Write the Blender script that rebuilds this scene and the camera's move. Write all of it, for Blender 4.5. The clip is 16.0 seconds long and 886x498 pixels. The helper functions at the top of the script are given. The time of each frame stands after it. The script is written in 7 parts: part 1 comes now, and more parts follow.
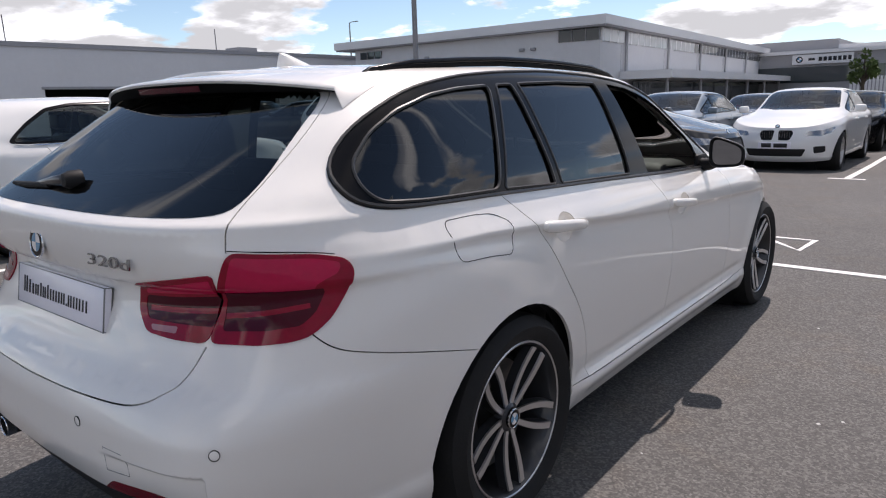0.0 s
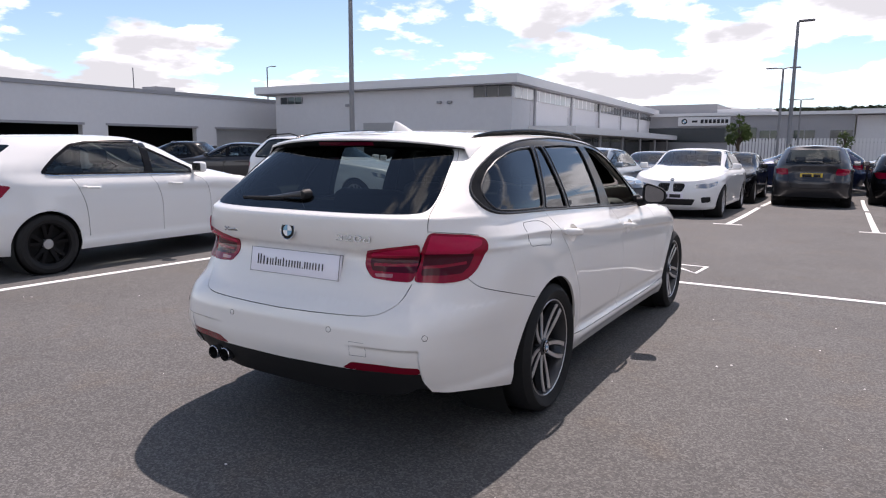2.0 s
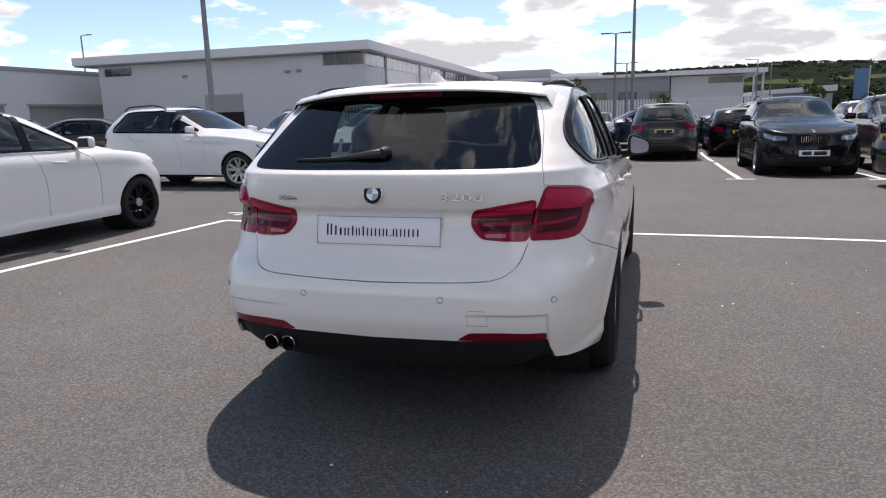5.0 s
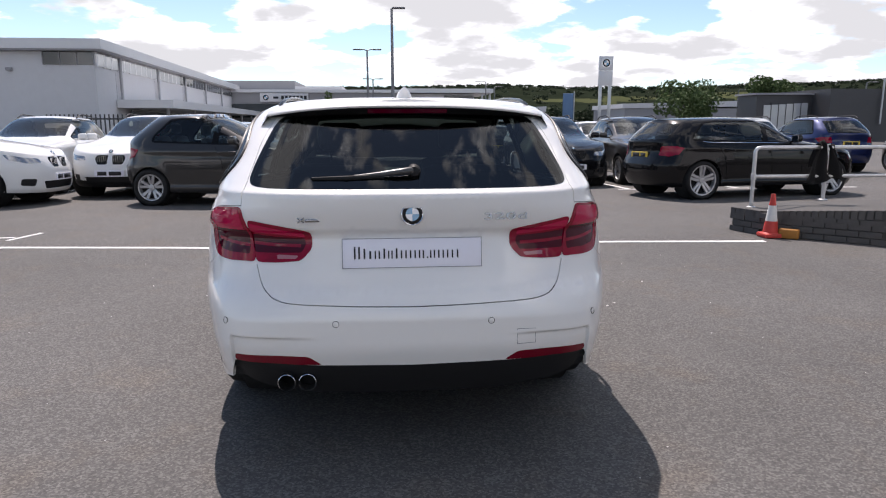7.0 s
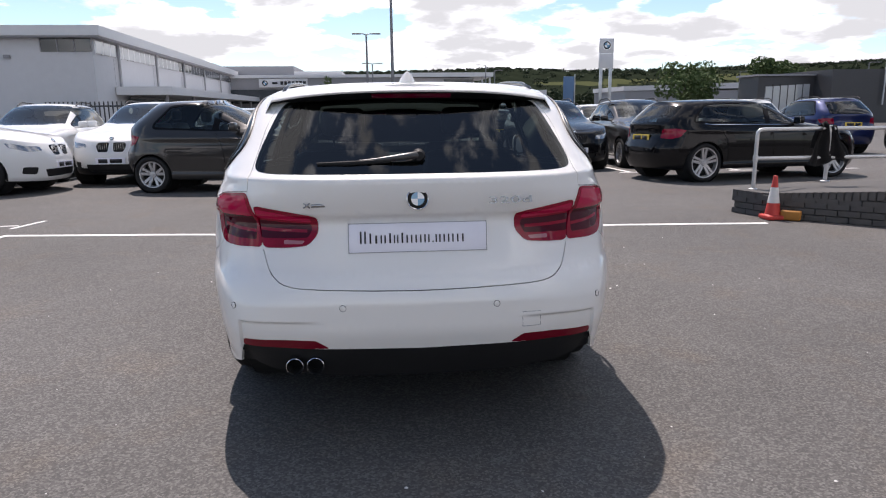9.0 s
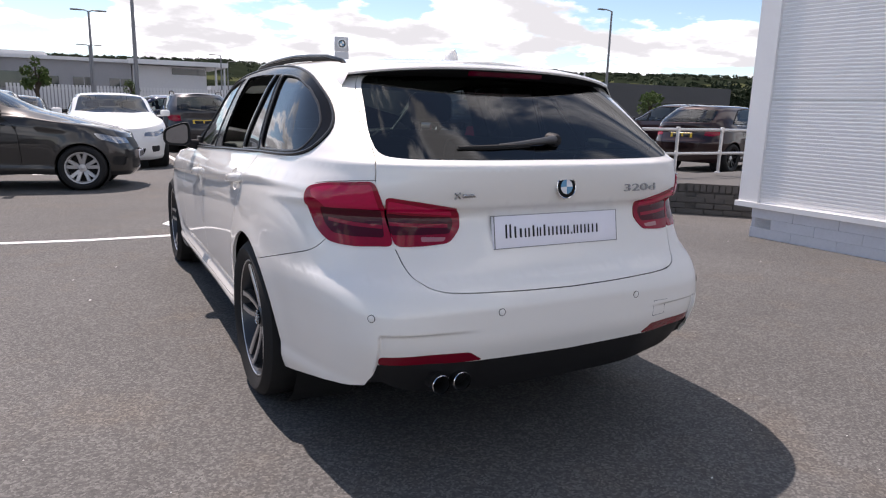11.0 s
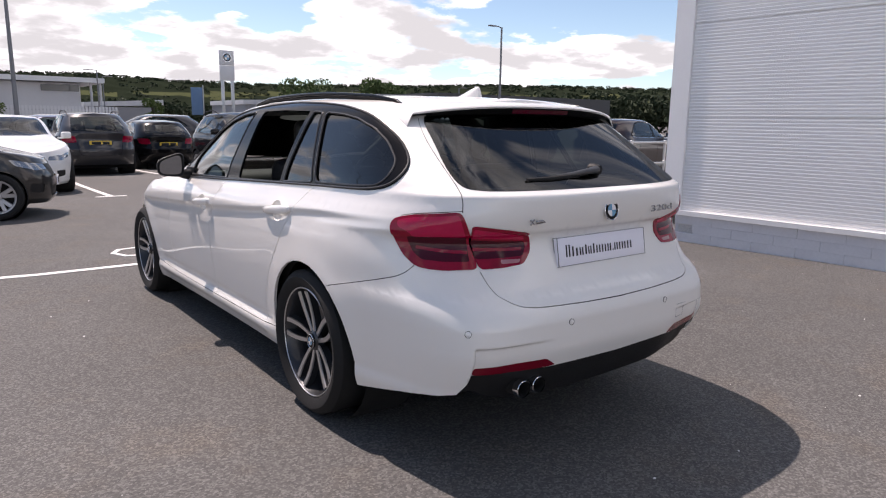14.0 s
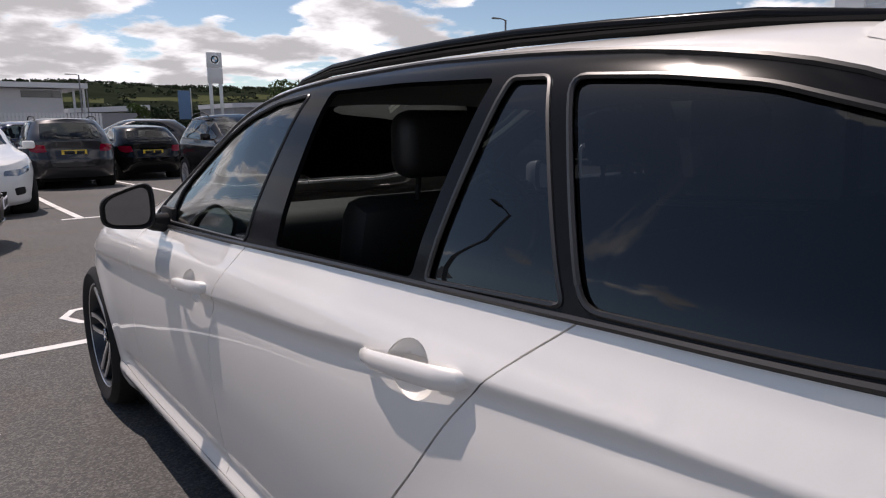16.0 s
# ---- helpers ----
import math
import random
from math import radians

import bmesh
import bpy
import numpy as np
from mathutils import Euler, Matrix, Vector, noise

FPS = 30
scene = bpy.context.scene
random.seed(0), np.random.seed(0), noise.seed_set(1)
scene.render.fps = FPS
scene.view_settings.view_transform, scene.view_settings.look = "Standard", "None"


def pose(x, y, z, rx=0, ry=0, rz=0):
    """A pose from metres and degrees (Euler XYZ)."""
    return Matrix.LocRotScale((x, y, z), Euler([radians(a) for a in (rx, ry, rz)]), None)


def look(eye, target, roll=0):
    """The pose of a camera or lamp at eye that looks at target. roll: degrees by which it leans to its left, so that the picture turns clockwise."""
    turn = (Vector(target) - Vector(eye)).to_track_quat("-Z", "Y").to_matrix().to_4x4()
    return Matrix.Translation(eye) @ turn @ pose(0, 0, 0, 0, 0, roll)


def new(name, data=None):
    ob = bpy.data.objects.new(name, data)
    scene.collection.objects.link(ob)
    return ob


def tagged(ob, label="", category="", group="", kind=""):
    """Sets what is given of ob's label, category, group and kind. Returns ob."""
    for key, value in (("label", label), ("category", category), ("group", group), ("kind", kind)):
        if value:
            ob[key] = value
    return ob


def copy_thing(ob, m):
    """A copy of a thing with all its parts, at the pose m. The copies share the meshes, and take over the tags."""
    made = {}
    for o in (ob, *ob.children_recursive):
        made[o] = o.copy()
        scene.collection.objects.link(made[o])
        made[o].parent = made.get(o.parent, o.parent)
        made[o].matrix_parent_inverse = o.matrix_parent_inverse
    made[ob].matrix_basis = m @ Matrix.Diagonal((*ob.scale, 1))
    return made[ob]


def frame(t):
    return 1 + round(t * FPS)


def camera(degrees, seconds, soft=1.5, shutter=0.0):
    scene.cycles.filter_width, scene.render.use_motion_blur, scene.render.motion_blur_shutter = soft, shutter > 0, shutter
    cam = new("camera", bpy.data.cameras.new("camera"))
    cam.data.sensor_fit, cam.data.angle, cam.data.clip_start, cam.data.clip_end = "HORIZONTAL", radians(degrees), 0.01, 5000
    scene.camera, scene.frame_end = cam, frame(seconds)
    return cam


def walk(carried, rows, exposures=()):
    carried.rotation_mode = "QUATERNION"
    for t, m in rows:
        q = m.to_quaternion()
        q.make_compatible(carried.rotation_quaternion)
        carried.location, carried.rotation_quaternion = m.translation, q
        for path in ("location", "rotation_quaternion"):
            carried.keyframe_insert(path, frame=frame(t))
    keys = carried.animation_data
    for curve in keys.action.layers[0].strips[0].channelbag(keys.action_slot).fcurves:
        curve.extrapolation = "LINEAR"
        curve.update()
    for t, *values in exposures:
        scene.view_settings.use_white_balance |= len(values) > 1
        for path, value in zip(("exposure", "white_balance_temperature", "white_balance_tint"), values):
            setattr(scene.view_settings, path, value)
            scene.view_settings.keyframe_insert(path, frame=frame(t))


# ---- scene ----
cam = camera(66.8, 16.0, 1.15)
EXPOSURES = [(0, 0.12, 6850, 20), (0.6, 0.20, 6850, 21), (1, 0.33, 6850, 22), (2, 0.38, 6850, 23), (3.2, 0.38, 6850, 23), (5.5, 0.24, 6900, 20), (7, 0.35, 6850, 20), (9.2, 0.35, 6850, 20), (11.5, 0.44, 7000, 23), (12, 0.33, 7050, 24),
             (14, 0.32, 7100, 24), (14.8, 0.02, 7300, 25), (15.5, -0.16, 7300, 25), (16, -0.24, 7050, 22)]
PATH = [
    (0, (1.89, -0.567, 1.304), (0.664, 0.953, 0.873), -1.8),
    (0.5, (1.962, -1.115, 1.305), (0.741, 0.393, 0.82), -2.4),
    (1, (1.985, -1.595, 1.304), (0.89, 0.011, 0.833), -0.7),
    (1.5, (2.054, -1.907, 1.326), (0.98, -0.251, 1.003), -1.2),
    (2, (2.079, -2.067, 1.347), (1.071, -0.366, 1.045), 0.3),
    (2.5, (2.065, -2.096, 1.337), (1.054, -0.4, 1.016), -0.4),
    (3, (2.067, -2.097, 1.337), (1.064, -0.404, 0.981), -0.5),
    (3.2, (2.069, -2.098, 1.336), (1.073, -0.401, 0.98), -0.6),
    (5.3, (0.761, -2.31, 1.269), (0.393, -0.382, 0.886), -1.3),
    (5.5, (0.593, -2.316, 1.272), (0.383, -0.361, 0.909), -1.1),
    (6, (0.216, -2.281, 1.273), (0.137, -0.316, 0.91), -1.2),
    (6.5, (-0.04, -2.301, 1.291), (0.084, -0.341, 0.914), -0.2),
    (7, (-0.096, -2.341, 1.307), (0.071, -0.382, 0.939), -0.1),
    (7.5, (-0.122, -2.354, 1.307), (0.046, -0.401, 0.912), 0.0),
    (8, (-0.118, -2.353, 1.304), (0.03, -0.401, 0.895), 0.1),
    (8.5, (-0.111, -2.353, 1.307), (0.044, -0.402, 0.895), -0.5),
    (9, (-0.114, -2.357, 1.307), (0.049, -0.406, 0.895), -0.6),
    (9.2, (-0.127, -2.347, 1.303), (0.037, -0.398, 0.885), 0.0),
    (11.3, (-1.607, -1.669, 1.229), (-0.616, 0.017, 0.81), 0.4),
    (11.5, (-1.696, -1.661, 1.274), (-0.671, 0.004, 0.852), -0.7),
    (12, (-1.991, -1.641, 1.304), (-0.82, -0.062, 0.938), -1.1),
    (12.5, (-2.09, -1.653, 1.311), (-0.913, -0.08, 0.939), -0.3),
    (13, (-2.111, -1.65, 1.319), (-0.937, -0.068, 0.977), -0.2),
    (13.5, (-2.102, -1.639, 1.317), (-0.931, -0.058, 0.955), 0.4),
    (14, (-2.108, -1.595, 1.311), (-0.925, -0.026, 0.939), 0.8),
    (14.5, (-2.041, -1.296, 1.264), (-0.91, 0.292, 0.816), 0.0),
    (15, (-1.905, -0.774, 1.262), (-0.817, 0.851, 0.845), 1.5),
    (15.5, (-1.718, -0.174, 1.27), (-0.547, 1.383, 0.816), -0.0),
    (16, (-1.443, 0.497, 1.282), (-0.242, 2.052, 0.909), -0.4),
]
walk(cam, [(t, look(eye, target, roll)) for t, eye, target, roll in PATH], EXPOSURES)

# ---------------------------------------------------------------- light
SUN = Vector((-0.12, 0.57, 1.0)).normalized()
world = bpy.data.worlds.new("sky")
scene.world = world
world.use_nodes = True
wn, wl = world.node_tree.nodes, world.node_tree.links
wn.clear()
w_out, w_bg = wn.new("ShaderNodeOutputWorld"), wn.new("ShaderNodeBackground")
w_sky = wn.new("ShaderNodeTexSky")
w_sky.sky_type, w_sky.sun_disc = "NISHITA", False
w_sky.sun_elevation, w_sky.sun_rotation = math.asin(SUN.z), math.atan2(SUN.x, SUN.y)
w_sky.altitude, w_sky.air_density, w_sky.dust_density, w_sky.ozone_density = 50, 0.7, 0.3, 1.0
w_tc, w_sep = wn.new("ShaderNodeTexCoord"), wn.new("ShaderNodeSeparateXYZ")
wl.new(w_tc.outputs["Generated"], w_sep.inputs[0])


def w_math(op, a, b=None, clamp=False):
    n = wn.new("ShaderNodeMath")
    n.operation, n.use_clamp = op, clamp
    for k, q in enumerate((a, b)):
        if q is None:
            continue
        if isinstance(q, (int, float)):
            n.inputs[k].default_value = q
        else:
            wl.new(q, n.inputs[k])
    return n.outputs[0]


def w_noise(vec, scale, detail, rough):
    n = wn.new("ShaderNodeTexNoise")
    n.inputs["Scale"].default_value, n.inputs["Detail"].default_value, n.inputs["Roughness"].default_value = scale, detail, rough
    wl.new(vec, n.inputs["Vector"])
    return n.outputs["Fac"]


# clouds lie in a flat layer, so that they crowd together towards the horizon
up = w_math("MAXIMUM", w_math("ADD", w_sep.outputs["Z"], 0.20), 0.06)
w_com = wn.new("ShaderNodeCombineXYZ")
# and the broken ones overhead look smaller than the banks further off
crowd = w_math("DIVIDE", w_math("ADD", 1.0, w_math("MULTIPLY", w_math("POWER", w_math("MAXIMUM", w_sep.outputs["Z"], 0.0), 3.0), 3.5)), up)
wl.new(w_math("MULTIPLY", w_sep.outputs["X"], crowd), w_com.inputs[0])
wl.new(w_math("MULTIPLY", w_sep.outputs["Y"], crowd), w_com.inputs[1])
w_com.inputs[2].default_value = 3.7
big = w_noise(w_com.outputs[0], 1.8, 10.0, 0.55)
dark = w_noise(w_com.outputs[0], 2.2, 5.0, 0.5)
haze = w_math("MULTIPLY", w_math("SUBTRACT", 1.0, w_math("MULTIPLY", w_sep.outputs["Z"], 3.4), True), 0.085)
mask = wn.new("ShaderNodeMapRange")
mask.interpolation_type = "SMOOTHSTEP"
mask.inputs["From Min"].default_value, mask.inputs["From Max"].default_value = 0.504, 0.572
# the cover breaks up towards the west
west = w_math("MULTIPLY", w_math("MINIMUM", w_sep.outputs["X"], 0.0), 0.07)
wl.new(w_math("ADD", w_math("ADD", big, haze), w_math("MULTIPLY", west, w_math("MULTIPLY", w_sep.outputs["Z"], 2.0))), mask.inputs["Value"])
shade = wn.new("ShaderNodeMapRange")
shade.interpolation_type = "SMOOTHSTEP"
shade.inputs["From Min"].default_value, shade.inputs["From Max"].default_value = 0.485, 0.60
shade.inputs["To Min"].default_value, shade.inputs["To Max"].default_value = 1.0, 0.44
wl.new(w_math("ADD", w_math("MULTIPLY", big, 0.55), w_math("MULTIPLY", dark, 0.5)), shade.inputs["Value"])
# clear, clean air between the clouds
w_blue = wn.new("ShaderNodeVectorMath")
w_blue.operation = "MULTIPLY"
w_blue.inputs[1].default_value = (1.42, 1.55, 1.45)
wl.new(w_sky.outputs[0], w_blue.inputs[0])
w_cloud = wn.new("ShaderNodeMix")
w_cloud.data_type = "RGBA"
w_tint = wn.new("ShaderNodeVectorMath")
w_tint.operation = "SCALE"
w_tint.inputs[0].default_value = (14.5, 15.7, 16.5)
wl.new(shade.outputs[0], w_tint.inputs["Scale"])
wl.new(mask.outputs[0], w_cloud.inputs["Factor"])
wl.new(w_blue.outputs[0], w_cloud.inputs["A"])
wl.new(w_tint.outputs[0], w_cloud.inputs["B"])
wl.new(w_cloud.outputs["Result"], w_bg.inputs["Color"])
w_bg.inputs["Strength"].default_value = 0.09
wl.new(w_bg.outputs[0], w_out.inputs["Surface"])

sun_data = bpy.data.lights.new("sun", "SUN")
sun_data.energy, sun_data.angle, sun_data.color = 4.2, radians(0.55), (1.0, 0.955, 0.90)
sun = new("sun", sun_data)
sun.matrix_world = look(SUN * 60, (0, 0, 0))

# ---------------------------------------------------------------- materials
def surface(name, color, rough=0.5, metal=0.0, coat=0.0, vary=0.08, scale=3.0, fine=60.0, bump=0.0, bump_scale=80.0, spec=0.5, wear=0.0):
    """A painted, cast or moulded surface: colour and gloss vary at two scales, with fine relief."""
    m = bpy.data.materials.new(name)
    m.use_nodes = True
    nt = m.node_tree
    b = nt.nodes["Principled BSDF"]
    b.inputs["Metallic"].default_value, b.inputs["Coat Weight"].default_value = metal, coat
    b.inputs["Coat Roughness"].default_value, b.inputs["Specular IOR Level"].default_value = 0.03, spec
    tc = nt.nodes.new("ShaderNodeTexCoord")

    def noise_at(s, d, r=0.6):
        n = nt.nodes.new("ShaderNodeTexNoise")
        n.inputs["Scale"].default_value, n.inputs["Detail"].default_value, n.inputs["Roughness"].default_value = s, d, r
        nt.links.new(tc.outputs["Object"], n.inputs["Vector"])
        return n.outputs["Fac"]

    def calc(op, a, c):
        n = nt.nodes.new("ShaderNodeMath")
        n.operation = op
        for k, q in enumerate((a, c)):
            if isinstance(q, (int, float)):
                n.inputs[k].default_value = q
            else:
                nt.links.new(q, n.inputs[k])
        return n.outputs[0]

    big, small = noise_at(scale, 5), noise_at(fine, 3)
    both = calc("ADD", calc("MULTIPLY", calc("SUBTRACT", big, 0.5), 2 * vary), calc("MULTIPLY", calc("SUBTRACT", small, 0.5), vary))
    amount = calc("ADD", both, 1.0)
    col = nt.nodes.new("ShaderNodeVectorMath")
    col.operation = "SCALE"
    col.inputs[0].default_value = color
    nt.links.new(amount, col.inputs["Scale"])
    nt.links.new(col.outputs[0], b.inputs["Base Color"])
    nt.links.new(calc("ADD", calc("MULTIPLY", calc("SUBTRACT", big, 0.5), 0.25 * rough + wear), rough), b.inputs["Roughness"])
    if bump:
        bp = nt.nodes.new("ShaderNodeBump")
        bp.inputs["Strength"].default_value, bp.inputs["Distance"].default_value = min(1.0, bump), 0.004
        nt.links.new(noise_at(bump_scale, 3), bp.inputs["Height"])
        nt.links.new(bp.outputs[0], b.inputs["Normal"])
    return m


def pane_glass(name, tint, gloss=1.0, ior=1.55):
    """Thin car or window glass: tinted see-through, mirror gloss by Fresnel."""
    m = bpy.data.materials.new(name)
    m.use_nodes = True
    nt = m.node_tree
    nt.nodes.remove(nt.nodes["Principled BSDF"])
    tr, gl, mix, fr = (nt.nodes.new("ShaderNode" + k) for k in ("BsdfTransparent", "BsdfGlossy", "MixShader", "Fresnel"))
    tr.inputs["Color"].default_value = (*tint, 1)
    gl.inputs["Roughness"].default_value, gl.inputs["Color"].default_value = 0.0, (gloss, gloss, gloss, 1)
    fr.inputs["IOR"].default_value = ior
    nt.links.new(fr.outputs[0], mix.inputs[0])
    nt.links.new(tr.outputs[0], mix.inputs[1])
    nt.links.new(gl.outputs[0], mix.inputs[2])
    nt.links.new(mix.outputs[0], nt.nodes["Material Output"].inputs["Surface"])
    return m


def asphalt_material():
    m = bpy.data.materials.new("asphalt")
    m.use_nodes = True
    nt = m.node_tree
    b = nt.nodes["Principled BSDF"]
    tc = nt.nodes.new("ShaderNodeTexCoord")

    def tex(kind, s, **kw):
        n = nt.nodes.new(kind)
        n.inputs["Scale"].default_value = s
        for k, q in kw.items():
            n.inputs[k].default_value = q
        nt.links.new(tc.outputs["Object"], n.inputs["Vector"])
        return n

    grit = tex("ShaderNodeTexVoronoi", 120.0)
    grain = tex("ShaderNodeTexNoise", 130.0, Detail=5.0, Roughness=0.65)
    patch = tex("ShaderNodeTexNoise", 0.35, Detail=6.0, Roughness=0.6)
    mottle = tex("ShaderNodeTexNoise", 4.5, Detail=5.0, Roughness=0.65)
    ramp = nt.nodes.new("ShaderNodeValToRGB")
    ramp.color_ramp.elements[0].position, ramp.color_ramp.elements[0].color = 0.05, (0.036, 0.035, 0.035, 1)
    ramp.color_ramp.elements[1].position, ramp.color_ramp.elements[1].color = 1.0, (0.155, 0.150, 0.146, 1)
    e = ramp.color_ramp.elements.new(0.55)
    e.color = (0.071, 0.069, 0.067, 1)
    add = nt.nodes.new("ShaderNodeMath")
    add.operation = "MULTIPLY_ADD"
    sep = nt.nodes.new("ShaderNodeSeparateColor")
    nt.links.new(grit.outputs["Color"], sep.inputs[0])
    nt.links.new(sep.outputs[0], add.inputs[0])
    add.inputs[1].default_value = 0.55
    half = nt.nodes.new("ShaderNodeMath")
    half.operation = "MULTIPLY"
    half.inputs[1].default_value = 0.55
    nt.links.new(grain.outputs["Fac"], half.inputs[0])
    nt.links.new(half.outputs[0], add.inputs[2])
    nt.links.new(add.outputs[0], ramp.inputs[0])
    mul = nt.nodes.new("ShaderNodeMath")
    mul.operation = "MULTIPLY_ADD"
    nt.links.new(patch.outputs["Fac"], mul.inputs[0])
    mul.inputs[1].default_value, mul.inputs[2].default_value = 1.0, 0.62
    mul2 = nt.nodes.new("ShaderNodeMath")
    mul2.operation = "MULTIPLY_ADD"
    nt.links.new(mottle.outputs["Fac"], mul2.inputs[0])
    mul2.inputs[1].default_value = 0.3
    nt.links.new(mul.outputs[0], mul2.inputs[2])
    sc = nt.nodes.new("ShaderNodeVectorMath")
    sc.operation = "SCALE"
    nt.links.new(ramp.outputs[0], sc.inputs[0])
    nt.links.new(mul2.outputs[0], sc.inputs["Scale"])
    # faint rusty stains in loose clusters
    rust = tex("ShaderNodeTexNoise", 1.6, Detail=4.0, Roughness=0.7)
    span = nt.nodes.new("ShaderNodeMapRange")
    span.inputs["From Min"].default_value, span.inputs["From Max"].default_value = 0.52, 0.72
    span.inputs["To Max"].default_value = 0.55
    nt.links.new(rust.outputs["Fac"], span.inputs["Value"])
    warm = nt.nodes.new("ShaderNodeMix")
    warm.data_type, warm.blend_type = "RGBA", "MULTIPLY"
    warm.inputs["B"].default_value = (1.16, 1.0, 0.84, 1)
    nt.links.new(span.outputs[0], warm.inputs["Factor"])
    nt.links.new(sc.outputs[0], warm.inputs["A"])
    nt.links.new(warm.outputs["Result"], b.inputs["Base Color"])
    b.inputs["Roughness"].default_value = 0.82
    b.inputs["Specular IOR Level"].default_value = 0.35
    bp = nt.nodes.new("ShaderNodeBump")
    bp.inputs["Strength"].default_value, bp.inputs["Distance"].default_value = 0.45, 0.006
    nt.links.new(add.outputs[0], bp.inputs["Height"])
    nt.links.new(bp.outputs[0], b.inputs["Normal"])
    return m


M = {
    "asphalt": asphalt_material(),
    "road_paint": surface("road_paint", (0.72, 0.71, 0.69), 0.75, vary=0.22, scale=7, fine=140, bump=0.4, bump_scale=160),
    "rubber": surface("tyre_rubber", (0.012, 0.012, 0.0125), 0.75, vary=0.25, bump=0.25, bump_scale=120, spec=0.35),
    "black_plastic": surface("black_plastic", (0.014, 0.014, 0.015), 0.55, vary=0.2, bump=0.12, bump_scale=300, spec=0.25),
    "gloss_black": surface("gloss_black", (0.007, 0.007, 0.008), 0.16, vary=0.1, coat=0.0, spec=0.14),
    "dark_seal": surface("dark_seal", (0.010, 0.010, 0.010), 0.7, vary=0.2, spec=0.08),
    "liner": surface("arch_liner", (0.005, 0.005, 0.005), 0.9, vary=0.3, bump=0.3, bump_scale=40),
    "chrome": surface("chrome", (0.72, 0.72, 0.73), 0.08, metal=1.0, vary=0.04),
    "alloy": surface("machined_alloy", (0.60, 0.60, 0.61), 0.32, metal=1.0, vary=0.08, fine=200),
    "alloy_dark": surface("dark_alloy_paint", (0.035, 0.036, 0.040), 0.35, metal=0.4, vary=0.15, coat=0.4),
    "alloy_silver": surface("silver_alloy_paint", (0.42, 0.42, 0.43), 0.35, metal=0.6, vary=0.1, coat=0.3),
    "brake": surface("brake_disc_steel", (0.22, 0.21, 0.20), 0.38, metal=1.0, vary=0.2, fine=120),
    "lamp_red": surface("red_lamp_lens", (0.27, 0.001, 0.021), 0.03, vary=0.35, spec=0.4, scale=9),
    "lamp_dark": surface("dark_red_lamp_lens", (0.065, 0.0, 0.009), 0.04, vary=0.25, spec=0.3),
    "lamp_bright": surface("bright_red_light_guide", (0.50, 0.008, 0.062), 0.03, vary=0.2, spec=0.4),
    "lamp_clear": surface("clear_lamp_insert", (0.42, 0.16, 0.18), 0.15, vary=0.1, coat=1.0),
    "plate_edge": surface("grey_plate_edge", (0.22, 0.22, 0.23), 0.5, vary=0.1),
    "badge_metal": surface("dulled_badge_chrome", (0.34, 0.34, 0.35), 0.2, metal=1.0, vary=0.1),
    "wiper_satin": surface("satin_wiper_arm", (0.030, 0.030, 0.032), 0.32, vary=0.15, spec=0.8),
    "moulding": surface("satin_black_moulding", (0.020, 0.020, 0.021), 0.34, vary=0.1, spec=0.6),
    "reflector": surface("red_reflector", (0.17, 0.001, 0.012), 0.18, vary=0.2, fine=220, coat=0.25, bump=0.2, bump_scale=400, spec=0.25),
    "headlamp": surface("headlamp_housing", (0.30, 0.31, 0.33), 0.14, metal=0.7, vary=0.3, scale=14, coat=1.0),
    "plate_white": surface("white_plate_acrylic", (0.88, 0.87, 0.94), 0.25, vary=0.03, coat=0.2),
    "plate_yellow": surface("yellow_plate_acrylic", (0.80, 0.55, 0.06), 0.3, vary=0.05, coat=0.3),
    "ink": surface("black_print", (0.015, 0.015, 0.018), 0.4),
    "badge_blue": surface("blue_enamel", (0.10, 0.30, 0.48), 0.15, coat=1.0),
    "badge_white": surface("white_enamel", (0.8, 0.8, 0.8), 0.15, coat=1.0),
    "seat": surface("black_seat_leather", (0.020, 0.019, 0.019), 0.5, vary=0.2, bump=0.2, bump_scale=90),
    "trim_dark": surface("dark_cabin_trim", (0.016, 0.016, 0.017), 0.65, vary=0.2, bump=0.15, bump_scale=160),
    "headliner": surface("grey_headliner_cloth", (0.20, 0.20, 0.20), 0.9, vary=0.08, bump=0.2, bump_scale=240),
    "mirror": surface("mirror_glass", (0.34, 0.35, 0.37), 0.02, metal=1.0, vary=0.0),
    "glass_dark": pane_glass("privacy_glass", (0.18, 0.225, 0.22), ior=1.62),
    "glass_side": pane_glass("side_privacy_glass", (0.07, 0.08, 0.085), ior=1.62),
    "glass_clear": pane_glass("green_tinted_glass", (0.62, 0.72, 0.68)),
    "glass_far": pane_glass("parked_car_glass", (0.46, 0.52, 0.51)),
}


def car_paint(name, color, metal=0.0, rough=0.38, spec=0.12, coat=1.0):
    return surface(name, color, rough, metal=metal, coat=coat, vary=0.025, scale=1.6, fine=900, spec=spec)


PAINT_WHITE = car_paint("pearl_white_paint", (0.87, 0.85, 0.815), metal=0.12, rough=0.40)

# ---------------------------------------------------------------- building helpers
def mesh_object(name, bm, material, parent=None, label="", smooth=True):
    me = bpy.data.meshes.new(name)
    bmesh.ops.recalc_face_normals(bm, faces=bm.faces)
    for f in bm.faces:
        f.smooth = smooth
    bm.to_mesh(me)
    bm.free()
    for m in material if isinstance(material, (list, tuple)) else [material]:
        me.materials.append(m)
    ob = new(name, me)
    if parent is not None:
        ob.parent = parent
    if label:
        tagged(ob, label)
    return ob


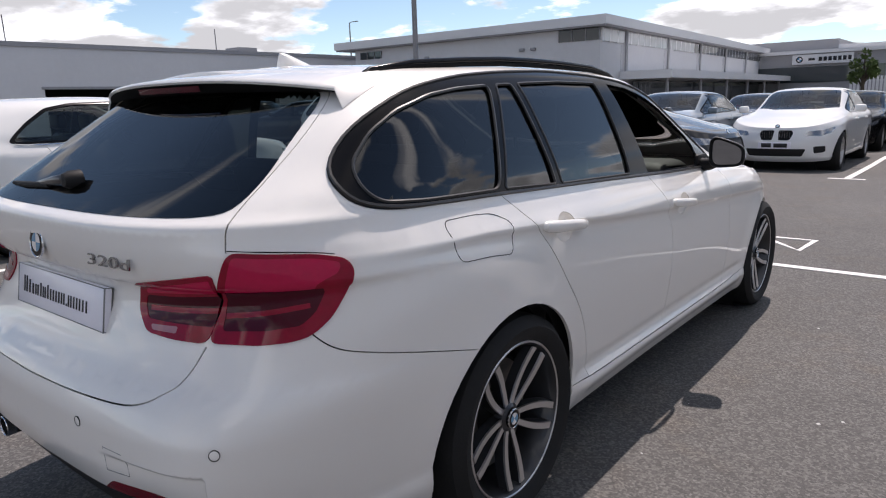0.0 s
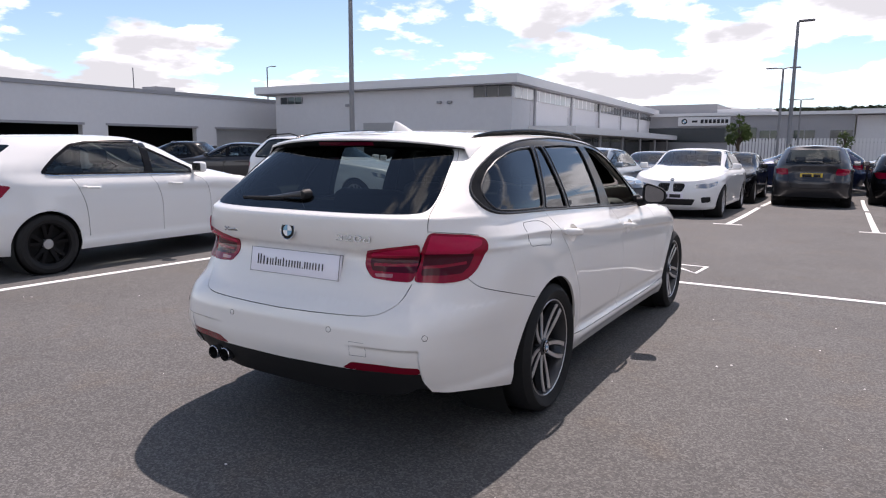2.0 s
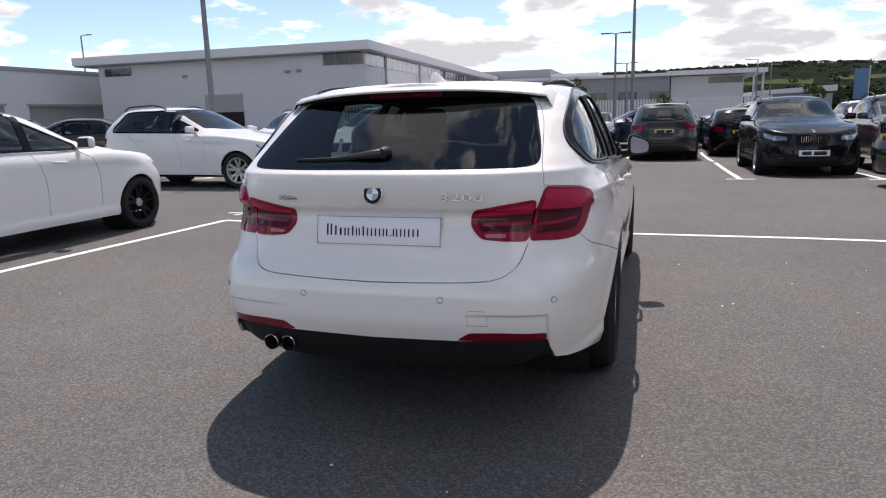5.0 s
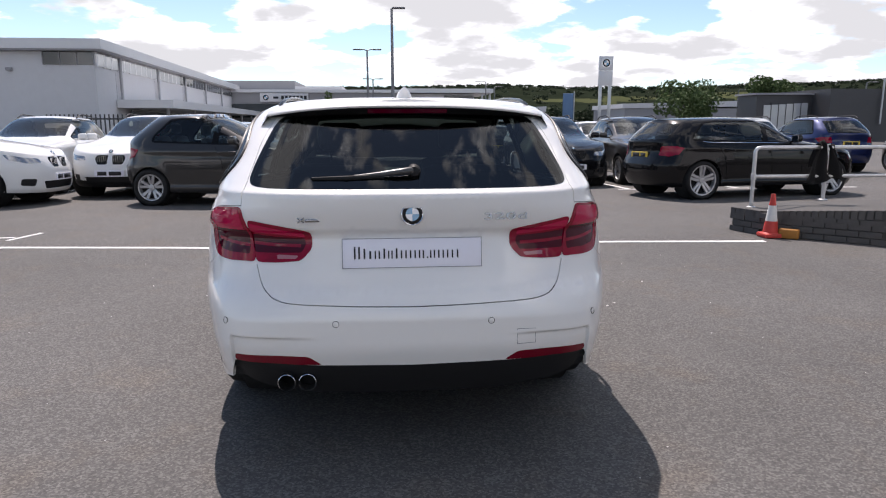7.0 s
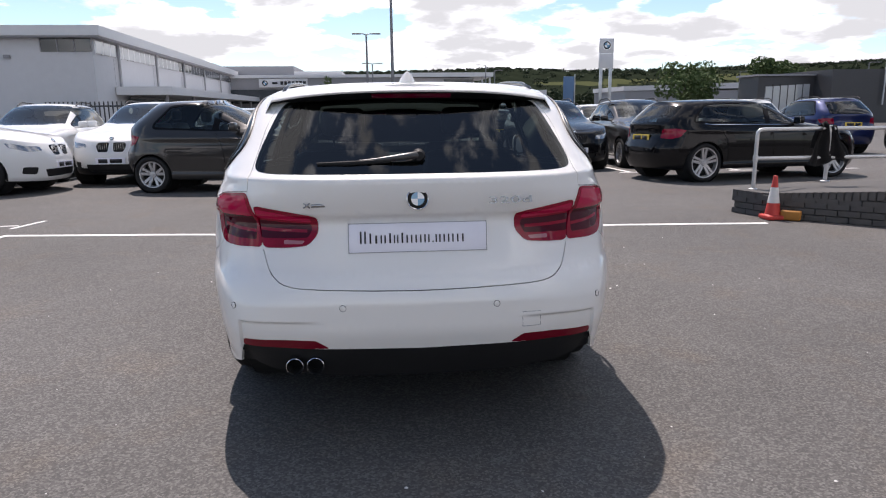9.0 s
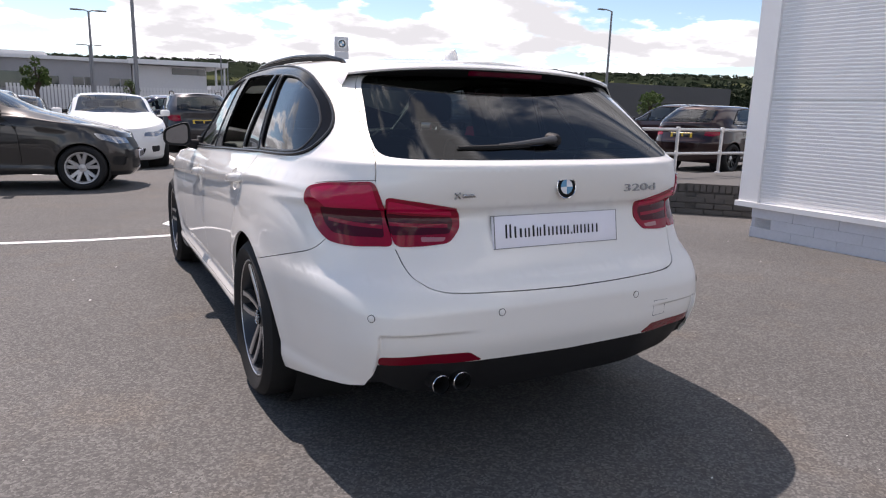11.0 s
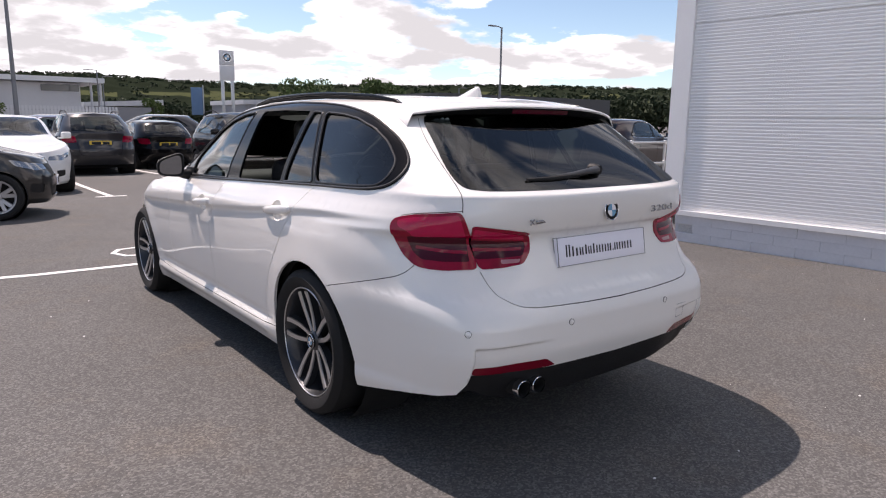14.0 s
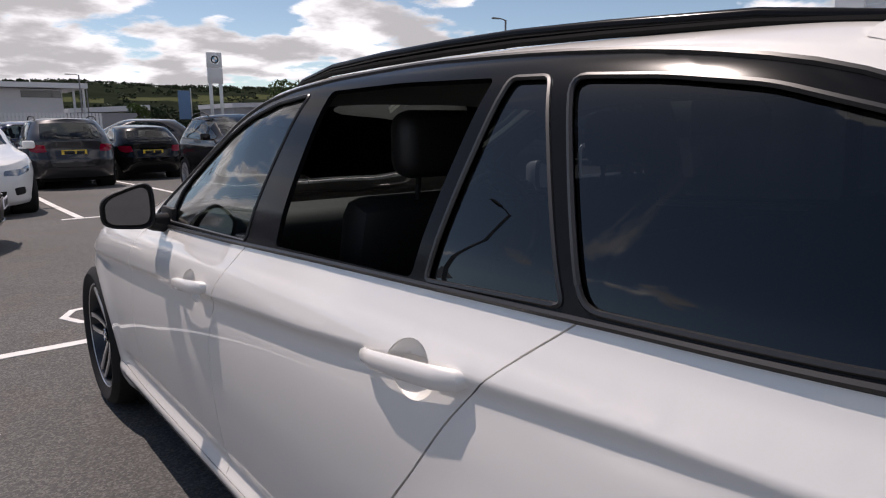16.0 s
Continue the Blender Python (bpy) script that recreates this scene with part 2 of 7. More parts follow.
def part(name, bm, material, parent, label="", sharp=35.0):
    ob = mesh_object(name, bm, material, parent, label)
    if sharp:
        ob.data.set_sharp_from_angle(angle=radians(sharp))
    return ob


def thing(name, label, category, group="", kind=""):
    return tagged(new(name), label, category, group, kind)


def add_box(bm, size, at=(0, 0, 0), bevel=0.0, turn=None, segments=2):
    m = Matrix.Translation(at) @ (turn if turn is not None else Matrix()) @ Matrix.Diagonal((*size, 1))
    made = bmesh.ops.create_cube(bm, size=1.0, matrix=m)["verts"]
    if bevel:
        edges = list({e for v in made for e in v.link_edges})
        bmesh.ops.bevel(bm, geom=edges, offset=bevel, segments=segments, profile=0.5, affect="EDGES")
    return made


def box(size, at=(0, 0, 0), bevel=0.0, turn=None, segments=2):
    bm = bmesh.new()
    add_box(bm, size, at, bevel, turn, segments)
    return bm


def add_tube(bm, points, radius, sides=10, caps=True):
    """A round bar along points; radius is one number or one a point."""
    pts = [Vector(p) for p in points]
    rad = radius if isinstance(radius, (list, tuple)) else [radius] * len(pts)
    rings, side = [], None
    for k, p in enumerate(pts):
        d = (pts[min(k + 1, len(pts) - 1)] - pts[max(k - 1, 0)]).normalized()
        if side is None:
            side = d.orthogonal().normalized()
        side = (side - d * side.dot(d)).normalized()
        up_ = d.cross(side)
        rings.append([bm.verts.new(p + (side * math.cos(a) + up_ * math.sin(a)) * rad[k])
                      for a in (2 * math.pi * j / sides for j in range(sides))])
    for a, b in zip(rings, rings[1:]):
        for j in range(sides):
            bm.faces.new((a[j], a[(j + 1) % sides], b[(j + 1) % sides], b[j]))
    if caps:
        bm.faces.new(rings[0][::-1])
        bm.faces.new(rings[-1])
    return rings


def tube(points, radius, sides=10):
    bm = bmesh.new()
    add_tube(bm, points, radius, sides)
    return bm


def add_lathe(bm, profile, steps=48, axis="X", at=(0, 0, 0), closed=False):
    """A body of revolution: profile of (along the axis, radius)."""
    rings = []
    for a, r in profile:
        ring = []
        for j in range(steps):
            th = 2 * math.pi * j / steps
            c, s_ = r * math.cos(th), r * math.sin(th)
            p = (a, c, s_) if axis == "X" else (c, a, s_) if axis == "Y" else (c, s_, a)
            ring.append(bm.verts.new(Vector(p) + Vector(at)))
        rings.append(ring)
    pairs = list(zip(rings, rings[1:])) + ([(rings[-1], rings[0])] if closed else [])
    for a, b in pairs:
        for j in range(steps):
            bm.faces.new((a[j], a[(j + 1) % steps], b[(j + 1) % steps], b[j]))
    return rings


def lathe(profile, steps=48, axis="X", at=(0, 0, 0), closed=False, ends=False):
    bm = bmesh.new()
    rings = add_lathe(bm, profile, steps, axis, at, closed)
    if ends:
        bm.faces.new(rings[0][::-1])
        bm.faces.new(rings[-1])
    return bm


def add_prism(bm, outline, depth, place):
    """A flat outline [(a, b)] given depth; place maps (a, b, d) to the world."""
    lo = [bm.verts.new(place(a, b, 0)) for a, b in outline]
    hi = [bm.verts.new(place(a, b, depth)) for a, b in outline]
    n = len(outline)
    bm.faces.new(lo[::-1])
    bm.faces.new(hi)
    for k in range(n):
        bm.faces.new((lo[k], lo[(k + 1) % n], hi[(k + 1) % n], hi[k]))

# ---------------------------------------------------------------- car body shape
def smooth_curve(points):
    """A monotone cubic through (x, y) points, flat beyond its ends."""
    p = np.array(points, float)
    xs, ys = p[:, 0], p[:, 1]
    h = np.diff(xs)
    d = np.diff(ys) / h
    m = np.concatenate(([d[0]], np.zeros(len(d) - 1), [d[-1]]))
    for k in range(1, len(d)):
        if d[k - 1] * d[k] > 0:
            a, b = 2 * h[k] + h[k - 1], h[k] + 2 * h[k - 1]
            m[k] = (a + b) / (a / d[k - 1] + b / d[k])

    def at(x):
        x = np.clip(np.asarray(x, float), xs[0], xs[-1])
        k = np.clip(np.searchsorted(xs, x) - 1, 0, len(h) - 1)
        s = (x - xs[k]) / h[k]
        return ((1 + 2 * s) * (1 - s) ** 2 * ys[k] + s * (1 - s) ** 2 * h[k] * m[k]
                + s * s * (3 - 2 * s) * ys[k + 1] + s * s * (s - 1) * h[k] * m[k + 1])
    return at


def end_cap(power, depth, half):
    """Plan of a car's end: a quarter of a superellipse, evenly stepped along its length."""
    th = np.linspace(0, math.pi / 2, 2001)
    cx = np.sin(th) ** (2 / power)
    cy = 1 - np.cos(th) ** (2 / power)
    run = np.concatenate(([0], np.cumsum(np.hypot(np.diff(cx) * half, np.diff(cy) * depth))))
    run /= run[-1]
    return lambda s: (np.interp(s, run, cx), np.interp(s, run, cy))


def corner_cap(points, half, depth):
    """Plan of a bumper's end through (x, y) points, its corners eased, evenly stepped along its length."""
    p = np.array(points, float)
    run = np.concatenate(([0], np.cumsum(np.hypot(*np.diff(p, axis=0).T))))
    t = np.linspace(0, run[-1], 801)
    q = np.stack((np.interp(t, run, p[:, 0]), np.interp(t, run, p[:, 1])), 1)
    k = np.exp(-(np.arange(-70, 71) * run[-1] / 800 / 0.045) ** 2 / 2)
    k /= k.sum()
    before, after = 2 * q[0] - q[70:0:-1], 2 * q[-1] - q[-2:-72:-1]
    before[:, 1] = q[70:0:-1, 1]
    full = np.concatenate((before, q, after))
    q = np.stack([np.convolve(full[:, i], k, "valid") for i in (0, 1)], 1)
    q[:, 1] -= q[0, 1]
    q /= (q[-1, 0], q[-1, 1])
    s = np.linspace(0, 1, 801)
    return lambda u: (np.interp(u, s, q[:, 0]), np.interp(u, s, q[:, 1]))


class Shape:
    """Half of a car's skin as a surface over (u, v): u runs from the tail's middle (0) round the corner (1), along the
    side (2) to the nose's middle (3); v rises from the sill over the belt (1) to the roof's middle (VTOP)."""

    VTOP = 2.6

    def __init__(self, s):
        self.s = s
        self.hw = smooth_curve(s["half_width"])
        self.tail = smooth_curve(s["tail"])
        self.nose = smooth_curve(s["nose"])
        self.belt = smooth_curve(s["belt"])
        self.roof = smooth_curve(s["roof"])
        self.rise = smooth_curve(s["rise"])
        self.plan = smooth_curve(s["plan"])
        self.zb = s["belt_height"]
        self.deep = smooth_curve(s.get("tail_depths", [(0, s["tail_depth"]), (3, s["tail_depth"])]))
        self.cap_r = end_cap(s["tail_power"], s["tail_depth"], 0.88)
        self.cap_b = corner_cap(s["bumper_plan"], 0.885, 0.95) if "bumper_plan" in s else None
        self.cap_f = end_cap(s["nose_power"], s["nose_depth"], 0.88)
        self.v0 = s["sill"] / self.zb
        self.crease = s.get("crease")
        self.wheels = s["wheels"]
        self.arch = s["arch"]
        u, v = np.meshgrid(np.linspace(0, 3, 301), np.linspace(self.v0, self.VTOP, 241))
        self.gu, self.gv = u.ravel(), v.ravel()
        self.gp = self.at(self.gu, self.gv)

    def at(self, u, v):
        s = self.s
        u, v = np.asarray(u, float), np.asarray(v, float)
        hw, yr, yf = self.hw(v), self.tail(v), self.nose(v)
        dr, df = self.deep(v), s["nose_depth"]
        rx, ry = self.cap_r(np.clip(u, 0, 1))
        if self.cap_b:
            # the bumper turns its corners sharply, then runs out straight to the wheel arches
            bx, by = self.cap_b(np.clip(u, 0, 1))
            low = np.clip((0.86 - v) / 0.40, 0, 1)
            low = low * low * (3 - 2 * low)
            rx, ry = rx + low * (bx - rx), ry + low * (by - ry)
        fx, fy = self.cap_f(np.clip(3 - u, 0, 1))
        mid = np.clip(u - 1, 0, 1)
        y = np.where(u < 1, yr + dr * ry, np.where(u > 2, yf - df * fy, (yr + dr) * (1 - mid) + (yf - df) * mid))
        x = hw * np.where(u < 1, rx, np.where(u > 2, fx, 1.0)) * self.plan(y)
        zb = self.belt(y)
        zr = self.roof(y + s["screen_bow"] * x * x)
        z = np.where(v <= 1, v * zb, zb + np.maximum(zr - zb, 0.01) * self.rise(v))
        side = np.clip((u - 0.55) / 0.35, 0, 1) * np.clip((2.6 - u) / 0.5, 0, 1)
        if self.crease:
            zc = np.interp(y, [p[0] for p in self.crease], [p[1] for p in self.crease])
            d = z - zc
            d = np.maximum(-d, 0)
            x = x - side * self.s.get("crease_depth", 0.016) * np.exp(-(d / 0.12) ** 1.3) * (1 - np.exp(-(d / 0.018) ** 1.5))
        for wy, wz, _ in self.wheels:
            r = np.hypot(y - wy, z - wz)
            x = x + side * np.where(v < 1, 0.010 * np.exp(-((r - self.arch) / 0.07) ** 2), 0)
        if self.s.get("skirt"):
            run = np.clip((y - 1.40) / 0.12, 0, 1) * np.clip((3.50 - y) / 0.12, 0, 1)
            x = x + run * (0.015 * np.exp(-((z - 0.280) / 0.034) ** 2) - 0.006 * np.exp(-((z - 0.345) / 0.020) ** 2))
        if self.s.get("rear_recess"):
            step = lambda q: np.clip(q, 0, 1) ** 2 * (3 - 2 * np.clip(q, 0, 1))
            y = y + np.where(u < 0.8, 0.020 * step((0.516 - z) / 0.014) * step((0.684 - x) / 0.016) * step((x - 0.34) / 0.20), 0)
        return np.stack((x, y, z), -1)

    def find(self, pts, axis):
        """(u, v) of points given as (y, z) on the side, (x, z) on an end ('tail', 'nose') or (x, y) on the roof."""
        pts = np.array(pts, float)
        lo, hi = {"side": (0.35, 2.85), "tail": (0, 0.97), "nose": (2.03, 3), "roof": (0, 2.4)}[axis]
        ks = {"side": [1, 2], "tail": [0, 2], "nose": [0, 2], "roof": [0, 1]}[axis]
        ok = (self.gu >= lo) & (self.gu <= hi) & (self.gv < 2.35)
        if axis == "roof":
            ok &= self.gv > 1.3
        cand = self.gp[ok][:, ks]
        cuv = np.stack((self.gu[ok], self.gv[ok]), 1)
        w = np.concatenate([cuv[((cand[None] - c[:, None]) ** 2).sum(2).argmin(1)] for c in np.array_split(pts, max(1, len(pts) // 20))])
        e = 1e-4
        for _ in range(8):
            f0 = self.at(w[:, 0], w[:, 1])[:, ks] - pts
            ju = (self.at(w[:, 0] + e, w[:, 1])[:, ks] - pts - f0) / e
            jv = (self.at(w[:, 0], w[:, 1] + e)[:, ks] - pts - f0) / e
            det = ju[:, 0] * jv[:, 1] - ju[:, 1] * jv[:, 0]
            good = abs(det) > 1e-6
            det = np.where(good, det, 1.0)
            du = (f0[:, 0] * jv[:, 1] - f0[:, 1] * jv[:, 0]) / det
            dv = (ju[:, 0] * f0[:, 1] - ju[:, 1] * f0[:, 0]) / det
            w = w - np.where(good[:, None], np.clip(np.stack((du, dv), 1), -0.03, 0.03), 0)
            w = np.stack((np.clip(w[:, 0], lo, hi), np.clip(w[:, 1], self.v0, 2.5)), 1)
        return w

    def near(self, pts):
        """(u, v) of the skin's points nearest to (x, y, z)."""
        pts = np.array(pts, float)
        g = np.concatenate([((self.gp[None] - c[:, None]) ** 2).sum(2).argmin(1) for c in np.array_split(pts, max(1, len(pts) // 20))])
        w, h = np.stack((self.gu[g], self.gv[g]), 1), 0.006
        du, dv = [q.ravel()[None] for q in np.meshgrid(np.linspace(-1, 1, 5), np.linspace(-1, 1, 5))]
        for _ in range(9):
            cu, cv = np.clip(w[:, :1] + du * h, 0, 3), np.clip(w[:, 1:] + dv * h, self.v0, self.VTOP)
            j = ((self.at(cu, cv) - pts[:, None]) ** 2).sum(2).argmin(1)
            k = np.arange(len(w))
            w, h = np.stack((cu[k, j], cv[k, j]), 1), h * 0.55
        return w

    def normal(self, u, v):
        e = 1e-3
        a = self.at(np.minimum(u + e, 3), v) - self.at(np.maximum(u - e, 0), v)
        b = self.at(u, np.minimum(v + e, self.VTOP)) - self.at(u, np.maximum(v - e, self.v0))
        n = np.cross(a, b)
        return n / np.maximum(np.linalg.norm(n, axis=-1, keepdims=True), 1e-9)


ESTATE = dict(
    belt_height=0.965, sill=0.20, arch=0.357, bumper_plan=[(0.0, 0.0), (0.28, 0.004), (0.50, 0.020), (0.62, 0.040), (0.692, 0.072), (0.746, 0.135), (0.805, 0.28), (0.853, 0.48), (0.880, 0.66), (0.890, 0.95)],
     wheels=[(1.015, 0.335, 0.3275), (3.85, 0.3275, 0.3275)],
    half_width=[(0.2, 0.832), (0.25, 0.852), (0.31, 0.864), (0.345, 0.859), (0.37, 0.862), (0.5, 0.876), (0.65, 0.888), (0.8, 0.892),
                (0.9, 0.885), (0.95, 0.868), (1.0, 0.842), (1.25, 0.80), (1.5, 0.748), (1.75, 0.685), (1.85, 0.645), (2.0, 0.57),
                (2.2, 0.39), (2.4, 0.2), (2.6, 0.0)],
    rise=[(1.0, 0.0), (1.25, 0.26), (1.5, 0.52), (1.75, 0.77), (1.85, 0.86), (2.0, 0.925), (2.2, 0.972), (2.4, 0.993), (2.6, 1.0)],
    tail=[(0.2, 0.16), (0.3, 0.09), (0.4, 0.04), (0.5, 0.015), (0.58, 0.015), (0.64, 0.03), (0.675, 0.055), (0.70, 0.085), (0.78, 0.122), (0.885, 0.152), (0.902, 0.150), (0.914, 0.122), (0.94, 0.110),
          (0.965, 0.101), (1.0, 0.094), (1.12, 0.091), (1.158, 0.119), (1.25, 0.180), (1.31, 0.222), (1.5, 0.357), (1.75, 0.535), (1.85, 0.585), (2.0, 0.60), (2.6, 0.605)],
    nose=[(0.2, 4.50), (0.35, 4.60), (0.5, 4.63), (0.7, 4.62), (0.85, 4.58), (1.0, 4.50), (1.4, 4.42), (2.0, 4.38), (2.6, 4.36)],
    belt=[(0.0, 0.975), (0.8, 0.975), (1.5, 0.965), (2.6, 0.935), (3.2, 0.91), (3.7, 0.87), (4.2, 0.78), (4.6, 0.68)],
    roof=[(0.0, 1.36), (0.5, 1.385), (1.0, 1.415), (1.6, 1.435), (2.1, 1.432), (2.4, 1.412), (2.52, 1.385), (2.77, 1.288), (3.02, 1.177), (3.42, 1.01), (3.6, 0.955), (4.1, 0.89), (4.6, 0.74)],
    plan=[(0.0, 1.0), (1.0, 1.0), (2.2, 0.99), (3.6, 0.995), (4.6, 0.98)],
    rear_recess=True, skirt=True,
    tail_power=3.4, tail_depth=0.95, tail_depths=[(0.0, 0.95), (1.05, 0.95), (1.3, 0.82), (1.75, 0.45), (2.6, 0.45)], crease_depth=0.022, nose_power=2.7, nose_depth=1.15, screen_bow=0.25,
    crease=[(0.3, 0.945), (0.5, 0.942), (0.9, 0.932), (1.35, 0.902), (1.7, 0.868), (2.2, 0.832), (3.3, 0.775), (4.4, 0.72)],
)

# ---------------------------------------------------------------- car bodies
from mathutils.geometry import delaunay_2d_cdt


def rounded(pts, radius=0.03, closed=True):
    """Corners rounded off, each over at most radius along its edges."""
    p = np.array(pts, float)
    n = len(p)
    out = []
    for k in range(n):
        if not closed and k in (0, n - 1):
            out.append(p[k])
            continue
        a, b, c = p[k - 1], p[k], p[(k + 1) % n]
        la, lc = np.linalg.norm(a - b), np.linalg.norm(c - b)
        if min(la, lc) < 1e-6 or radius <= 0:
            out.append(b)
            continue
        s0, s1 = b + (a - b) * min(radius / la, 0.48), b + (c - b) * min(radius / lc, 0.48)
        out += [s0 * (1 - t) ** 2 + b * 2 * t * (1 - t) + s1 * t * t for t in (0.0, 0.25, 0.5, 0.75, 1.0)]
    return np.array(out)


def stepped(p, step, closed=True):
    """Points along a line no further apart than step."""
    out = []
    n = len(p)
    for k in range(n if closed else n - 1):
        a, b = p[k], p[(k + 1) % n]
        m = max(1, int(math.ceil(np.linalg.norm(b - a) / step)))
        out += [a + (b - a) * j / m for j in range(m)]
    if not closed:
        out.append(p[-1])
    return np.array(out)


def inside(points, poly):
    x, y = points[:, 0], points[:, 1]
    hit = np.zeros(len(points), bool)
    for (ax, ay), (bx, by) in zip(poly, np.roll(poly, -1, 0)):
        if ay == by:
            continue
        hit ^= ((ay > y) != (by > y)) & (x < (bx - ax) * (y - ay) / (by - ay) + ax)
    return hit


class Skin:
    """A car's skin cut into panels, panes and lamps along outlines, each of which becomes a mesh of its own."""

    def __init__(self, shape, features, grid=0.045, margin=0.012, rows=()):
        self.shape = shape
        ug, vg = np.linspace(0, 3, 400), np.linspace(shape.v0, shape.VTOP, 400)
        run = lambda p: np.concatenate(([0], np.cumsum(np.linalg.norm(np.diff(p, axis=0), axis=1) + 1e-5)))
        self.ug, self.ua = ug, run(shape.at(ug, np.full(400, 0.7)))
        self.vg, self.vb = vg, run(shape.at(np.full(400, 1.35), vg))
        self.polys = {}
        verts, edges, marks = [], [], []

        def put(line, closed):
            base = len(verts)
            verts.extend(line.tolist())
            n = len(line)
            edges.extend((base + k, base + (k + 1) % n) for k in range(n if closed else n - 1))
            marks.append(stepped(line, 0.01, closed))

        top, right = self.vb[-1], self.ua[-1]
        put(stepped(np.array([(0, 0), (right, 0), (right, top), (0, top)], float), 0.011 if rows else 0.05), True)
        marks.pop()
        for f in features:
            strip = "width" in f
            own = rounded(np.array(f["pts"], float), f.get("round", 0.2 if strip else 0.03), not strip)
            own = stepped(own, 0.025, not strip)
            uv = shape.near(own) if f["chart"] == "near" else shape.find(own, f["chart"])
            ab = self.flat(uv)
            if f["chart"] != "side":
                past = own[:, 0] < 0
                roof_ = past & (uv[:, 1] > 2.3)
                ab[roof_, 1] = top + 0.3
                ab[past & ~roof_, 0] = -0.3 if f["chart"] != "nose" else right + 0.3
            if strip:
                line = ab
                d = np.gradient(line, axis=0)
                d /= np.maximum(np.linalg.norm(d, axis=1, keepdims=True), 1e-9)
                nrm = np.stack((-d[:, 1], d[:, 0]), 1) * f["width"] / 2
                poly = np.concatenate((line + nrm, (line - nrm)[::-1]))
            else:
                poly = ab
            if f.get("drop"):
                poly[:, 1] = np.where(poly[:, 1] < 0.006, -0.03, poly[:, 1])
            self.polys[f["name"]] = poly
            put(poly, True)
        ga, gb = np.meshgrid(np.arange(grid / 2, right, grid), np.arange(grid / 2, top, grid * 0.7))
        ga[1::2] += grid / 2
        g = np.stack((ga.ravel(), gb.ravel()), 1)
        g = g[g[:, 0] < right - 0.01]
        # closer rows of points along folds in the skin
        if rows:
            mk = np.concatenate(marks)
            fine = np.concatenate([self.flat(np.array(r)) for r in rows])
            fine = fine[(fine[:, 0] > 0.012) & (fine[:, 0] < right - 0.012)]
            ok = np.ones(len(fine), bool)
            for k in range(0, len(mk), 400):
                ok &= ((fine[:, None, :] - mk[None, k:k + 400, :]) ** 2).sum(2).min(1) > 0.0035 ** 2
            verts.extend(fine[ok].tolist())
            marks.append(fine)
        near = np.concatenate(marks) if marks else np.zeros((0, 2))
        keep = np.ones(len(g), bool)
        for k in range(0, len(near), 400):
            keep &= (((g[:, None, :] - near[None, k:k + 400, :]) ** 2).sum(2).min(1) > margin ** 2)
        verts.extend(g[keep].tolist())
        co, _, tris, _, _, _ = delaunay_2d_cdt([Vector(p) for p in verts], edges, [], 0, 1e-5)
        co = np.array([(p.x, p.y) for p in co])
        tris = np.array([t for t in tris if len(t) == 3])
        cen = co[tris].mean(1)
        area = np.cross(co[tris[:, 1]] - co[tris[:, 0]], co[tris[:, 2]] - co[tris[:, 0]])
        tris[area < 0] = tris[area < 0][:, ::-1]
        ok = (cen[:, 1] > 0) & (cen[:, 1] < top) & (cen[:, 0] > 0) & (cen[:, 0] < right) & (abs(area) > 1e-9)
        self.tris, self.cen, self.co = tris[ok], cen[ok], co
        self.u, self.v = np.interp(co[:, 0], self.ua, ug), np.interp(co[:, 1], self.vb, vg)
        self.p = shape.at(self.u, self.v)
        self.n = shape.normal(self.u, self.v)
        # over the tail the normals are evened out across the folds
        back = (self.u < 1.5) & (self.v > 0.84) & (self.v < np.where(self.u < 0.95, 2.0, 1.2))
        ub, vb = self.u[back], self.v[back]
        reach = np.interp(vb, [0.84, 1.0, 1.04, 1.2, 1.4], [0.008, 0.008, 0.018, 0.02, 0.05])
        mean = np.zeros((len(ub), 3))
        for du in (-0.016, -0.008, 0.0, 0.008, 0.016):
            for dv in np.linspace(-1, 1, 7):
                un = ub + du
                q = shape.normal(abs(un), vb + dv * reach)
                q[:, 0] *= np.where(un < 0, -1, 1)
                mean += q
        self.n[back] = mean / np.maximum(np.linalg.norm(mean, axis=1, keepdims=True), 1e-9)
        # along the middle of the roof and bonnet the skin lies level across
        mid = self.v > 2.45
        n_mid = shape.normal(self.u[mid], np.full(mid.sum(), 2.45))
        n_mid[:, 0] *= (shape.VTOP - self.v[mid]) / (shape.VTOP - 2.45)
        self.n[mid] = n_mid / np.maximum(np.linalg.norm(n_mid, axis=1, keepdims=True), 1e-9)
        self.n[np.linalg.norm(self.n, axis=1) < 0.5] = (0, 0, 1)
        self.seam = (self.u < 1e-4) | (self.v > shape.VTOP - 1e-4) | (self.u > 3 - 1e-4)
        self.c3 = self.p[self.tris].mean(1)
        self.inside = {k: inside(self.cen, q) for k, q in self.polys.items()}

    def flat(self, uv):
        return np.stack((np.interp(uv[:, 0], self.ug, self.ua), np.interp(uv[:, 1], self.vg, self.vb)), 1)

    def mesh(self, name, pick, material, parent, sides=(1, -1), lift=0.0, rim=0.012, label="", own_normals=True):
        """One mesh of the picked triangles, on the right side (1), the left (-1) or both."""
        tris = self.tris[pick]
        if not len(tris):
            return None
        used, inv = np.unique(tris, return_inverse=True)
        t = inv.reshape(-1, 3)
        lift = lift[used][:, None] if isinstance(lift, np.ndarray) else lift
        p, n, seam = self.p[used] + self.n[used] * lift, self.n[used].copy(), self.seam[used]
        p[seam, 0] = np.where(abs(p[seam, 0]) < 0.02, 0, p[seam, 0])
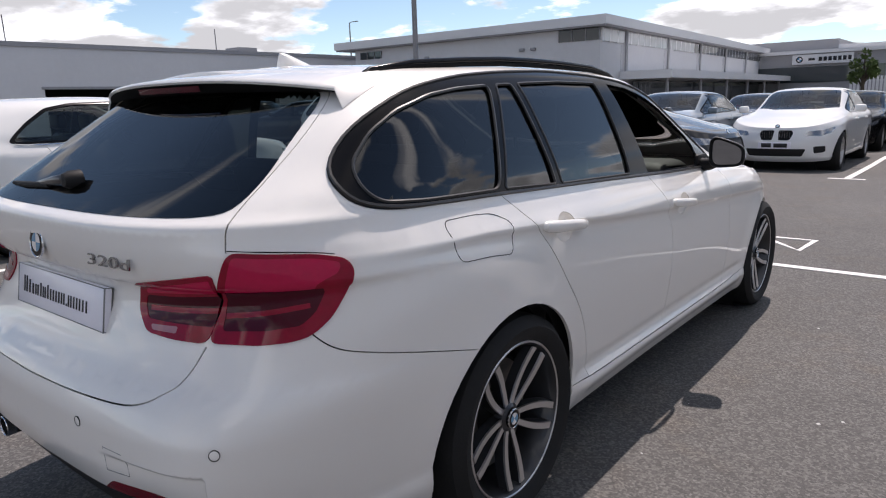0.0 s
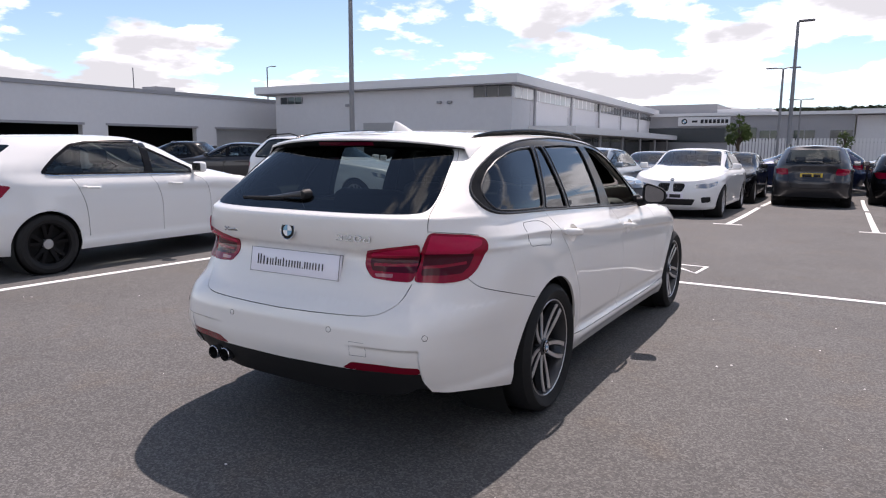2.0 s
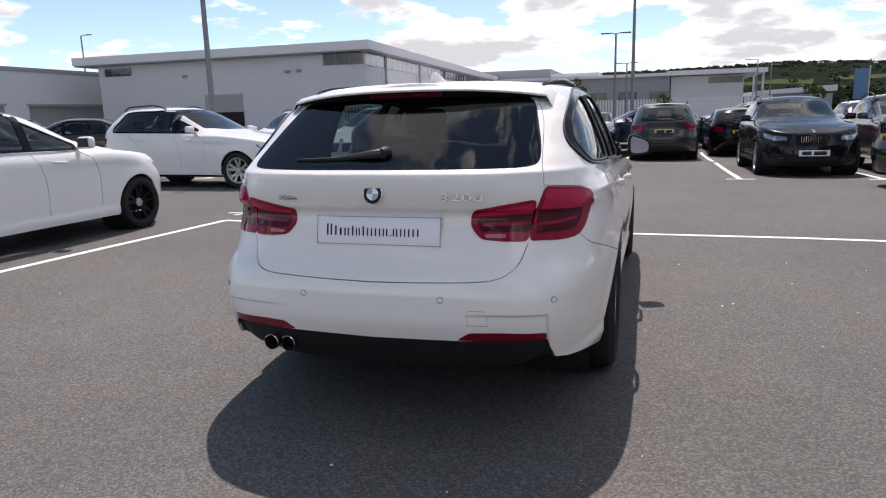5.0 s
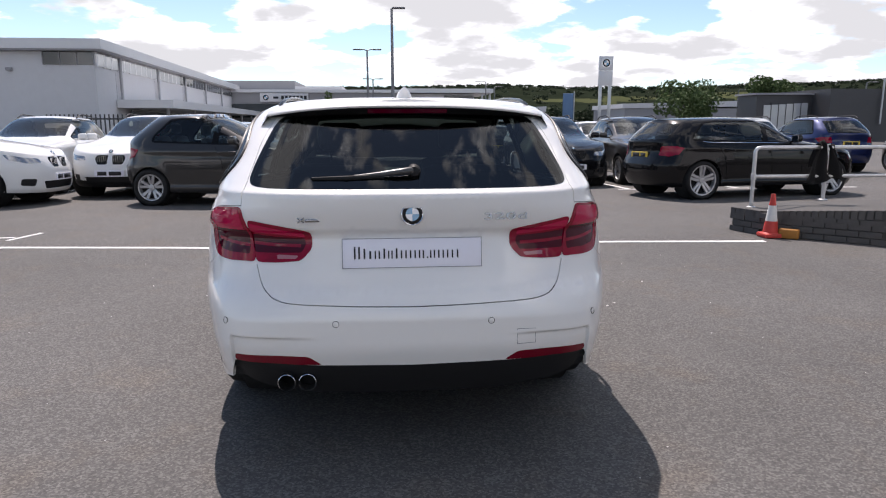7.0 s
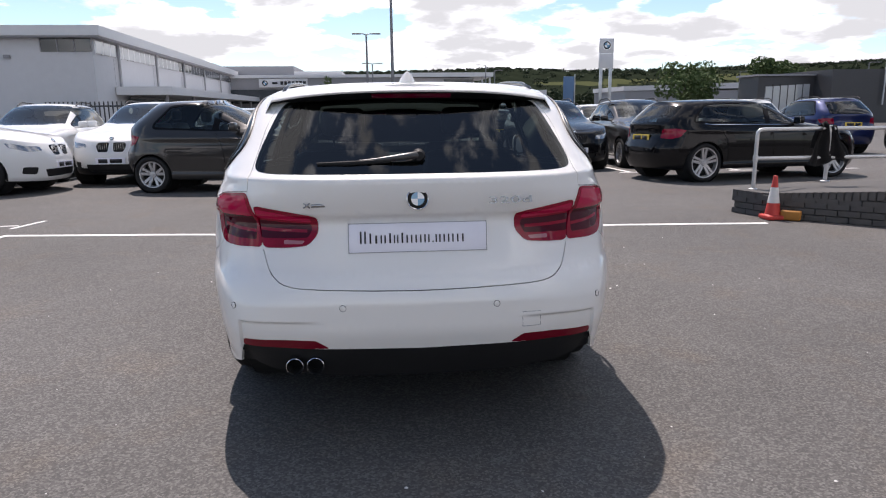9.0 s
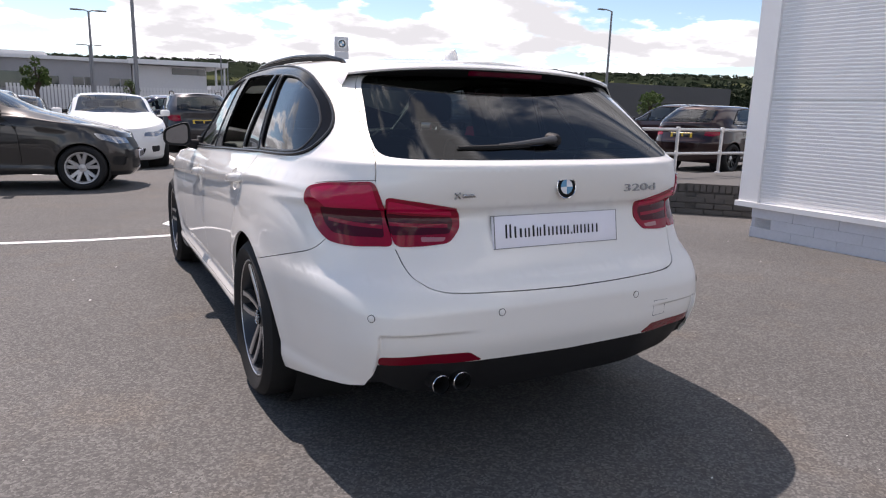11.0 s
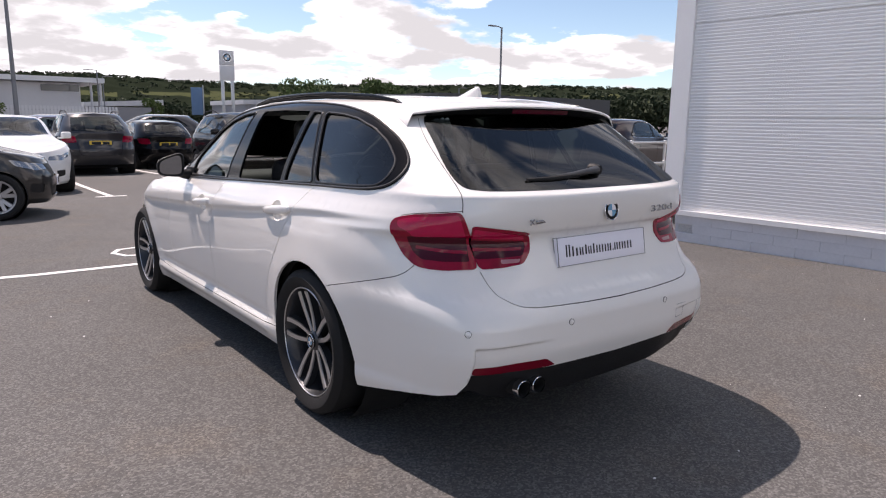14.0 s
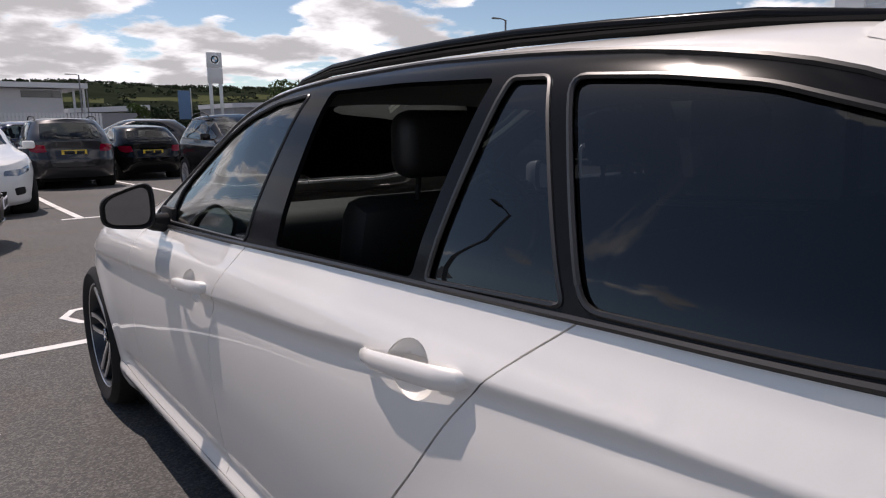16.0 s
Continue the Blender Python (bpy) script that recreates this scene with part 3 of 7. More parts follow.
        if rim:
            e = np.concatenate((t[:, [0, 1]], t[:, [1, 2]], t[:, [2, 0]]))
            key = np.sort(e, 1)
            _, first, count = np.unique(key, axis=0, return_index=True, return_counts=True)
            edge = e[first[count == 1]]
            edge = edge[~(seam[edge[:, 0]] & seam[edge[:, 1]])]
        V, N, F = [], [], []
        for s in sides:
            flip = np.array([s, 1, 1])
            base = sum(len(a) for a in V)
            V.append(p * flip), N.append(n * flip)
            F.append((t if s > 0 else t[:, ::-1]) + base)
            if rim and len(edge):
                a, b = edge[:, 0], edge[:, 1]
                ia, ib = p[a] - n[a] * rim, p[b] - n[b] * rim
                fn = np.cross(p[b] - p[a], ia - p[a]) * -1
                fn /= np.maximum(np.linalg.norm(fn, axis=1, keepdims=True), 1e-9)
                m = len(edge)
                base += len(p)
                V.append(np.concatenate((p[a], p[b], ib, ia)) * flip)
                N.append(np.concatenate((fn, fn, fn, fn)) * flip)
                k = np.arange(m)
                q1, q2 = np.stack((k + m, k, k + 3 * m), 1), np.stack((k + m, k + 3 * m, k + 2 * m), 1)
                q = np.concatenate((q1, q2))
                F.append((q if s > 0 else q[:, ::-1]) + base)
        me = bpy.data.meshes.new(name)
        me.from_pydata(np.concatenate(V).tolist(), [], np.concatenate(F).tolist())
        me.shade_smooth()
        if own_normals:
            me.normals_split_custom_set_from_vertices(np.concatenate(N).tolist())
        me.materials.append(material)
        ob = new(name, me)
        ob.parent = parent
        return tagged(ob, label)


def alloy_wheel(parent, x, y, z, r, width, rim_r, style, label="", sides=56):
    """A road wheel facing +x when x > 0, else -x: tyre, rim, spokes, hub."""
    s = 1 if x > 0 else -1
    w = new("wheel")
    w.parent = parent
    w.location = (x, y, z)
    if label:
        tagged(w, label)
    h = width / 2
    side = r - rim_r
    prof = [(-h * 0.80, rim_r), (-h * 0.97, rim_r + side * 0.35), (-h, rim_r + side * 0.6), (-h * 0.93, r - 0.022), (-h * 0.78, r - 0.004), (-h * 0.5, r),
            (h * 0.5, r), (h * 0.78, r - 0.004), (h * 0.93, r - 0.022), (h, rim_r + side * 0.6), (h * 0.97, rim_r + side * 0.35), (h * 0.80, rim_r)]
    part("tyre", lathe(prof, sides), M["rubber"], w)
    o = h * 0.80
    face, deep = style["face"], style["deep"]
    barrel = [(s * (o + 0.002), rim_r + 0.004), (s * (o + 0.005), rim_r + 0.001), (s * (o + 0.005), rim_r - 0.002), (s * (o + 0.002), rim_r - 0.004)]
    part("rim", lathe(barrel, sides), face if style.get("lip", True) else deep, w)
    part("rim_barrel", lathe([(s * (o + 0.002), rim_r - 0.004), (s * (o - 0.02), rim_r - 0.016), (s * (-o * 0.6), rim_r - 0.035), (s * -o, rim_r - 0.01)], sides), deep, w)
    part("brake_disc", lathe([(s * 0.012, 0.09), (s * 0.012, rim_r * 0.72), (s * -0.012, rim_r * 0.72), (s * -0.012, 0.09)], 32, closed=True), M["brake"], w)
    part("wheel_back", lathe([(s * -0.03, 0.0001), (s * -0.03, rim_r - 0.03)], 28), M["liner"], w)
    hk = style.get("hub", 1.0)
    hub = lathe([(s * (o - 0.055), 0.075 * hk), (s * (o - 0.03), 0.066 * hk), (s * (o - 0.022), 0.05 * hk), (s * (o - 0.022), 0.0001)], 28)
    part("hub", hub, deep, w)
    part("centre_cap", lathe([(s * (o - 0.024), 0.032), (s * (o - 0.015), 0.031), (s * (o - 0.013), 0.0001)], 20), style.get("cap", M["gloss_black"]), w)
    if style.get("badge"):
        roundel(w, Vector((s * (o - 0.016), 0, 0)), (s, 0, 0), 0.031, "cap_badge")
    n, pair = style["spokes"], style["pair"]
    for k in range(n):
        for q in pair:
            bm, bd = bmesh.new(), bmesh.new()
            a0 = 2 * math.pi * (k + 0.25) / n
            rows = []
            for j in range(7):
                f = j / 6
                rr = 0.045 * hk + (rim_r - 0.016 - 0.045 * hk) * f
                spread = q * (style["inner"] * (1 - f) + style["outer"] * f + style.get("bow", 0) * f * (1 - f))
                ang = a0 + spread
                half = (style["w0"] * (1 - f) + style["w1"] * f) / 2
                xo = s * (o - 0.030 + 0.028 * f ** 1.5)
                c, n_ = Vector((0, math.cos(ang), math.sin(ang))), Vector((0, -math.sin(ang), math.cos(ang)))
                rows.append((c * rr, n_ * half, xo))
            for mesh_, dx, grow in ((bm, 0.0, 1.0), (bd, -0.006, 1.0)):
                ring = []
                for c, n_, xo in rows:
                    top_ = Vector((xo + s * dx, 0, 0))
                    low = Vector((xo + s * (dx - (0.006 if mesh_ is bm else 0.03)), 0, 0))
                    wide = 1.0 if mesh_ is bm else 1.25
                    ring.append([mesh_.verts.new(v) for v in (c - n_ * grow + top_, c + n_ * grow + top_, c + n_ * wide * 1.15 + low, c - n_ * wide * 1.15 + low)])
                for a, b in zip(ring, ring[1:]):
                    for i in range(4):
                        mesh_.faces.new((a[i], a[(i + 1) % 4], b[(i + 1) % 4], b[i]))
                mesh_.faces.new(ring[0]), mesh_.faces.new(ring[-1][::-1])
            spoke = part("spoke", bm, face, w)
            part("spoke_web", bd, deep, spoke)
    return w


def letter_bars(parent, place, width, height, words, material, name="print"):
    """Plain bars of the size of a line of print."""
    total = sum(words) + 0.25 * (len(words) - 1)
    a = -width / 2
    bm = bmesh.new()
    for wd in words:
        step = width * wd / total
        add_prism(bm, [(a + 0.06 * step, -height / 2), (a + 0.94 * step, -height / 2), (a + 0.94 * step, height / 2), (a + 0.06 * step, height / 2)], 0.0015, place)
        a += step + width * 0.25 / total
    return part(name, bm, material, parent, sharp=0)

# ---------------------------------------------------------------- the estate car
WHEEL_DARK = dict(face=M["alloy"], deep=M["alloy_dark"], spokes=5, pair=(-1, 1), inner=0.30, outer=0.145, bow=0.10, w0=0.016, w1=0.022, badge=True, hub=0.7)

DLO = [(2.97, 0.942), (2.28, 0.965), (1.64, 0.993), (0.97, 1.020), (0.56, 1.031), (0.475, 1.062), (0.464, 1.130), (0.585, 1.232), (0.78, 1.320),
       (1.0, 1.357), (1.25, 1.376), (1.6, 1.388), (1.93, 1.380), (2.20, 1.357), (2.35, 1.327), (2.52, 1.278), (2.70, 1.192), (2.86, 1.108), (2.98, 1.02)]
PANES = {
    "quarter_glass": [(1.015, 1.036), (0.70, 1.043), (0.565, 1.052), (0.527, 1.085), (0.533, 1.14), (0.62, 1.213), (0.72, 1.264), (0.86, 1.303), (1.0, 1.321), (1.160, 1.331)],
    "door_light": [(1.045, 1.034), (1.203, 1.333), (1.290, 1.336), (1.338, 1.018)],
    "rear_door_glass": [(1.378, 1.016), (1.330, 1.338), (1.62, 1.347), (1.905, 1.345), (1.925, 0.997)],
    "front_door_glass": [(2.105, 0.985), (2.015, 1.343), (2.19, 1.328), (2.36, 1.290), (2.52, 1.237), (2.66, 1.170), (2.77, 1.103), (2.80, 1.06), (2.76, 0.968)],
}


def arch_line(y, z, r, low=0.2):
    a0 = math.asin((low - z) / r)
    return [(y - r * math.cos(a), z + r * math.sin(a)) for a in np.linspace(a0, math.pi - a0, 30)]


def cup_line(y, z):
    return [(y - 0.005 + 0.060 * math.cos(a), z - 0.006 + 0.048 * math.sin(a)) for a in np.linspace(0, 2 * math.pi, 33)[:-1]]


def estate_features():
    f = [dict(name=k, chart="side", pts=p, round=0.03 if k == "quarter_glass" else 0.015) for k, p in PANES.items()]
    f += [
        dict(name="dlo", chart="side", pts=DLO, round=0.10),
        dict(name="cup_rear", chart="side", round=0, pts=cup_line(1.322, 0.892)),
        dict(name="cup_front", chart="side", round=0, pts=cup_line(2.405, 0.832)),
        dict(name="arch_rear", chart="side", pts=arch_line(1.015, 0.335, 0.364), round=0, drop=True),
        dict(name="arch_front", chart="side", pts=arch_line(3.85, 0.3275, 0.352, 0.16), round=0, drop=True),
        dict(name="lamp_outer", chart="near", round=0.022, pts=[(0.645, 0.228, 0.975), (0.70, 0.28, 0.969), (0.76, 0.37, 0.960), (0.797, 0.43, 0.946), (0.806, 0.448, 0.915),
             (0.798, 0.43, 0.87), (0.783, 0.39, 0.812), (0.762, 0.345, 0.777), (0.735, 0.31, 0.767), (0.69, 0.26, 0.764), (0.592, 0.20, 0.767), (0.599, 0.20, 0.81), (0.624, 0.22, 0.925)]),
        dict(name="lamp_inner", chart="tail", round=0.020, pts=[(0.619, 0.928), (0.50, 0.910), (0.394, 0.891), (0.374, 0.874), (0.373, 0.822), (0.415, 0.777), (0.50, 0.769), (0.586, 0.767)]),
        dict(name="band_inner", chart="tail", round=0.008, pts=[(0.609, 0.915), (0.50, 0.898), (0.406, 0.881), (0.398, 0.864), (0.50, 0.872), (0.604, 0.880)]),
        dict(name="bar_dark", chart="tail", round=0.010, pts=[(0.602, 0.872), (0.50, 0.863), (0.40, 0.859), (0.396, 0.836), (0.412, 0.806), (0.50, 0.803), (0.592, 0.802)]),
        dict(name="guide_inner", chart="tail", width=0.012, pts=[(0.597, 0.838), (0.52, 0.833), (0.415, 0.831)]),
        dict(name="bar_clear", chart="tail", round=0.005, pts=[(0.505, 0.797), (0.425, 0.795), (0.434, 0.783), (0.505, 0.782)]),
        dict(name="band_outer", chart="near", round=0.012, pts=[(0.652, 0.232, 0.965), (0.70, 0.28, 0.958), (0.757, 0.367, 0.949), (0.788, 0.42, 0.935), (0.786, 0.41, 0.912), (0.756, 0.36, 0.893), (0.70, 0.275, 0.884), (0.630, 0.22, 0.880)]),
        dict(name="bar_outer", chart="near", round=0.012, pts=[(0.626, 0.22, 0.870), (0.70, 0.275, 0.874), (0.755, 0.35, 0.884), (0.777, 0.385, 0.878), (0.766, 0.36, 0.83), (0.748, 0.33, 0.803), (0.70, 0.27, 0.798), (0.616, 0.215, 0.797)]),
        dict(name="guide_outer", chart="near", width=0.012, pts=[(0.622, 0.22, 0.832), (0.70, 0.275, 0.836), (0.758, 0.352, 0.846)]),
        dict(name="gap_lamp", chart="near", width=0.0034, pts=[(0.642, 0.226, 0.979), (0.70, 0.28, 0.973), (0.76, 0.37, 0.964), (0.785, 0.41, 0.957)]),
        dict(name="rear_glass", chart="tail", round=0.05, pts=[(-0.20, 1.0440), (0.15, 1.0440), (0.30, 1.0443), (0.45, 1.0449), (0.56, 1.0459), (0.620, 1.056), (0.612, 1.12), (0.585, 1.20), (0.550, 1.300), (0.50, 1.325), (0.0, 1.342), (-0.20, 1.342)]),
        dict(name="reflector", chart="tail", round=0.012, pts=[(0.670, 0.436), (0.52, 0.438), (0.390, 0.439), (0.340, 0.406), (0.43, 0.403), (0.672, 0.408)]),
        dict(name="diffuser", chart="tail", round=0, pts=[(-0.01, 0.397), (0.32, 0.403), (0.43, 0.403), (0.672, 0.408), (0.696, 0.330), (0.70, 0.215), (-0.01, 0.215)]),
        dict(name="bumper_under", chart="near", round=0, drop=True, pts=[(-0.02, 0.12, 0.252), (0.30, 0.12, 0.256), (0.55, 0.14, 0.275), (0.66, 0.13, 0.315), (0.696, 0.14, 0.322), (0.75, 0.19, 0.312), (0.80, 0.28, 0.292), (0.83, 0.40, 0.272),
             (0.855, 0.55, 0.238), (0.86, 0.80, 0.212), (0.83, 0.80, 0.193), (0.81, 0.5, 0.193), (0.75, 0.33, 0.193), (0.68, 0.24, 0.193), (0.5, 0.18, 0.193), (-0.02, 0.16, 0.193)]),
        dict(name="gap_tailgate", chart="near", width=0.0036, pts=[(0.588, 0.19, 0.762), (0.570, 0.155, 0.705), (0.545, 0.12, 0.664), (0.505, 0.08, 0.640), (0.43, 0.055, 0.630), (0.2, 0.03, 0.6262), (0.1, 0.025, 0.6255), (-0.01, 0.02, 0.625)]),
        dict(name="gap_tailgate_up", chart="near", width=0.0036, pts=[(0.642, 0.227, 0.974), (0.634, 0.235, 1.02), (0.634, 0.27, 1.075), (0.625, 0.36, 1.14), (0.605, 0.50, 1.225), (0.572, 0.60, 1.305), (0.55, 0.63, 1.335)]),
        dict(name="gap_bumper", chart="side", width=0.0028, round=0.03, pts=[(0.340, 0.792), (0.365, 0.757), (0.40, 0.735), (0.48, 0.713), (0.62, 0.678), (0.80, 0.634)]),
        dict(name="gap_rear_door", chart="side", width=0.0036, pts=[(1.015, 1.022), (1.12, 0.94), (1.20, 0.86), (1.29, 0.73), (1.40, 0.60), (1.47, 0.48), (1.51, 0.34), (1.515, 0.305)]),
        dict(name="gap_door", chart="side", width=0.0036, pts=[(2.10, 0.972), (2.14, 0.935), (2.225, 0.83), (2.270, 0.75), (2.285, 0.62), (2.280, 0.45), (2.255, 0.305)]),
        dict(name="gap_front_door", chart="side", width=0.0028, pts=[(2.95, 0.942), (3.04, 0.90), (3.10, 0.80), (3.12, 0.60), (3.12, 0.40), (3.10, 0.305)]),
        dict(name="gap_sill", chart="side", width=0.0036, pts=[(1.36, 0.318), (1.515, 0.305), (2.3, 0.298), (3.1, 0.298), (3.50, 0.31)]),
        dict(name="windscreen", chart="near", round=0.012, pts=[(0.0, 2.55, 1.372), (0.35, 2.52, 1.368), (0.555, 2.44, 1.345), (0.60, 2.68, 1.24), (0.65, 3.12, 1.06), (0.35, 3.36, 1.022), (0.0, 3.40, 1.018)]),
        dict(name="headlamp", chart="near", round=0.012, pts=[(0.80, 4.10, 0.72), (0.70, 4.38, 0.69), (0.52, 4.48, 0.66), (0.50, 4.52, 0.58), (0.68, 4.44, 0.59), (0.80, 4.20, 0.64)]),
        dict(name="kidney", chart="nose", round=0.012, pts=[(0.02, 0.66), (0.25, 0.66), (0.27, 0.60), (0.22, 0.53), (0.04, 0.53)]),
        dict(name="lower_grille", chart="nose", round=0.012, pts=[(-0.01, 0.40), (0.50, 0.40), (0.45, 0.26), (-0.01, 0.26)]),
    ]
    return f


def seat_row(parent, xs, y, base, headrest=True):
    for x in xs:
        s = new("seat")
        s.parent = parent
        turn = Matrix.Rotation(radians(-14), 4, "X")
        bm = bmesh.new()
        add_box(bm, (0.50, 0.50, 0.16), (x, y + 0.24, base), 0.05)
        part("seat_cushion", bm, M["seat"], s)
        bm = bmesh.new()
        add_box(bm, (0.50, 0.14, 0.62), (x, y - 0.06, base + 0.36), 0.06, turn.inverted())
        part("seat_back", bm, M["seat"], s)
        if headrest:
            bm = bmesh.new()
            add_box(bm, (0.27, 0.10, 0.17), (x, y - 0.17, base + 0.79), 0.045, segments=3)
            part("headrest", bm, M["seat"], s)
            for d in (-0.06, 0.06):
                part("headrest_post", tube([(x + d, y - 0.15, base + 0.62), (x + d, y - 0.17, base + 0.74)], 0.007, 8), M["black_plastic"], s)


def roundel(parent, centre, n, r, name="badge"):
    """A round enamel badge: dark ring, quartered blue and white middle."""
    q = Vector(n).to_track_quat("Z", "Y").to_matrix().to_4x4()
    place = Matrix.Translation(centre) @ q
    bm = lathe([(0, r), (0.004, r), (0.005, r * 0.95), (0.004, r * 0.9)], 32, axis="Z", ends=False)
    bmesh.ops.transform(bm, matrix=place, verts=bm.verts)
    b = part(name, bm, M["chrome"], parent, "round quartered enamel badge")
    bm = lathe([(0.0035, r * 0.92), (0.0042, r * 0.62), (0.0042, r * 0.60)], 32, axis="Z")
    bmesh.ops.transform(bm, matrix=place, verts=bm.verts)
    part("badge_ring", bm, M["gloss_black"], b)
    for k in range(4):
        bm = bmesh.new()
        pts = [(0, 0)] + [(r * 0.60 * math.cos(a), r * 0.60 * math.sin(a)) for a in np.linspace(k * math.pi / 2, (k + 1) * math.pi / 2, 9)]
        add_prism(bm, pts, 0.002, lambda a, c, d: place @ Vector((a, c, 0.003 + d)))
        part("badge_quarter", bm, M["badge_blue"] if k % 2 else M["badge_white"], b)


def mirror_part(parent, side, paint):
    """Door mirror: domed painted cap, black shell, glass, foot."""
    place = Matrix.Translation((side * 0.940, 2.77, 1.022)) @ Matrix.Rotation(radians(side * 10), 4, "Z")

    def outline(k, y):
        pts = []
        for a in np.linspace(0, 2 * math.pi, 33)[:-1]:
            c, d = math.cos(a), math.sin(a)
            px = 0.080 * math.copysign(abs(c) ** 0.5, c)
            pz = 0.065 * math.copysign(abs(d) ** 0.55, d) * (1 - 0.26 * px * side / 0.080)
            pts.append(place @ Vector((px * k, y, pz * k - 0.010 * px * side / 0.080)))
        return pts

    def dome(steps, closed=True):
        bm = bmesh.new()
        rings = [[bm.verts.new(p) for p in outline(k, y)] for k, y in steps]
        for a, b in zip(rings, rings[1:]):
            for k in range(32):
                bm.faces.new((a[k], a[(k + 1) % 32], b[(k + 1) % 32], b[k]))
        if closed:
            bm.faces.new(rings[-1])
        bmesh.ops.recalc_face_normals(bm, faces=bm.faces)
        return bm

    cap = part("mirror_cap", dome([(1.0, -0.006), (1.0, 0.004), (0.97, 0.022), (0.90, 0.044), (0.76, 0.062), (0.55, 0.074), (0.28, 0.080), (0.05, 0.081)]), paint, parent, "white painted mirror cap")
    shell = part("mirror_shell", dome([(1.0, -0.006), (1.0, -0.018), (0.97, -0.026), (0.91, -0.025), (0.86, -0.012), (0.05, -0.012)]), M["black_plastic"], cap)
    part("mirror_glass", dome([(0.80, -0.013), (0.80, -0.016), (0.05, -0.016)]), M["mirror"], shell)
    bm = bmesh.new()
    add_tube(bm, [(side * 0.815, 2.80, 0.962), (side * 0.86, 2.79, 0.968), (side * 0.90, 2.785, 0.985)], [0.034, 0.028, 0.026], 14)
    add_box(bm, (0.02, 0.13, 0.07), (side * 0.803, 2.81, 0.978), 0.008)
    part("mirror_base", bm, M["black_plastic"], cap)


def door_handle(parent, side, y, z, x, paint):
    bm = bmesh.new()
    add_tube(bm, [(side * (x - 0.012), y + 0.135, z - 0.016), (side * (x + 0.018), y + 0.118, z - 0.014), (side * (x + 0.032), y + 0.08, z - 0.010),
                  (side * (x + 0.036), y, z), (side * (x + 0.030), y - 0.085, z + 0.008), (side * (x + 0.010), y - 0.125, z + 0.012), (side * (x - 0.01), y - 0.135, z + 0.013)],
             [0.010, 0.014, 0.017, 0.0185, 0.0195, 0.017, 0.012], 12)
    for v in bm.verts:
        v.co.x = side * x + (v.co.x - side * x) * 0.55
    h = part("door_handle", bm, paint, parent)
    return h


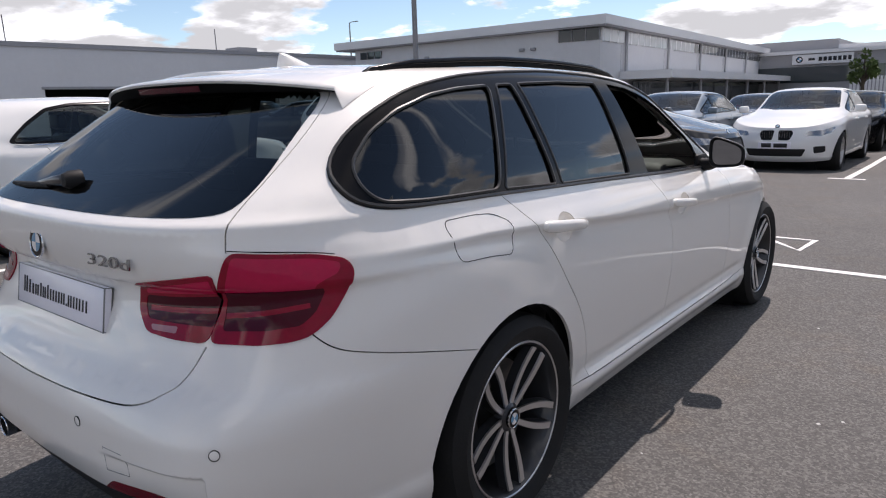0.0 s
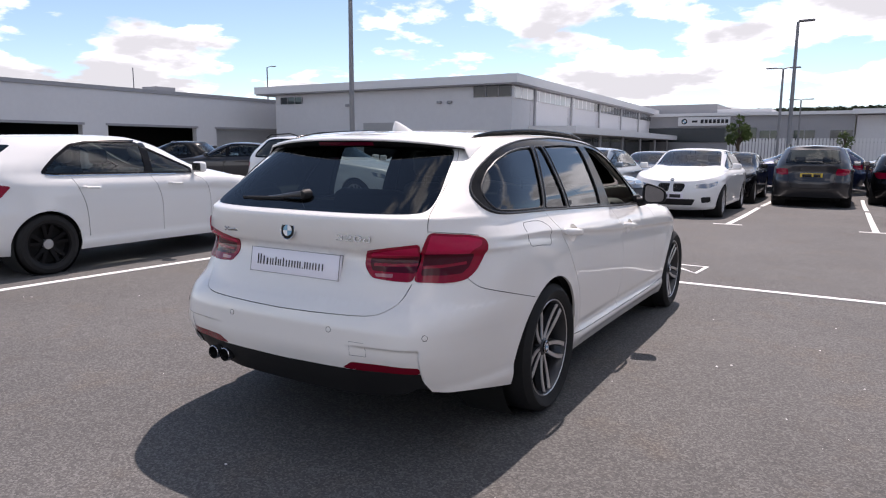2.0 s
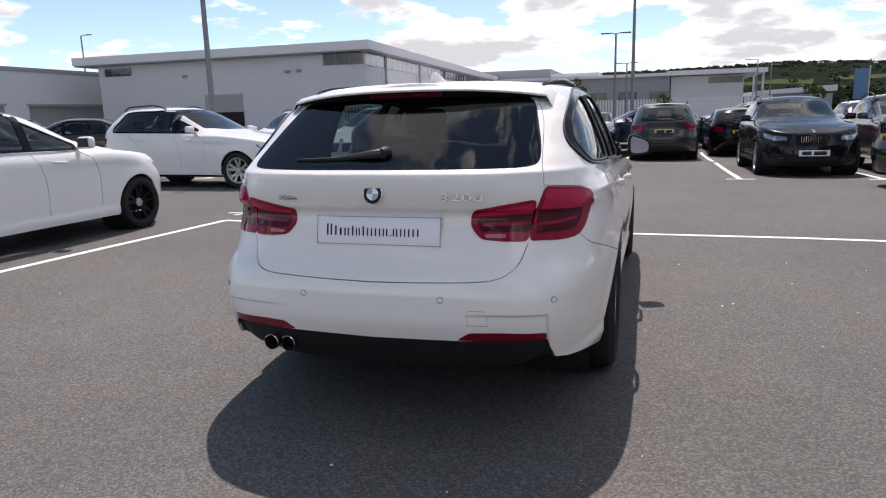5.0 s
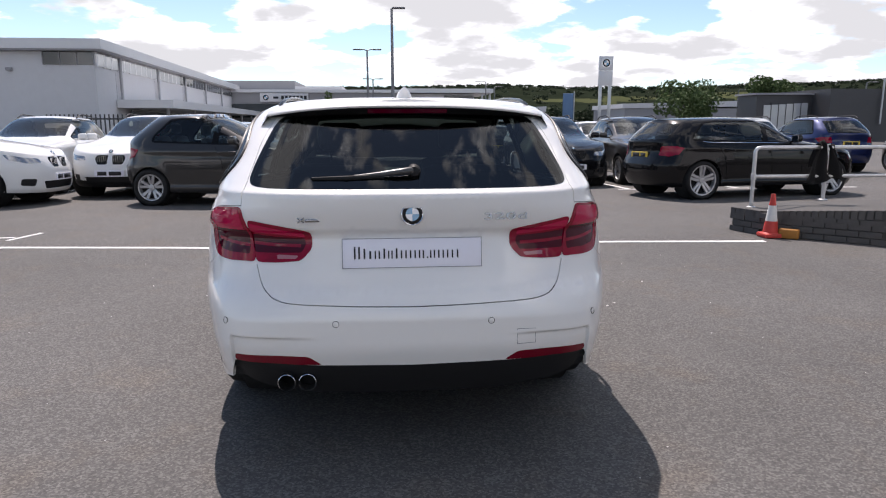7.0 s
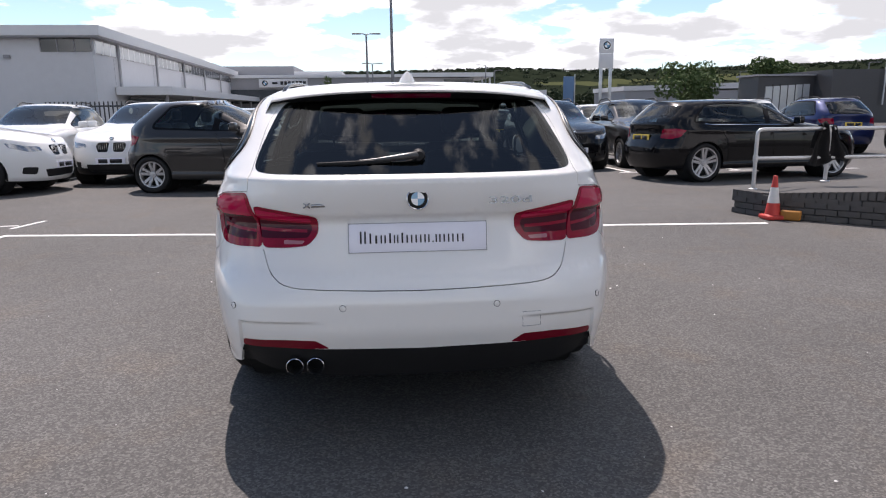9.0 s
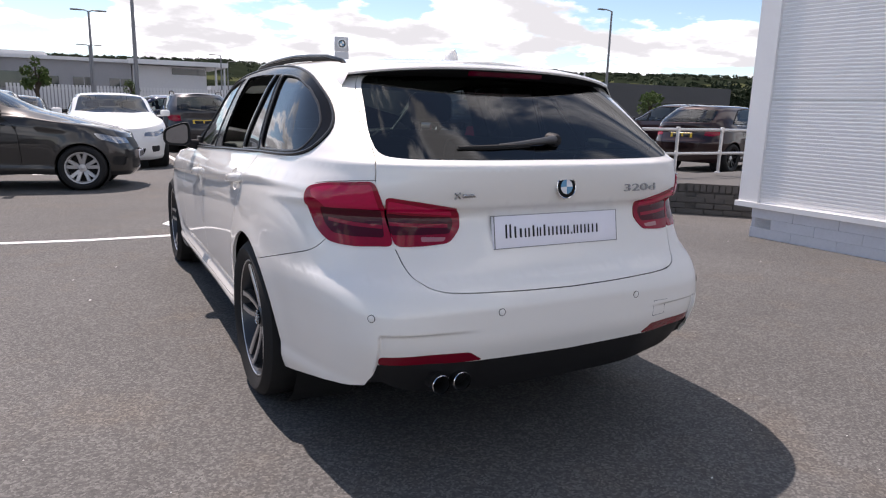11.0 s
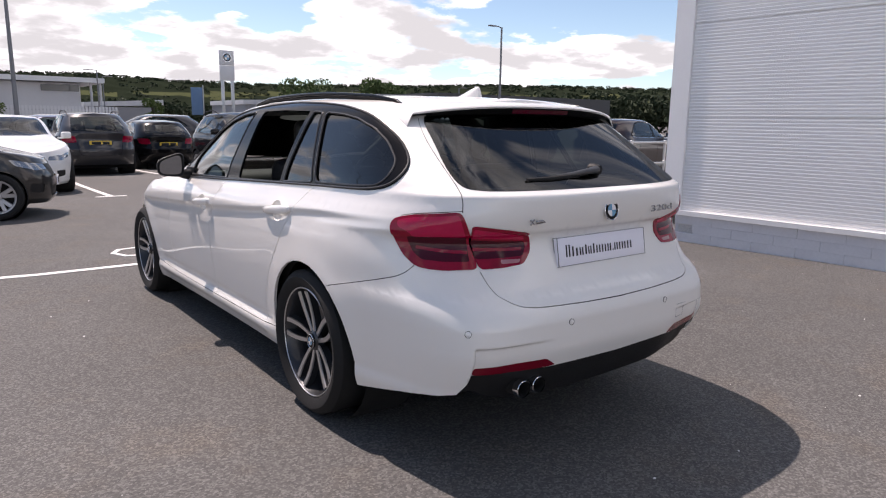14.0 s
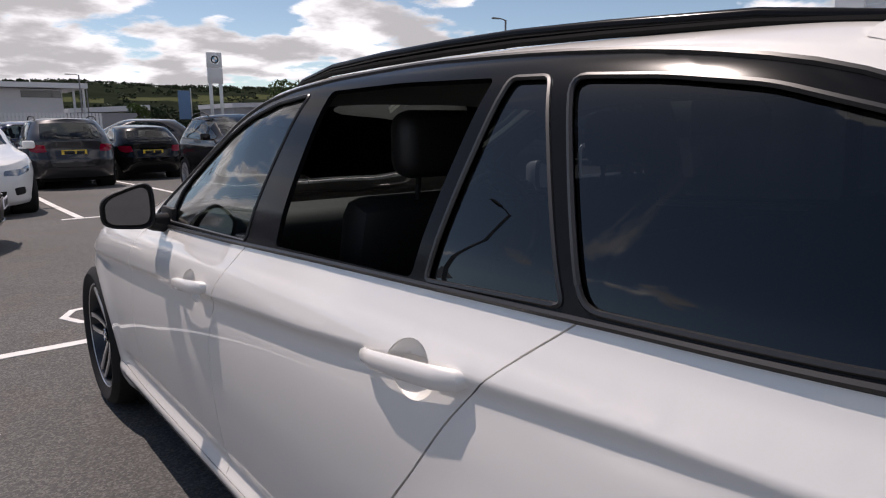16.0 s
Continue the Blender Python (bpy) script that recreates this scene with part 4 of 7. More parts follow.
def estate_car(paint, label, detailed=True):
    shape = Shape(ESTATE)
    car = thing("estate_car", label, "car")
    ys = np.arange(0.34, 4.2, 0.014)
    zs = np.interp(ys, [p[0] for p in ESTATE["crease"]], [p[1] for p in ESTATE["crease"]])
    rows = [shape.find(np.stack((ys, zs - d), 1), "side") for d in (-0.006, 0.004, 0.011, 0.018, 0.027, 0.040, 0.058)]
    for cy, cz in ((1.317, 0.886), (2.40, 0.826)):
        rows += [shape.find([(cy + 0.060 * q * math.cos(a), cz + 0.048 * q * math.sin(a)) for a in np.linspace(0, 2 * math.pi, 25)[:-1]], "side") for q in (0.3, 0.55, 0.74, 0.88)]
    us = np.arange(0.02, 0.95, 0.022)
    rows += [np.stack((us, np.full(len(us), v_)), 1) for v_ in (0.875, 0.888, 0.898, 0.906, 0.913, 0.920, 0.93, 0.945, 0.965, 0.985, 1.01, 1.05, 1.09, 1.105, 1.118, 1.130, 1.141, 1.150)]
    rows += [np.stack((us, np.full(len(us), v_)), 1) for v_ in (0.48, 0.495, 0.505, 0.515, 0.525, 0.535, 0.60, 0.63, 0.655, 0.675, 0.70, 0.73)]
    rows += [shape.find([(x_, z_) for z_ in np.arange(0.40, 0.535, 0.008)], "tail") for x_ in (0.652, 0.660, 0.666, 0.672, 0.678, 0.684, 0.691)]
    rows += [shape.find([(x_, z_) for x_ in np.arange(0.34, 0.70, 0.010)], "tail") for z_ in (0.492, 0.498, 0.503, 0.508, 0.513, 0.518, 0.524, 0.530)]
    us = np.arange(0.01, 0.95, 0.011)
    rows += [np.stack((us, np.full(len(us), v_)), 1) for v_ in (1.03, 1.07, 1.112, 1.124, 1.136, 1.146, 1.153)]
    ys = np.arange(1.42, 3.5, 0.03)
    rows += [shape.find(np.stack((ys, np.full(len(ys), z_)), 1), "side") for z_ in (0.225, 0.25, 0.27, 0.285, 0.31, 0.325, 0.337, 0.35, 0.365, 0.385)]
    sk = Skin(shape, estate_features(), grid=0.025 if detailed else 0.06, rows=rows)
    I, c = sk.inside, sk.c3
    gaps = np.zeros(len(sk.tris), bool)
    for k in I:
        if k.startswith("gap_"):
            gaps |= I[k]
    panes = np.zeros_like(gaps)
    for k in PANES:
        panes |= I[k]
    lamp = I["lamp_outer"] | I["lamp_inner"]
    cut = I["arch_rear"] | I["arch_front"] | panes | I["dlo"] | lamp | I["cup_rear"] | I["cup_front"] | I["rear_glass"] | I["reflector"] | I["diffuser"] | I["bumper_under"] | I["windscreen"] | I["headlamp"] | I["kidney"] | I["lower_grille"]
    y, z, x = c[:, 1], c[:, 2], c[:, 0]
    skin = ~gaps & ~cut & ~((y < 0.8) & (z < np.interp(y, [0.10, 0.19, 0.28, 0.40, 0.55, 0.80], [0.300, 0.296, 0.278, 0.258, 0.228, 0.206])))
    # which panel a piece of skin belongs to
    door_r = np.interp(z, [0.305, 0.48, 0.60, 0.73, 0.86, 1.03], [1.515, 1.47, 1.40, 1.29, 1.20, 1.015])
    door_m = np.interp(z, [0.305, 0.45, 0.62, 0.75, 0.83, 0.935, 0.975], [2.255, 2.280, 2.285, 2.270, 2.225, 2.14, 2.10])
    door_f = np.interp(z, [0.305, 0.4, 0.8, 0.90, 0.942], [3.10, 3.12, 3.10, 3.04, 2.95])
    u = sk.u[sk.tris].mean(1)
    v = sk.v[sk.tris].mean(1)
    belt = np.interp(y, [0.56, 0.97, 1.64, 2.28, 2.97], [1.032, 1.022, 0.993, 0.965, 0.942])
    below = z < belt
    bump_top = np.interp(y, [0.0, 0.340, 0.365, 0.40, 0.48, 0.62, 0.80, 0.9], [0.62, 0.792, 0.757, 0.735, 0.713, 0.678, 0.634, 0.61])
    tail_z = np.interp(x, [0, 0.1, 0.2, 0.43, 0.505, 0.545, 0.570, 0.588], [0.625, 0.6255, 0.6262, 0.630, 0.640, 0.664, 0.705, 0.762])
    tailgate = skin & (u < 0.7) & (x < np.interp(z, [0.6, 0.76, 0.97, 1.075, 1.14, 1.225, 1.305, 1.34], [0.59, 0.61, 0.629, 0.634, 0.625, 0.605, 0.572, 0.55])) & (z > tail_z) & (v < 1.84)
    bumper = skin & ~tailgate & (y < 1.0) & ((u < 0.7) | (z < bump_top)) & (z < np.where(y > 0.340, bump_top, 0.792))
    sill = skin & (z < np.interp(y, [1.36, 1.515, 2.3, 3.5], [0.318, 0.305, 0.298, 0.31])) & (y > 1.0) & (y < 3.6)
    rdoor = skin & below & ~sill & (y > door_r) & (y < door_m) & (v < 1.3)
    fdoor = skin & below & ~sill & (y > door_m) & (y < door_f) & (v < 1.3)
    nosep = skin & (y > 3.6) & (z < 0.66) & (u > 2.25) & ~sill
    wing = skin & ~fdoor & ~rdoor & ~sill & ~nosep & (y > 2.9)
    upper = skin & ~(tailgate | bumper | sill | rdoor | fdoor | nosep | wing)
    quarter = upper & (y < 1.6) & (v < 1.84)
    roof = upper & ~quarter
    body = sk.mesh("side_frame", quarter, paint, car, (1,), label="white painted rear quarter panel and pillar")
    sk.mesh("side_frame", quarter, paint, car, (-1,))
    sk.mesh("roof", roof, paint, car)
    sk.mesh("tailgate", tailgate, paint, car, rim=0.015)
    sk.mesh("rear_bumper", bumper, paint, car, rim=0.02)
    sk.mesh("front_bumper", nosep, paint, car, rim=0.02)
    sk.mesh("bonnet", wing & (v > 1.02), paint, car)
    for s in (1, -1):
        sk.mesh("front_wing", wing & (v <= 1.02), paint, car, (s,), rim=0.02)
        rd = sk.mesh("rear_door", rdoor, paint, car, (s,))
        fd = sk.mesh("front_door", fdoor, paint, car, (s,))
        sk.mesh("side_skirt", sill, paint, car, (s,), rim=0.03)
        sk.mesh("window_surround", I["dlo"] & ~panes & ~gaps, M["gloss_black"], car, (s,), lift=0.003, rim=0.012, label="gloss black window surround")
        line = sk.polys["dlo"]
        mid = line.mean(0)
        d = np.roll(line, -1, 0) - np.roll(line, 1, 0)
        inw = np.stack((-d[:, 1], d[:, 0]), 1) / np.linalg.norm(d, axis=1, keepdims=True)
        if ((mid - line) * inw).sum() < 0:
            inw = -inw
        q = line + inw * 0.007
        uv = np.interp(q[:, 0], sk.ua, sk.ug), np.interp(q[:, 1], sk.vb, sk.vg)
        ring = (shape.at(*uv) + shape.normal(*uv) * 0.003) * np.array([s, 1, 1])
        bm = bmesh.new()
        add_tube(bm, [Vector(p_) for p_ in ring] + [Vector(ring[0])], 0.0055, 6, caps=False)
        part("window_moulding", bm, M["moulding"], car, "satin black window moulding")
        for k in PANES:
            if (k, s) in (("rear_door_glass", -1), ("front_door_glass", 1)):
                continue
            line = sk.polys[k]
            uv = np.interp(line[:, 0], sk.ua, sk.ug), np.interp(line[:, 1], sk.vb, sk.vg)
            ring = (shape.at(*uv) + shape.normal(*uv) * 0.002) * np.array([s, 1, 1])
            bm = bmesh.new()
            add_tube(bm, [Vector(p_) for p_ in ring] + [Vector(ring[0])], 0.005, 6, caps=False)
            part("glass_seal", bm, M["moulding"], car, "satin grey-black glass seal")
            g = sk.mesh(k, I[k], M["glass_clear"] if k == "front_door_glass" else M["glass_side"], car, (s,), lift=-0.004, rim=0)
        lens = I["lamp_outer"] & ~I["lamp_inner"] & ~I["gap_lamp"]
        lo = sk.mesh("tail_lamp", lens & ~I["band_outer"] & (~I["bar_outer"] | I["guide_outer"]), M["lamp_red"], car, (s,), lift=0.004, rim=0.02, label="red wraparound tail lamp")
        sk.mesh("lamp_band", lens & I["band_outer"], M["lamp_bright"], lo, (s,), lift=0.005, rim=0.004)
        sk.mesh("lamp_bar", lens & I["bar_outer"] & ~I["band_outer"] & ~I["guide_outer"], M["lamp_dark"], lo, (s,), lift=0.003, rim=0)
        lens = I["lamp_inner"] & ~I["lamp_outer"] & ~gaps
        li = sk.mesh("tailgate_lamp", lens & ~I["band_inner"] & (~I["bar_dark"] | I["guide_inner"]) & ~I["bar_clear"], M["lamp_red"], car, (s,), lift=0.004, rim=0.02, label="dark red tailgate lamp")
        sk.mesh("lamp_band", lens & I["band_inner"], M["lamp_bright"], li, (s,), lift=0.005, rim=0.004)
        sk.mesh("lamp_bar", lens & I["bar_dark"] & ~I["guide_inner"], M["lamp_dark"], li, (s,), lift=0.003, rim=0)
        sk.mesh("reversing_lamp", lens & I["bar_clear"], M["lamp_clear"], li, (s,), lift=0.004, rim=0)
        sk.mesh("rear_reflector", I["reflector"], M["reflector"], car, (s,), lift=0.001, rim=0.01)
        sk.mesh("headlamp", I["headlamp"], M["headlamp"], car, (s,), lift=0.003)
        sk.mesh("kidney_grille", I["kidney"], M["gloss_black"], car, (s,), lift=-0.008)
    for k in I:
        if k.startswith("gap_"):
            for s in (1, -1):
                sk.mesh("panel_gap", I[k] & ~I["dlo"] & ~lamp, M["dark_seal"], car, (s,), lift=-0.013, rim=0, label="dark panel joint")
    # fuel flap joint on the right-hand quarter
    flap = stepped(rounded(np.array([(0.735, 0.985), (0.86, 0.985), (0.945, 0.978), (1.02, 0.945), (1.005, 0.855), (0.90, 0.868), (0.765, 0.875)], float), 0.025), 0.02)
    uv = shape.find(flap, "side")
    ring = shape.at(uv[:, 0], uv[:, 1]) - shape.normal(uv[:, 0], uv[:, 1]) * 0.0006
    bm = bmesh.new()
    add_tube(bm, [Vector(p_) for p_ in ring] + [Vector(ring[0])], 0.0015, 6, caps=False)
    part("fuel_flap_joint", bm, M["dark_seal"], car)
    for s in (1, -1):
        sk.mesh("inner_trim", quarter | rdoor | fdoor, M["trim_dark"], car, (s,), lift=-0.055, rim=0, label="dark cabin lining")
    sk.mesh("headliner", roof, M["headliner"], car, lift=-0.035, rim=0)
    sk.mesh("diffuser", I["diffuser"] & ~I["reflector"] & ~I["bumper_under"] & (z > 0.245), M["black_plastic"], car, lift=-0.012, rim=0.0, label="black textured bumper insert")
    sk.mesh("lower_grille", I["lower_grille"], M["black_plastic"], car, lift=-0.02, rim=0)
    # shading normals set apart from the pane's shape steer its reflections: they hardly turn from foot to top
    skin_normals, pane = sk.n.copy(), np.unique(sk.tris[I["rear_glass"]])
    mean = np.zeros((len(pane), 3))
    for du in np.linspace(-0.05, 0.05, 11):
        un = sk.u[pane] + du
        q = shape.normal(abs(un), 1.42 + (sk.v[pane] - 1.5) * 0.12)
        q[:, 0] *= np.where(un < 0, -0.6, 0.6)
        mean += q
    mean /= np.linalg.norm(mean, axis=1, keepdims=True)
    rest = np.sqrt(1 - mean[:, 0] ** 2)
    sk.n[pane] = np.stack((mean[:, 0], -rest * math.cos(radians(47)), rest * math.sin(radians(47))), 1)
    sk.mesh("rear_window", I["rear_glass"], M["glass_dark"], car, lift=0.0015, rim=0, label="dark privacy glass rear window")
    sk.n = skin_normals
    sk.mesh("windscreen", I["windscreen"], M["glass_clear"], car, lift=0.001, rim=0)
    return car, sk, body


hero, hero_skin, hero_body = estate_car(PAINT_WHITE, "white estate car with dark rear glass parked on asphalt")


def add_wordmark(parent, text, centre, width, height, material, normal=(0, -1, 0.12)):
    """Raised characters cut from Blender's own font, as one mesh."""
    cu = bpy.data.curves.new("wordmark", "FONT")
    cu.body, cu.align_x, cu.align_y, cu.extrude, cu.bevel_depth = text, "CENTER", "CENTER", 0.02, 0.0
    tmp = bpy.data.objects.new("wordmark", cu)
    scene.collection.objects.link(tmp)
    me = bpy.data.meshes.new_from_object(tmp.evaluated_get(bpy.context.evaluated_depsgraph_get()))
    bpy.data.objects.remove(tmp)
    xs = [v.co.x for v in me.vertices]
    ys = [v.co.y for v in me.vertices]
    q = Vector(normal).to_track_quat("Z", "Y").to_matrix().to_4x4()
    m = Matrix.Translation(centre) @ q @ Matrix.Diagonal((width / (max(xs) - min(xs)), height / (max(ys) - min(ys)), 0.10, 1)) @ Matrix.Translation((-(max(xs) + min(xs)) / 2, -(max(ys) + min(ys)) / 2, 0))
    me.transform(m)
    me.materials.clear()
    me.materials.append(material)
    ob = new("wordmark", me)
    ob.parent = parent
    return ob


def estate_details(car, sk, paint):
    at = lambda x, z: Vector(sk.shape.at(*sk.shape.find([(abs(x), z)], "tail")[0])) * Vector((1 if x >= 0 else -1, 1, 1))
    # roof spoiler: painted top, black underside, brake lamp
    top_, low = bmesh.new(), bmesh.new()
    cols = []
    skin_z = lambda x, q: float(sk.shape.at(*sk.shape.find([(abs(x), q)], "roof")[0])[2]) + 0.003
    for k in range(-1, 26):
        f = max(-1.0, min(1.0, -1 + 2 * k / 24))
        x = 0.592 * f
        e = abs(f) ** 2.6
        ye, ze = 0.485 + 0.125 * e, 1.362 - 0.034 * e
        edge = [(0.80, skin_z(max(abs(x), 0.03), 0.80)), (0.72, 1.392 - 0.034 * e), (0.4 * 0.72 + 0.6 * ye, 1.378 - 0.034 * e), (ye + 0.03, ze + 0.007), (ye + 0.004, ze + 0.001), (ye, ze - 0.005), (ye + 0.006, ze - 0.011)]
        near_end = max(0.0, (abs(f) - 0.78) / 0.22) ** 2
        zl = (1.325 - 0.012 * f * f) * (1 - near_end) + (ze - 0.016) * near_end
        glass = at(min(abs(x), 0.57), min(zl, 1.338))
        yl = (glass.y - 0.002) * (1 - near_end) + (ye + 0.03) * near_end
        under = [(ye + 0.006, ze - 0.011), (ye + 0.4 * (yl - ye), zl + 0.6 * (ze - 0.012 - zl)), (ye + 0.7 * (yl - ye), zl + 0.2 * (ze - 0.012 - zl)), (yl, zl)]
        if k in (-1, 25):
            x = 0.620 * f
            edge = [(q, skin_z(x, q) - 0.001) for q, _ in edge]
            under = [edge[-1]] * len(under)
        cols.append(([top_.verts.new((x, a, b)) for a, b in edge], [low.verts.new((x, a, b)) for a, b in under]))
    for (a, c), (b, d) in zip(cols, cols[1:]):
        for j in range(len(a) - 1):
            top_.faces.new((a[j], b[j], b[j + 1], a[j + 1]))
        for j in range(len(c) - 1):
            low.faces.new((c[j], d[j], d[j + 1], c[j + 1]))
    sp = part("roof_spoiler", top_, paint, car, sharp=50)
    part("spoiler_underside", low, M["dark_seal"], sp, "black spoiler underside")
    bm = bmesh.new()
    rows = [[bm.verts.new((0.165 * f, 0.492 + 0.125 * abs(0.28 * f) ** 2.6 + dy, 1.350 + dz)) for f in np.linspace(-1, 1, 9)] for dy, dz in ((0.001, -0.006), (0.004, -0.014), (0.008, -0.022))]
    for a, b in zip(rows, rows[1:]):
        for k in range(8):
            bm.faces.new((a[k], a[k + 1], b[k + 1], b[k]))
    part("brake_lamp", bm, M["lamp_dark"], sp, "high red brake lamp strip")
    # aerial fin
    bm = bmesh.new()
    rings = []
    for t in np.linspace(0, 1, 11):
        ya, yb = 0.905 + 0.012 * t, 1.15 - 0.20 * t ** 0.6 - 0.012 * t ** 6
        w = 0.040 * (1 - t ** 2.0) ** 0.6 * (1 - 0.45 * t) + 0.003
        z = 1.405 + 0.056 * t
        rings.append([bm.verts.new((w * math.sin(a), (ya + yb) / 2 - (yb - ya) / 2 * math.cos(a), z)) for a in np.linspace(0, 2 * math.pi, 17)[:-1]])
    for a, b in zip(rings, rings[1:]):
        for k in range(16):
            bm.faces.new((a[k], a[(k + 1) % 16], b[(k + 1) % 16], b[k]))
    bm.faces.new(rings[-1])
    part("aerial_fin", bm, paint, car, sharp=60)
    for s in (1, -1):
        # roof rail, flush at both ends, on a rubber strip
        line = [(x_, y_, float(sk.shape.at(*sk.shape.find([(x_, y_)], "roof")[0])[2]), up_) for x_, y_, up_ in ((0.552, 0.70, -0.012), (0.556, 0.78, 0.004), (0.560, 0.95, 0.014), (0.562, 1.2, 0.020),
                (0.562, 1.4, 0.024), (0.562, 1.6, 0.026), (0.560, 1.85, 0.026), (0.552, 2.1, 0.022), (0.540, 2.3, 0.012), (0.532, 2.43, -0.010))]
        rail = part("roof_rail", tube([(s * x_, y_, z_ + up_) for x_, y_, z_, up_ in line], [0.007, 0.009, 0.010, 0.010, 0.010, 0.010, 0.010, 0.010, 0.008, 0.005], 12), M["gloss_black"], car, "gloss black roof rail")
        part("rail_strip", tube([(s * (x_ + 0.004), y_, z_ + up_ * 0.35) for x_, y_, z_, up_ in line], 0.007, 8), M["dark_seal"], rail)
        mirror_part(car, s, paint)
        for y, z in ((1.322, 0.892), (2.405, 0.832)):
            x = float(sk.shape.at(*sk.shape.find([(y, z)], "side")[0])[0])
            h = door_handle(car, s, y, z, x, paint)
            r2 = ((sk.p[:, 1] - y + 0.005) / 0.060) ** 2 + ((sk.p[:, 2] - z + 0.006) / 0.048) ** 2
            sk.mesh("handle_cup", sk.inside["cup_rear" if y < 2 else "cup_front"], paint, h, (s,), lift=-0.024 * np.sqrt(np.clip(1.02 - r2, 0, 1)), rim=0, own_normals=False)
        # parking sensors
        for x in (0.285, 0.697):
            p = at(s * x, 0.565)
            n = Vector(sk.shape.normal(*[np.array([q]) for q in sk.shape.find([(x, 0.565)], "tail")[0]])[0]) * Vector((s, 1, 1))
            bm = lathe([(-0.004, 0.0125), (0.0012, 0.0125), (0.0016, 0.0115), (0.0008, 0.0108)], 20, "Z")
            bmesh.ops.transform(bm, matrix=Matrix.Translation(p) @ n.to_track_quat("Z", "Y").to_matrix().to_4x4(), verts=bm.verts)
            ring = part("parking_sensor", bm, M["dark_seal"], car)
            bm = lathe([(0.0008, 0.0108), (0.0015, 0.0095), (0.0018, 0.0001)], 20, "Z")
            bmesh.ops.transform(bm, matrix=Matrix.Translation(p) @ n.to_track_quat("Z", "Y").to_matrix().to_4x4(), verts=bm.verts)
            part("sensor_face", bm, paint, ring)
        # tail pipe tips, both on the left
        xe = -0.4375 + s * 0.0385
        bm = lathe([(0.068, 0.0295), (0.063, 0.0308), (0.065, 0.0328), (0.075, 0.0328), (0.092, 0.0322)], 32, "Y", (xe, 0, 0.331))
        ex = part("exhaust_tip", bm, M["chrome"], car, "chrome exhaust tip")
        part("exhaust_pipe", lathe([(0.090, 0.0315), (0.30, 0.030)], 24, "Y", (xe, 0, 0.331)), M["liner"], ex)
        part("exhaust_bore", lathe([(0.067, 0.0295), (0.20, 0.027), (0.20, 0.0001)], 28, "Y", (xe, 0, 0.331)), M["liner"], ex)
    # number plate holder with the dealer's plate; the lettering stands as plain bars
    tilt = Matrix.Rotation(radians(-9), 4, "X")
    pc = Matrix.Translation((0.0, 0.134, 0.804)) @ tilt
    bm = bmesh.new()
    add_box(bm, (0.524, 0.020, 0.112), (0, 0, 0), 0.004)
    bmesh.ops.transform(bm, matrix=pc, verts=bm.verts)
    plate = part("number_plate", bm, M["plate_white"], car, "white acrylic show plate with dark lettering")
    bm = bmesh.new()
    for sx, sz, px, pz in ((0.524, 0.0016, 0, 0.0545), (0.524, 0.0016, 0, -0.0545), (0.0016, 0.112, -0.2605, 0), (0.0016, 0.112, 0.2605, 0)):
        add_box(bm, (sx, 0.0225, sz), (px, 0, pz), 0)
    bmesh.ops.transform(bm, matrix=pc, verts=bm.verts)
    part("plate_edge", bm, M["plate_edge"], plate, sharp=0)
    # upright bars in the size of the lettering
    bm = bmesh.new()
    a = -0.200
    for w, h, foot, kind in ((0.030, 0.046, 0, 2), (0.018, 0.038, 0, 1), (0.021, 0.030, 0, 1), (0.027, 0.030, 0, 2), (0.018, 0.038, 0, 1), (0.023, 0.030, 0, 2), (0.018, 0.038, 0, 1),
                             (0.030, 0.030, 0, 3), (0.031, 0.030, 0, 3), (0.027, 0.030, 0, 2), (0.011, 0.006, 0, 0), (0.026, 0.030, 0, 2), (0.030, 0.030, 0, 3), (0.048, 0.030, 0, 4)):
        strokes = {0: [(0.3, 0.7, 0, 1)], 1: [(0.30, 0.62, 0, 1)], 2: [(0.12, 0.30, 0, 1), (0.60, 0.78, 0, 1)],
                   3: [(0.14, 0.30, 0, 1), (0.64, 0.80, 0, 1)], 4: [(0.08, 0.18, 0, 1), (0.42, 0.52, 0, 1), (0.78, 0.88, 0, 1)]}[kind]
        for x0, x1, z0, z1 in strokes:
            add_box(bm, ((x1 - x0) * w, 0.0025, (z1 - z0) * h), (a + (x0 + x1) / 2 * w, -0.0108, -0.021 + (z0 + z1) / 2 * h), 0)
        a += w
    bmesh.ops.scale(bm, vec=(1.12, 1, 1), verts=bm.verts)
    bmesh.ops.translate(bm, vec=(0.002, 0, 0), verts=bm.verts)
    bmesh.ops.transform(bm, matrix=pc, verts=bm.verts)
    part("lettering", bm, M["ink"], plate, sharp=0)
    p = at(0.0, 0.954)
    roundel(car, p + Vector((0, -0.002, 0)), (0, -1, 0.10), 0.041)
    add_wordmark(car, "320d", at(0.349, 0.942) + Vector((0, -0.004, 0)), 0.165, 0.026, M["badge_metal"], (0.10, -1, 0.10))
    # drive badge as plain chrome strokes
    bm = bmesh.new()
    c = at(-0.374, 0.934) + Vector((0, -0.004, 0))
    for dx, dz, sx, sz, r in ((-0.034, 0, 0.030, 0.005, 38), (-0.034, 0, 0.030, 0.005, -38), (0.014, -0.001, 0.064, 0.012, 0)):
        add_box(bm, (sx, 0.004, sz), c + Vector((dx, 0, dz)), 0.001, Matrix.Rotation(radians(r), 4, "Y") @ Matrix.Rotation(radians(9), 4, "Z"), 1)
    part("drive_badge", bm, M["badge_metal"], car, sharp=0)
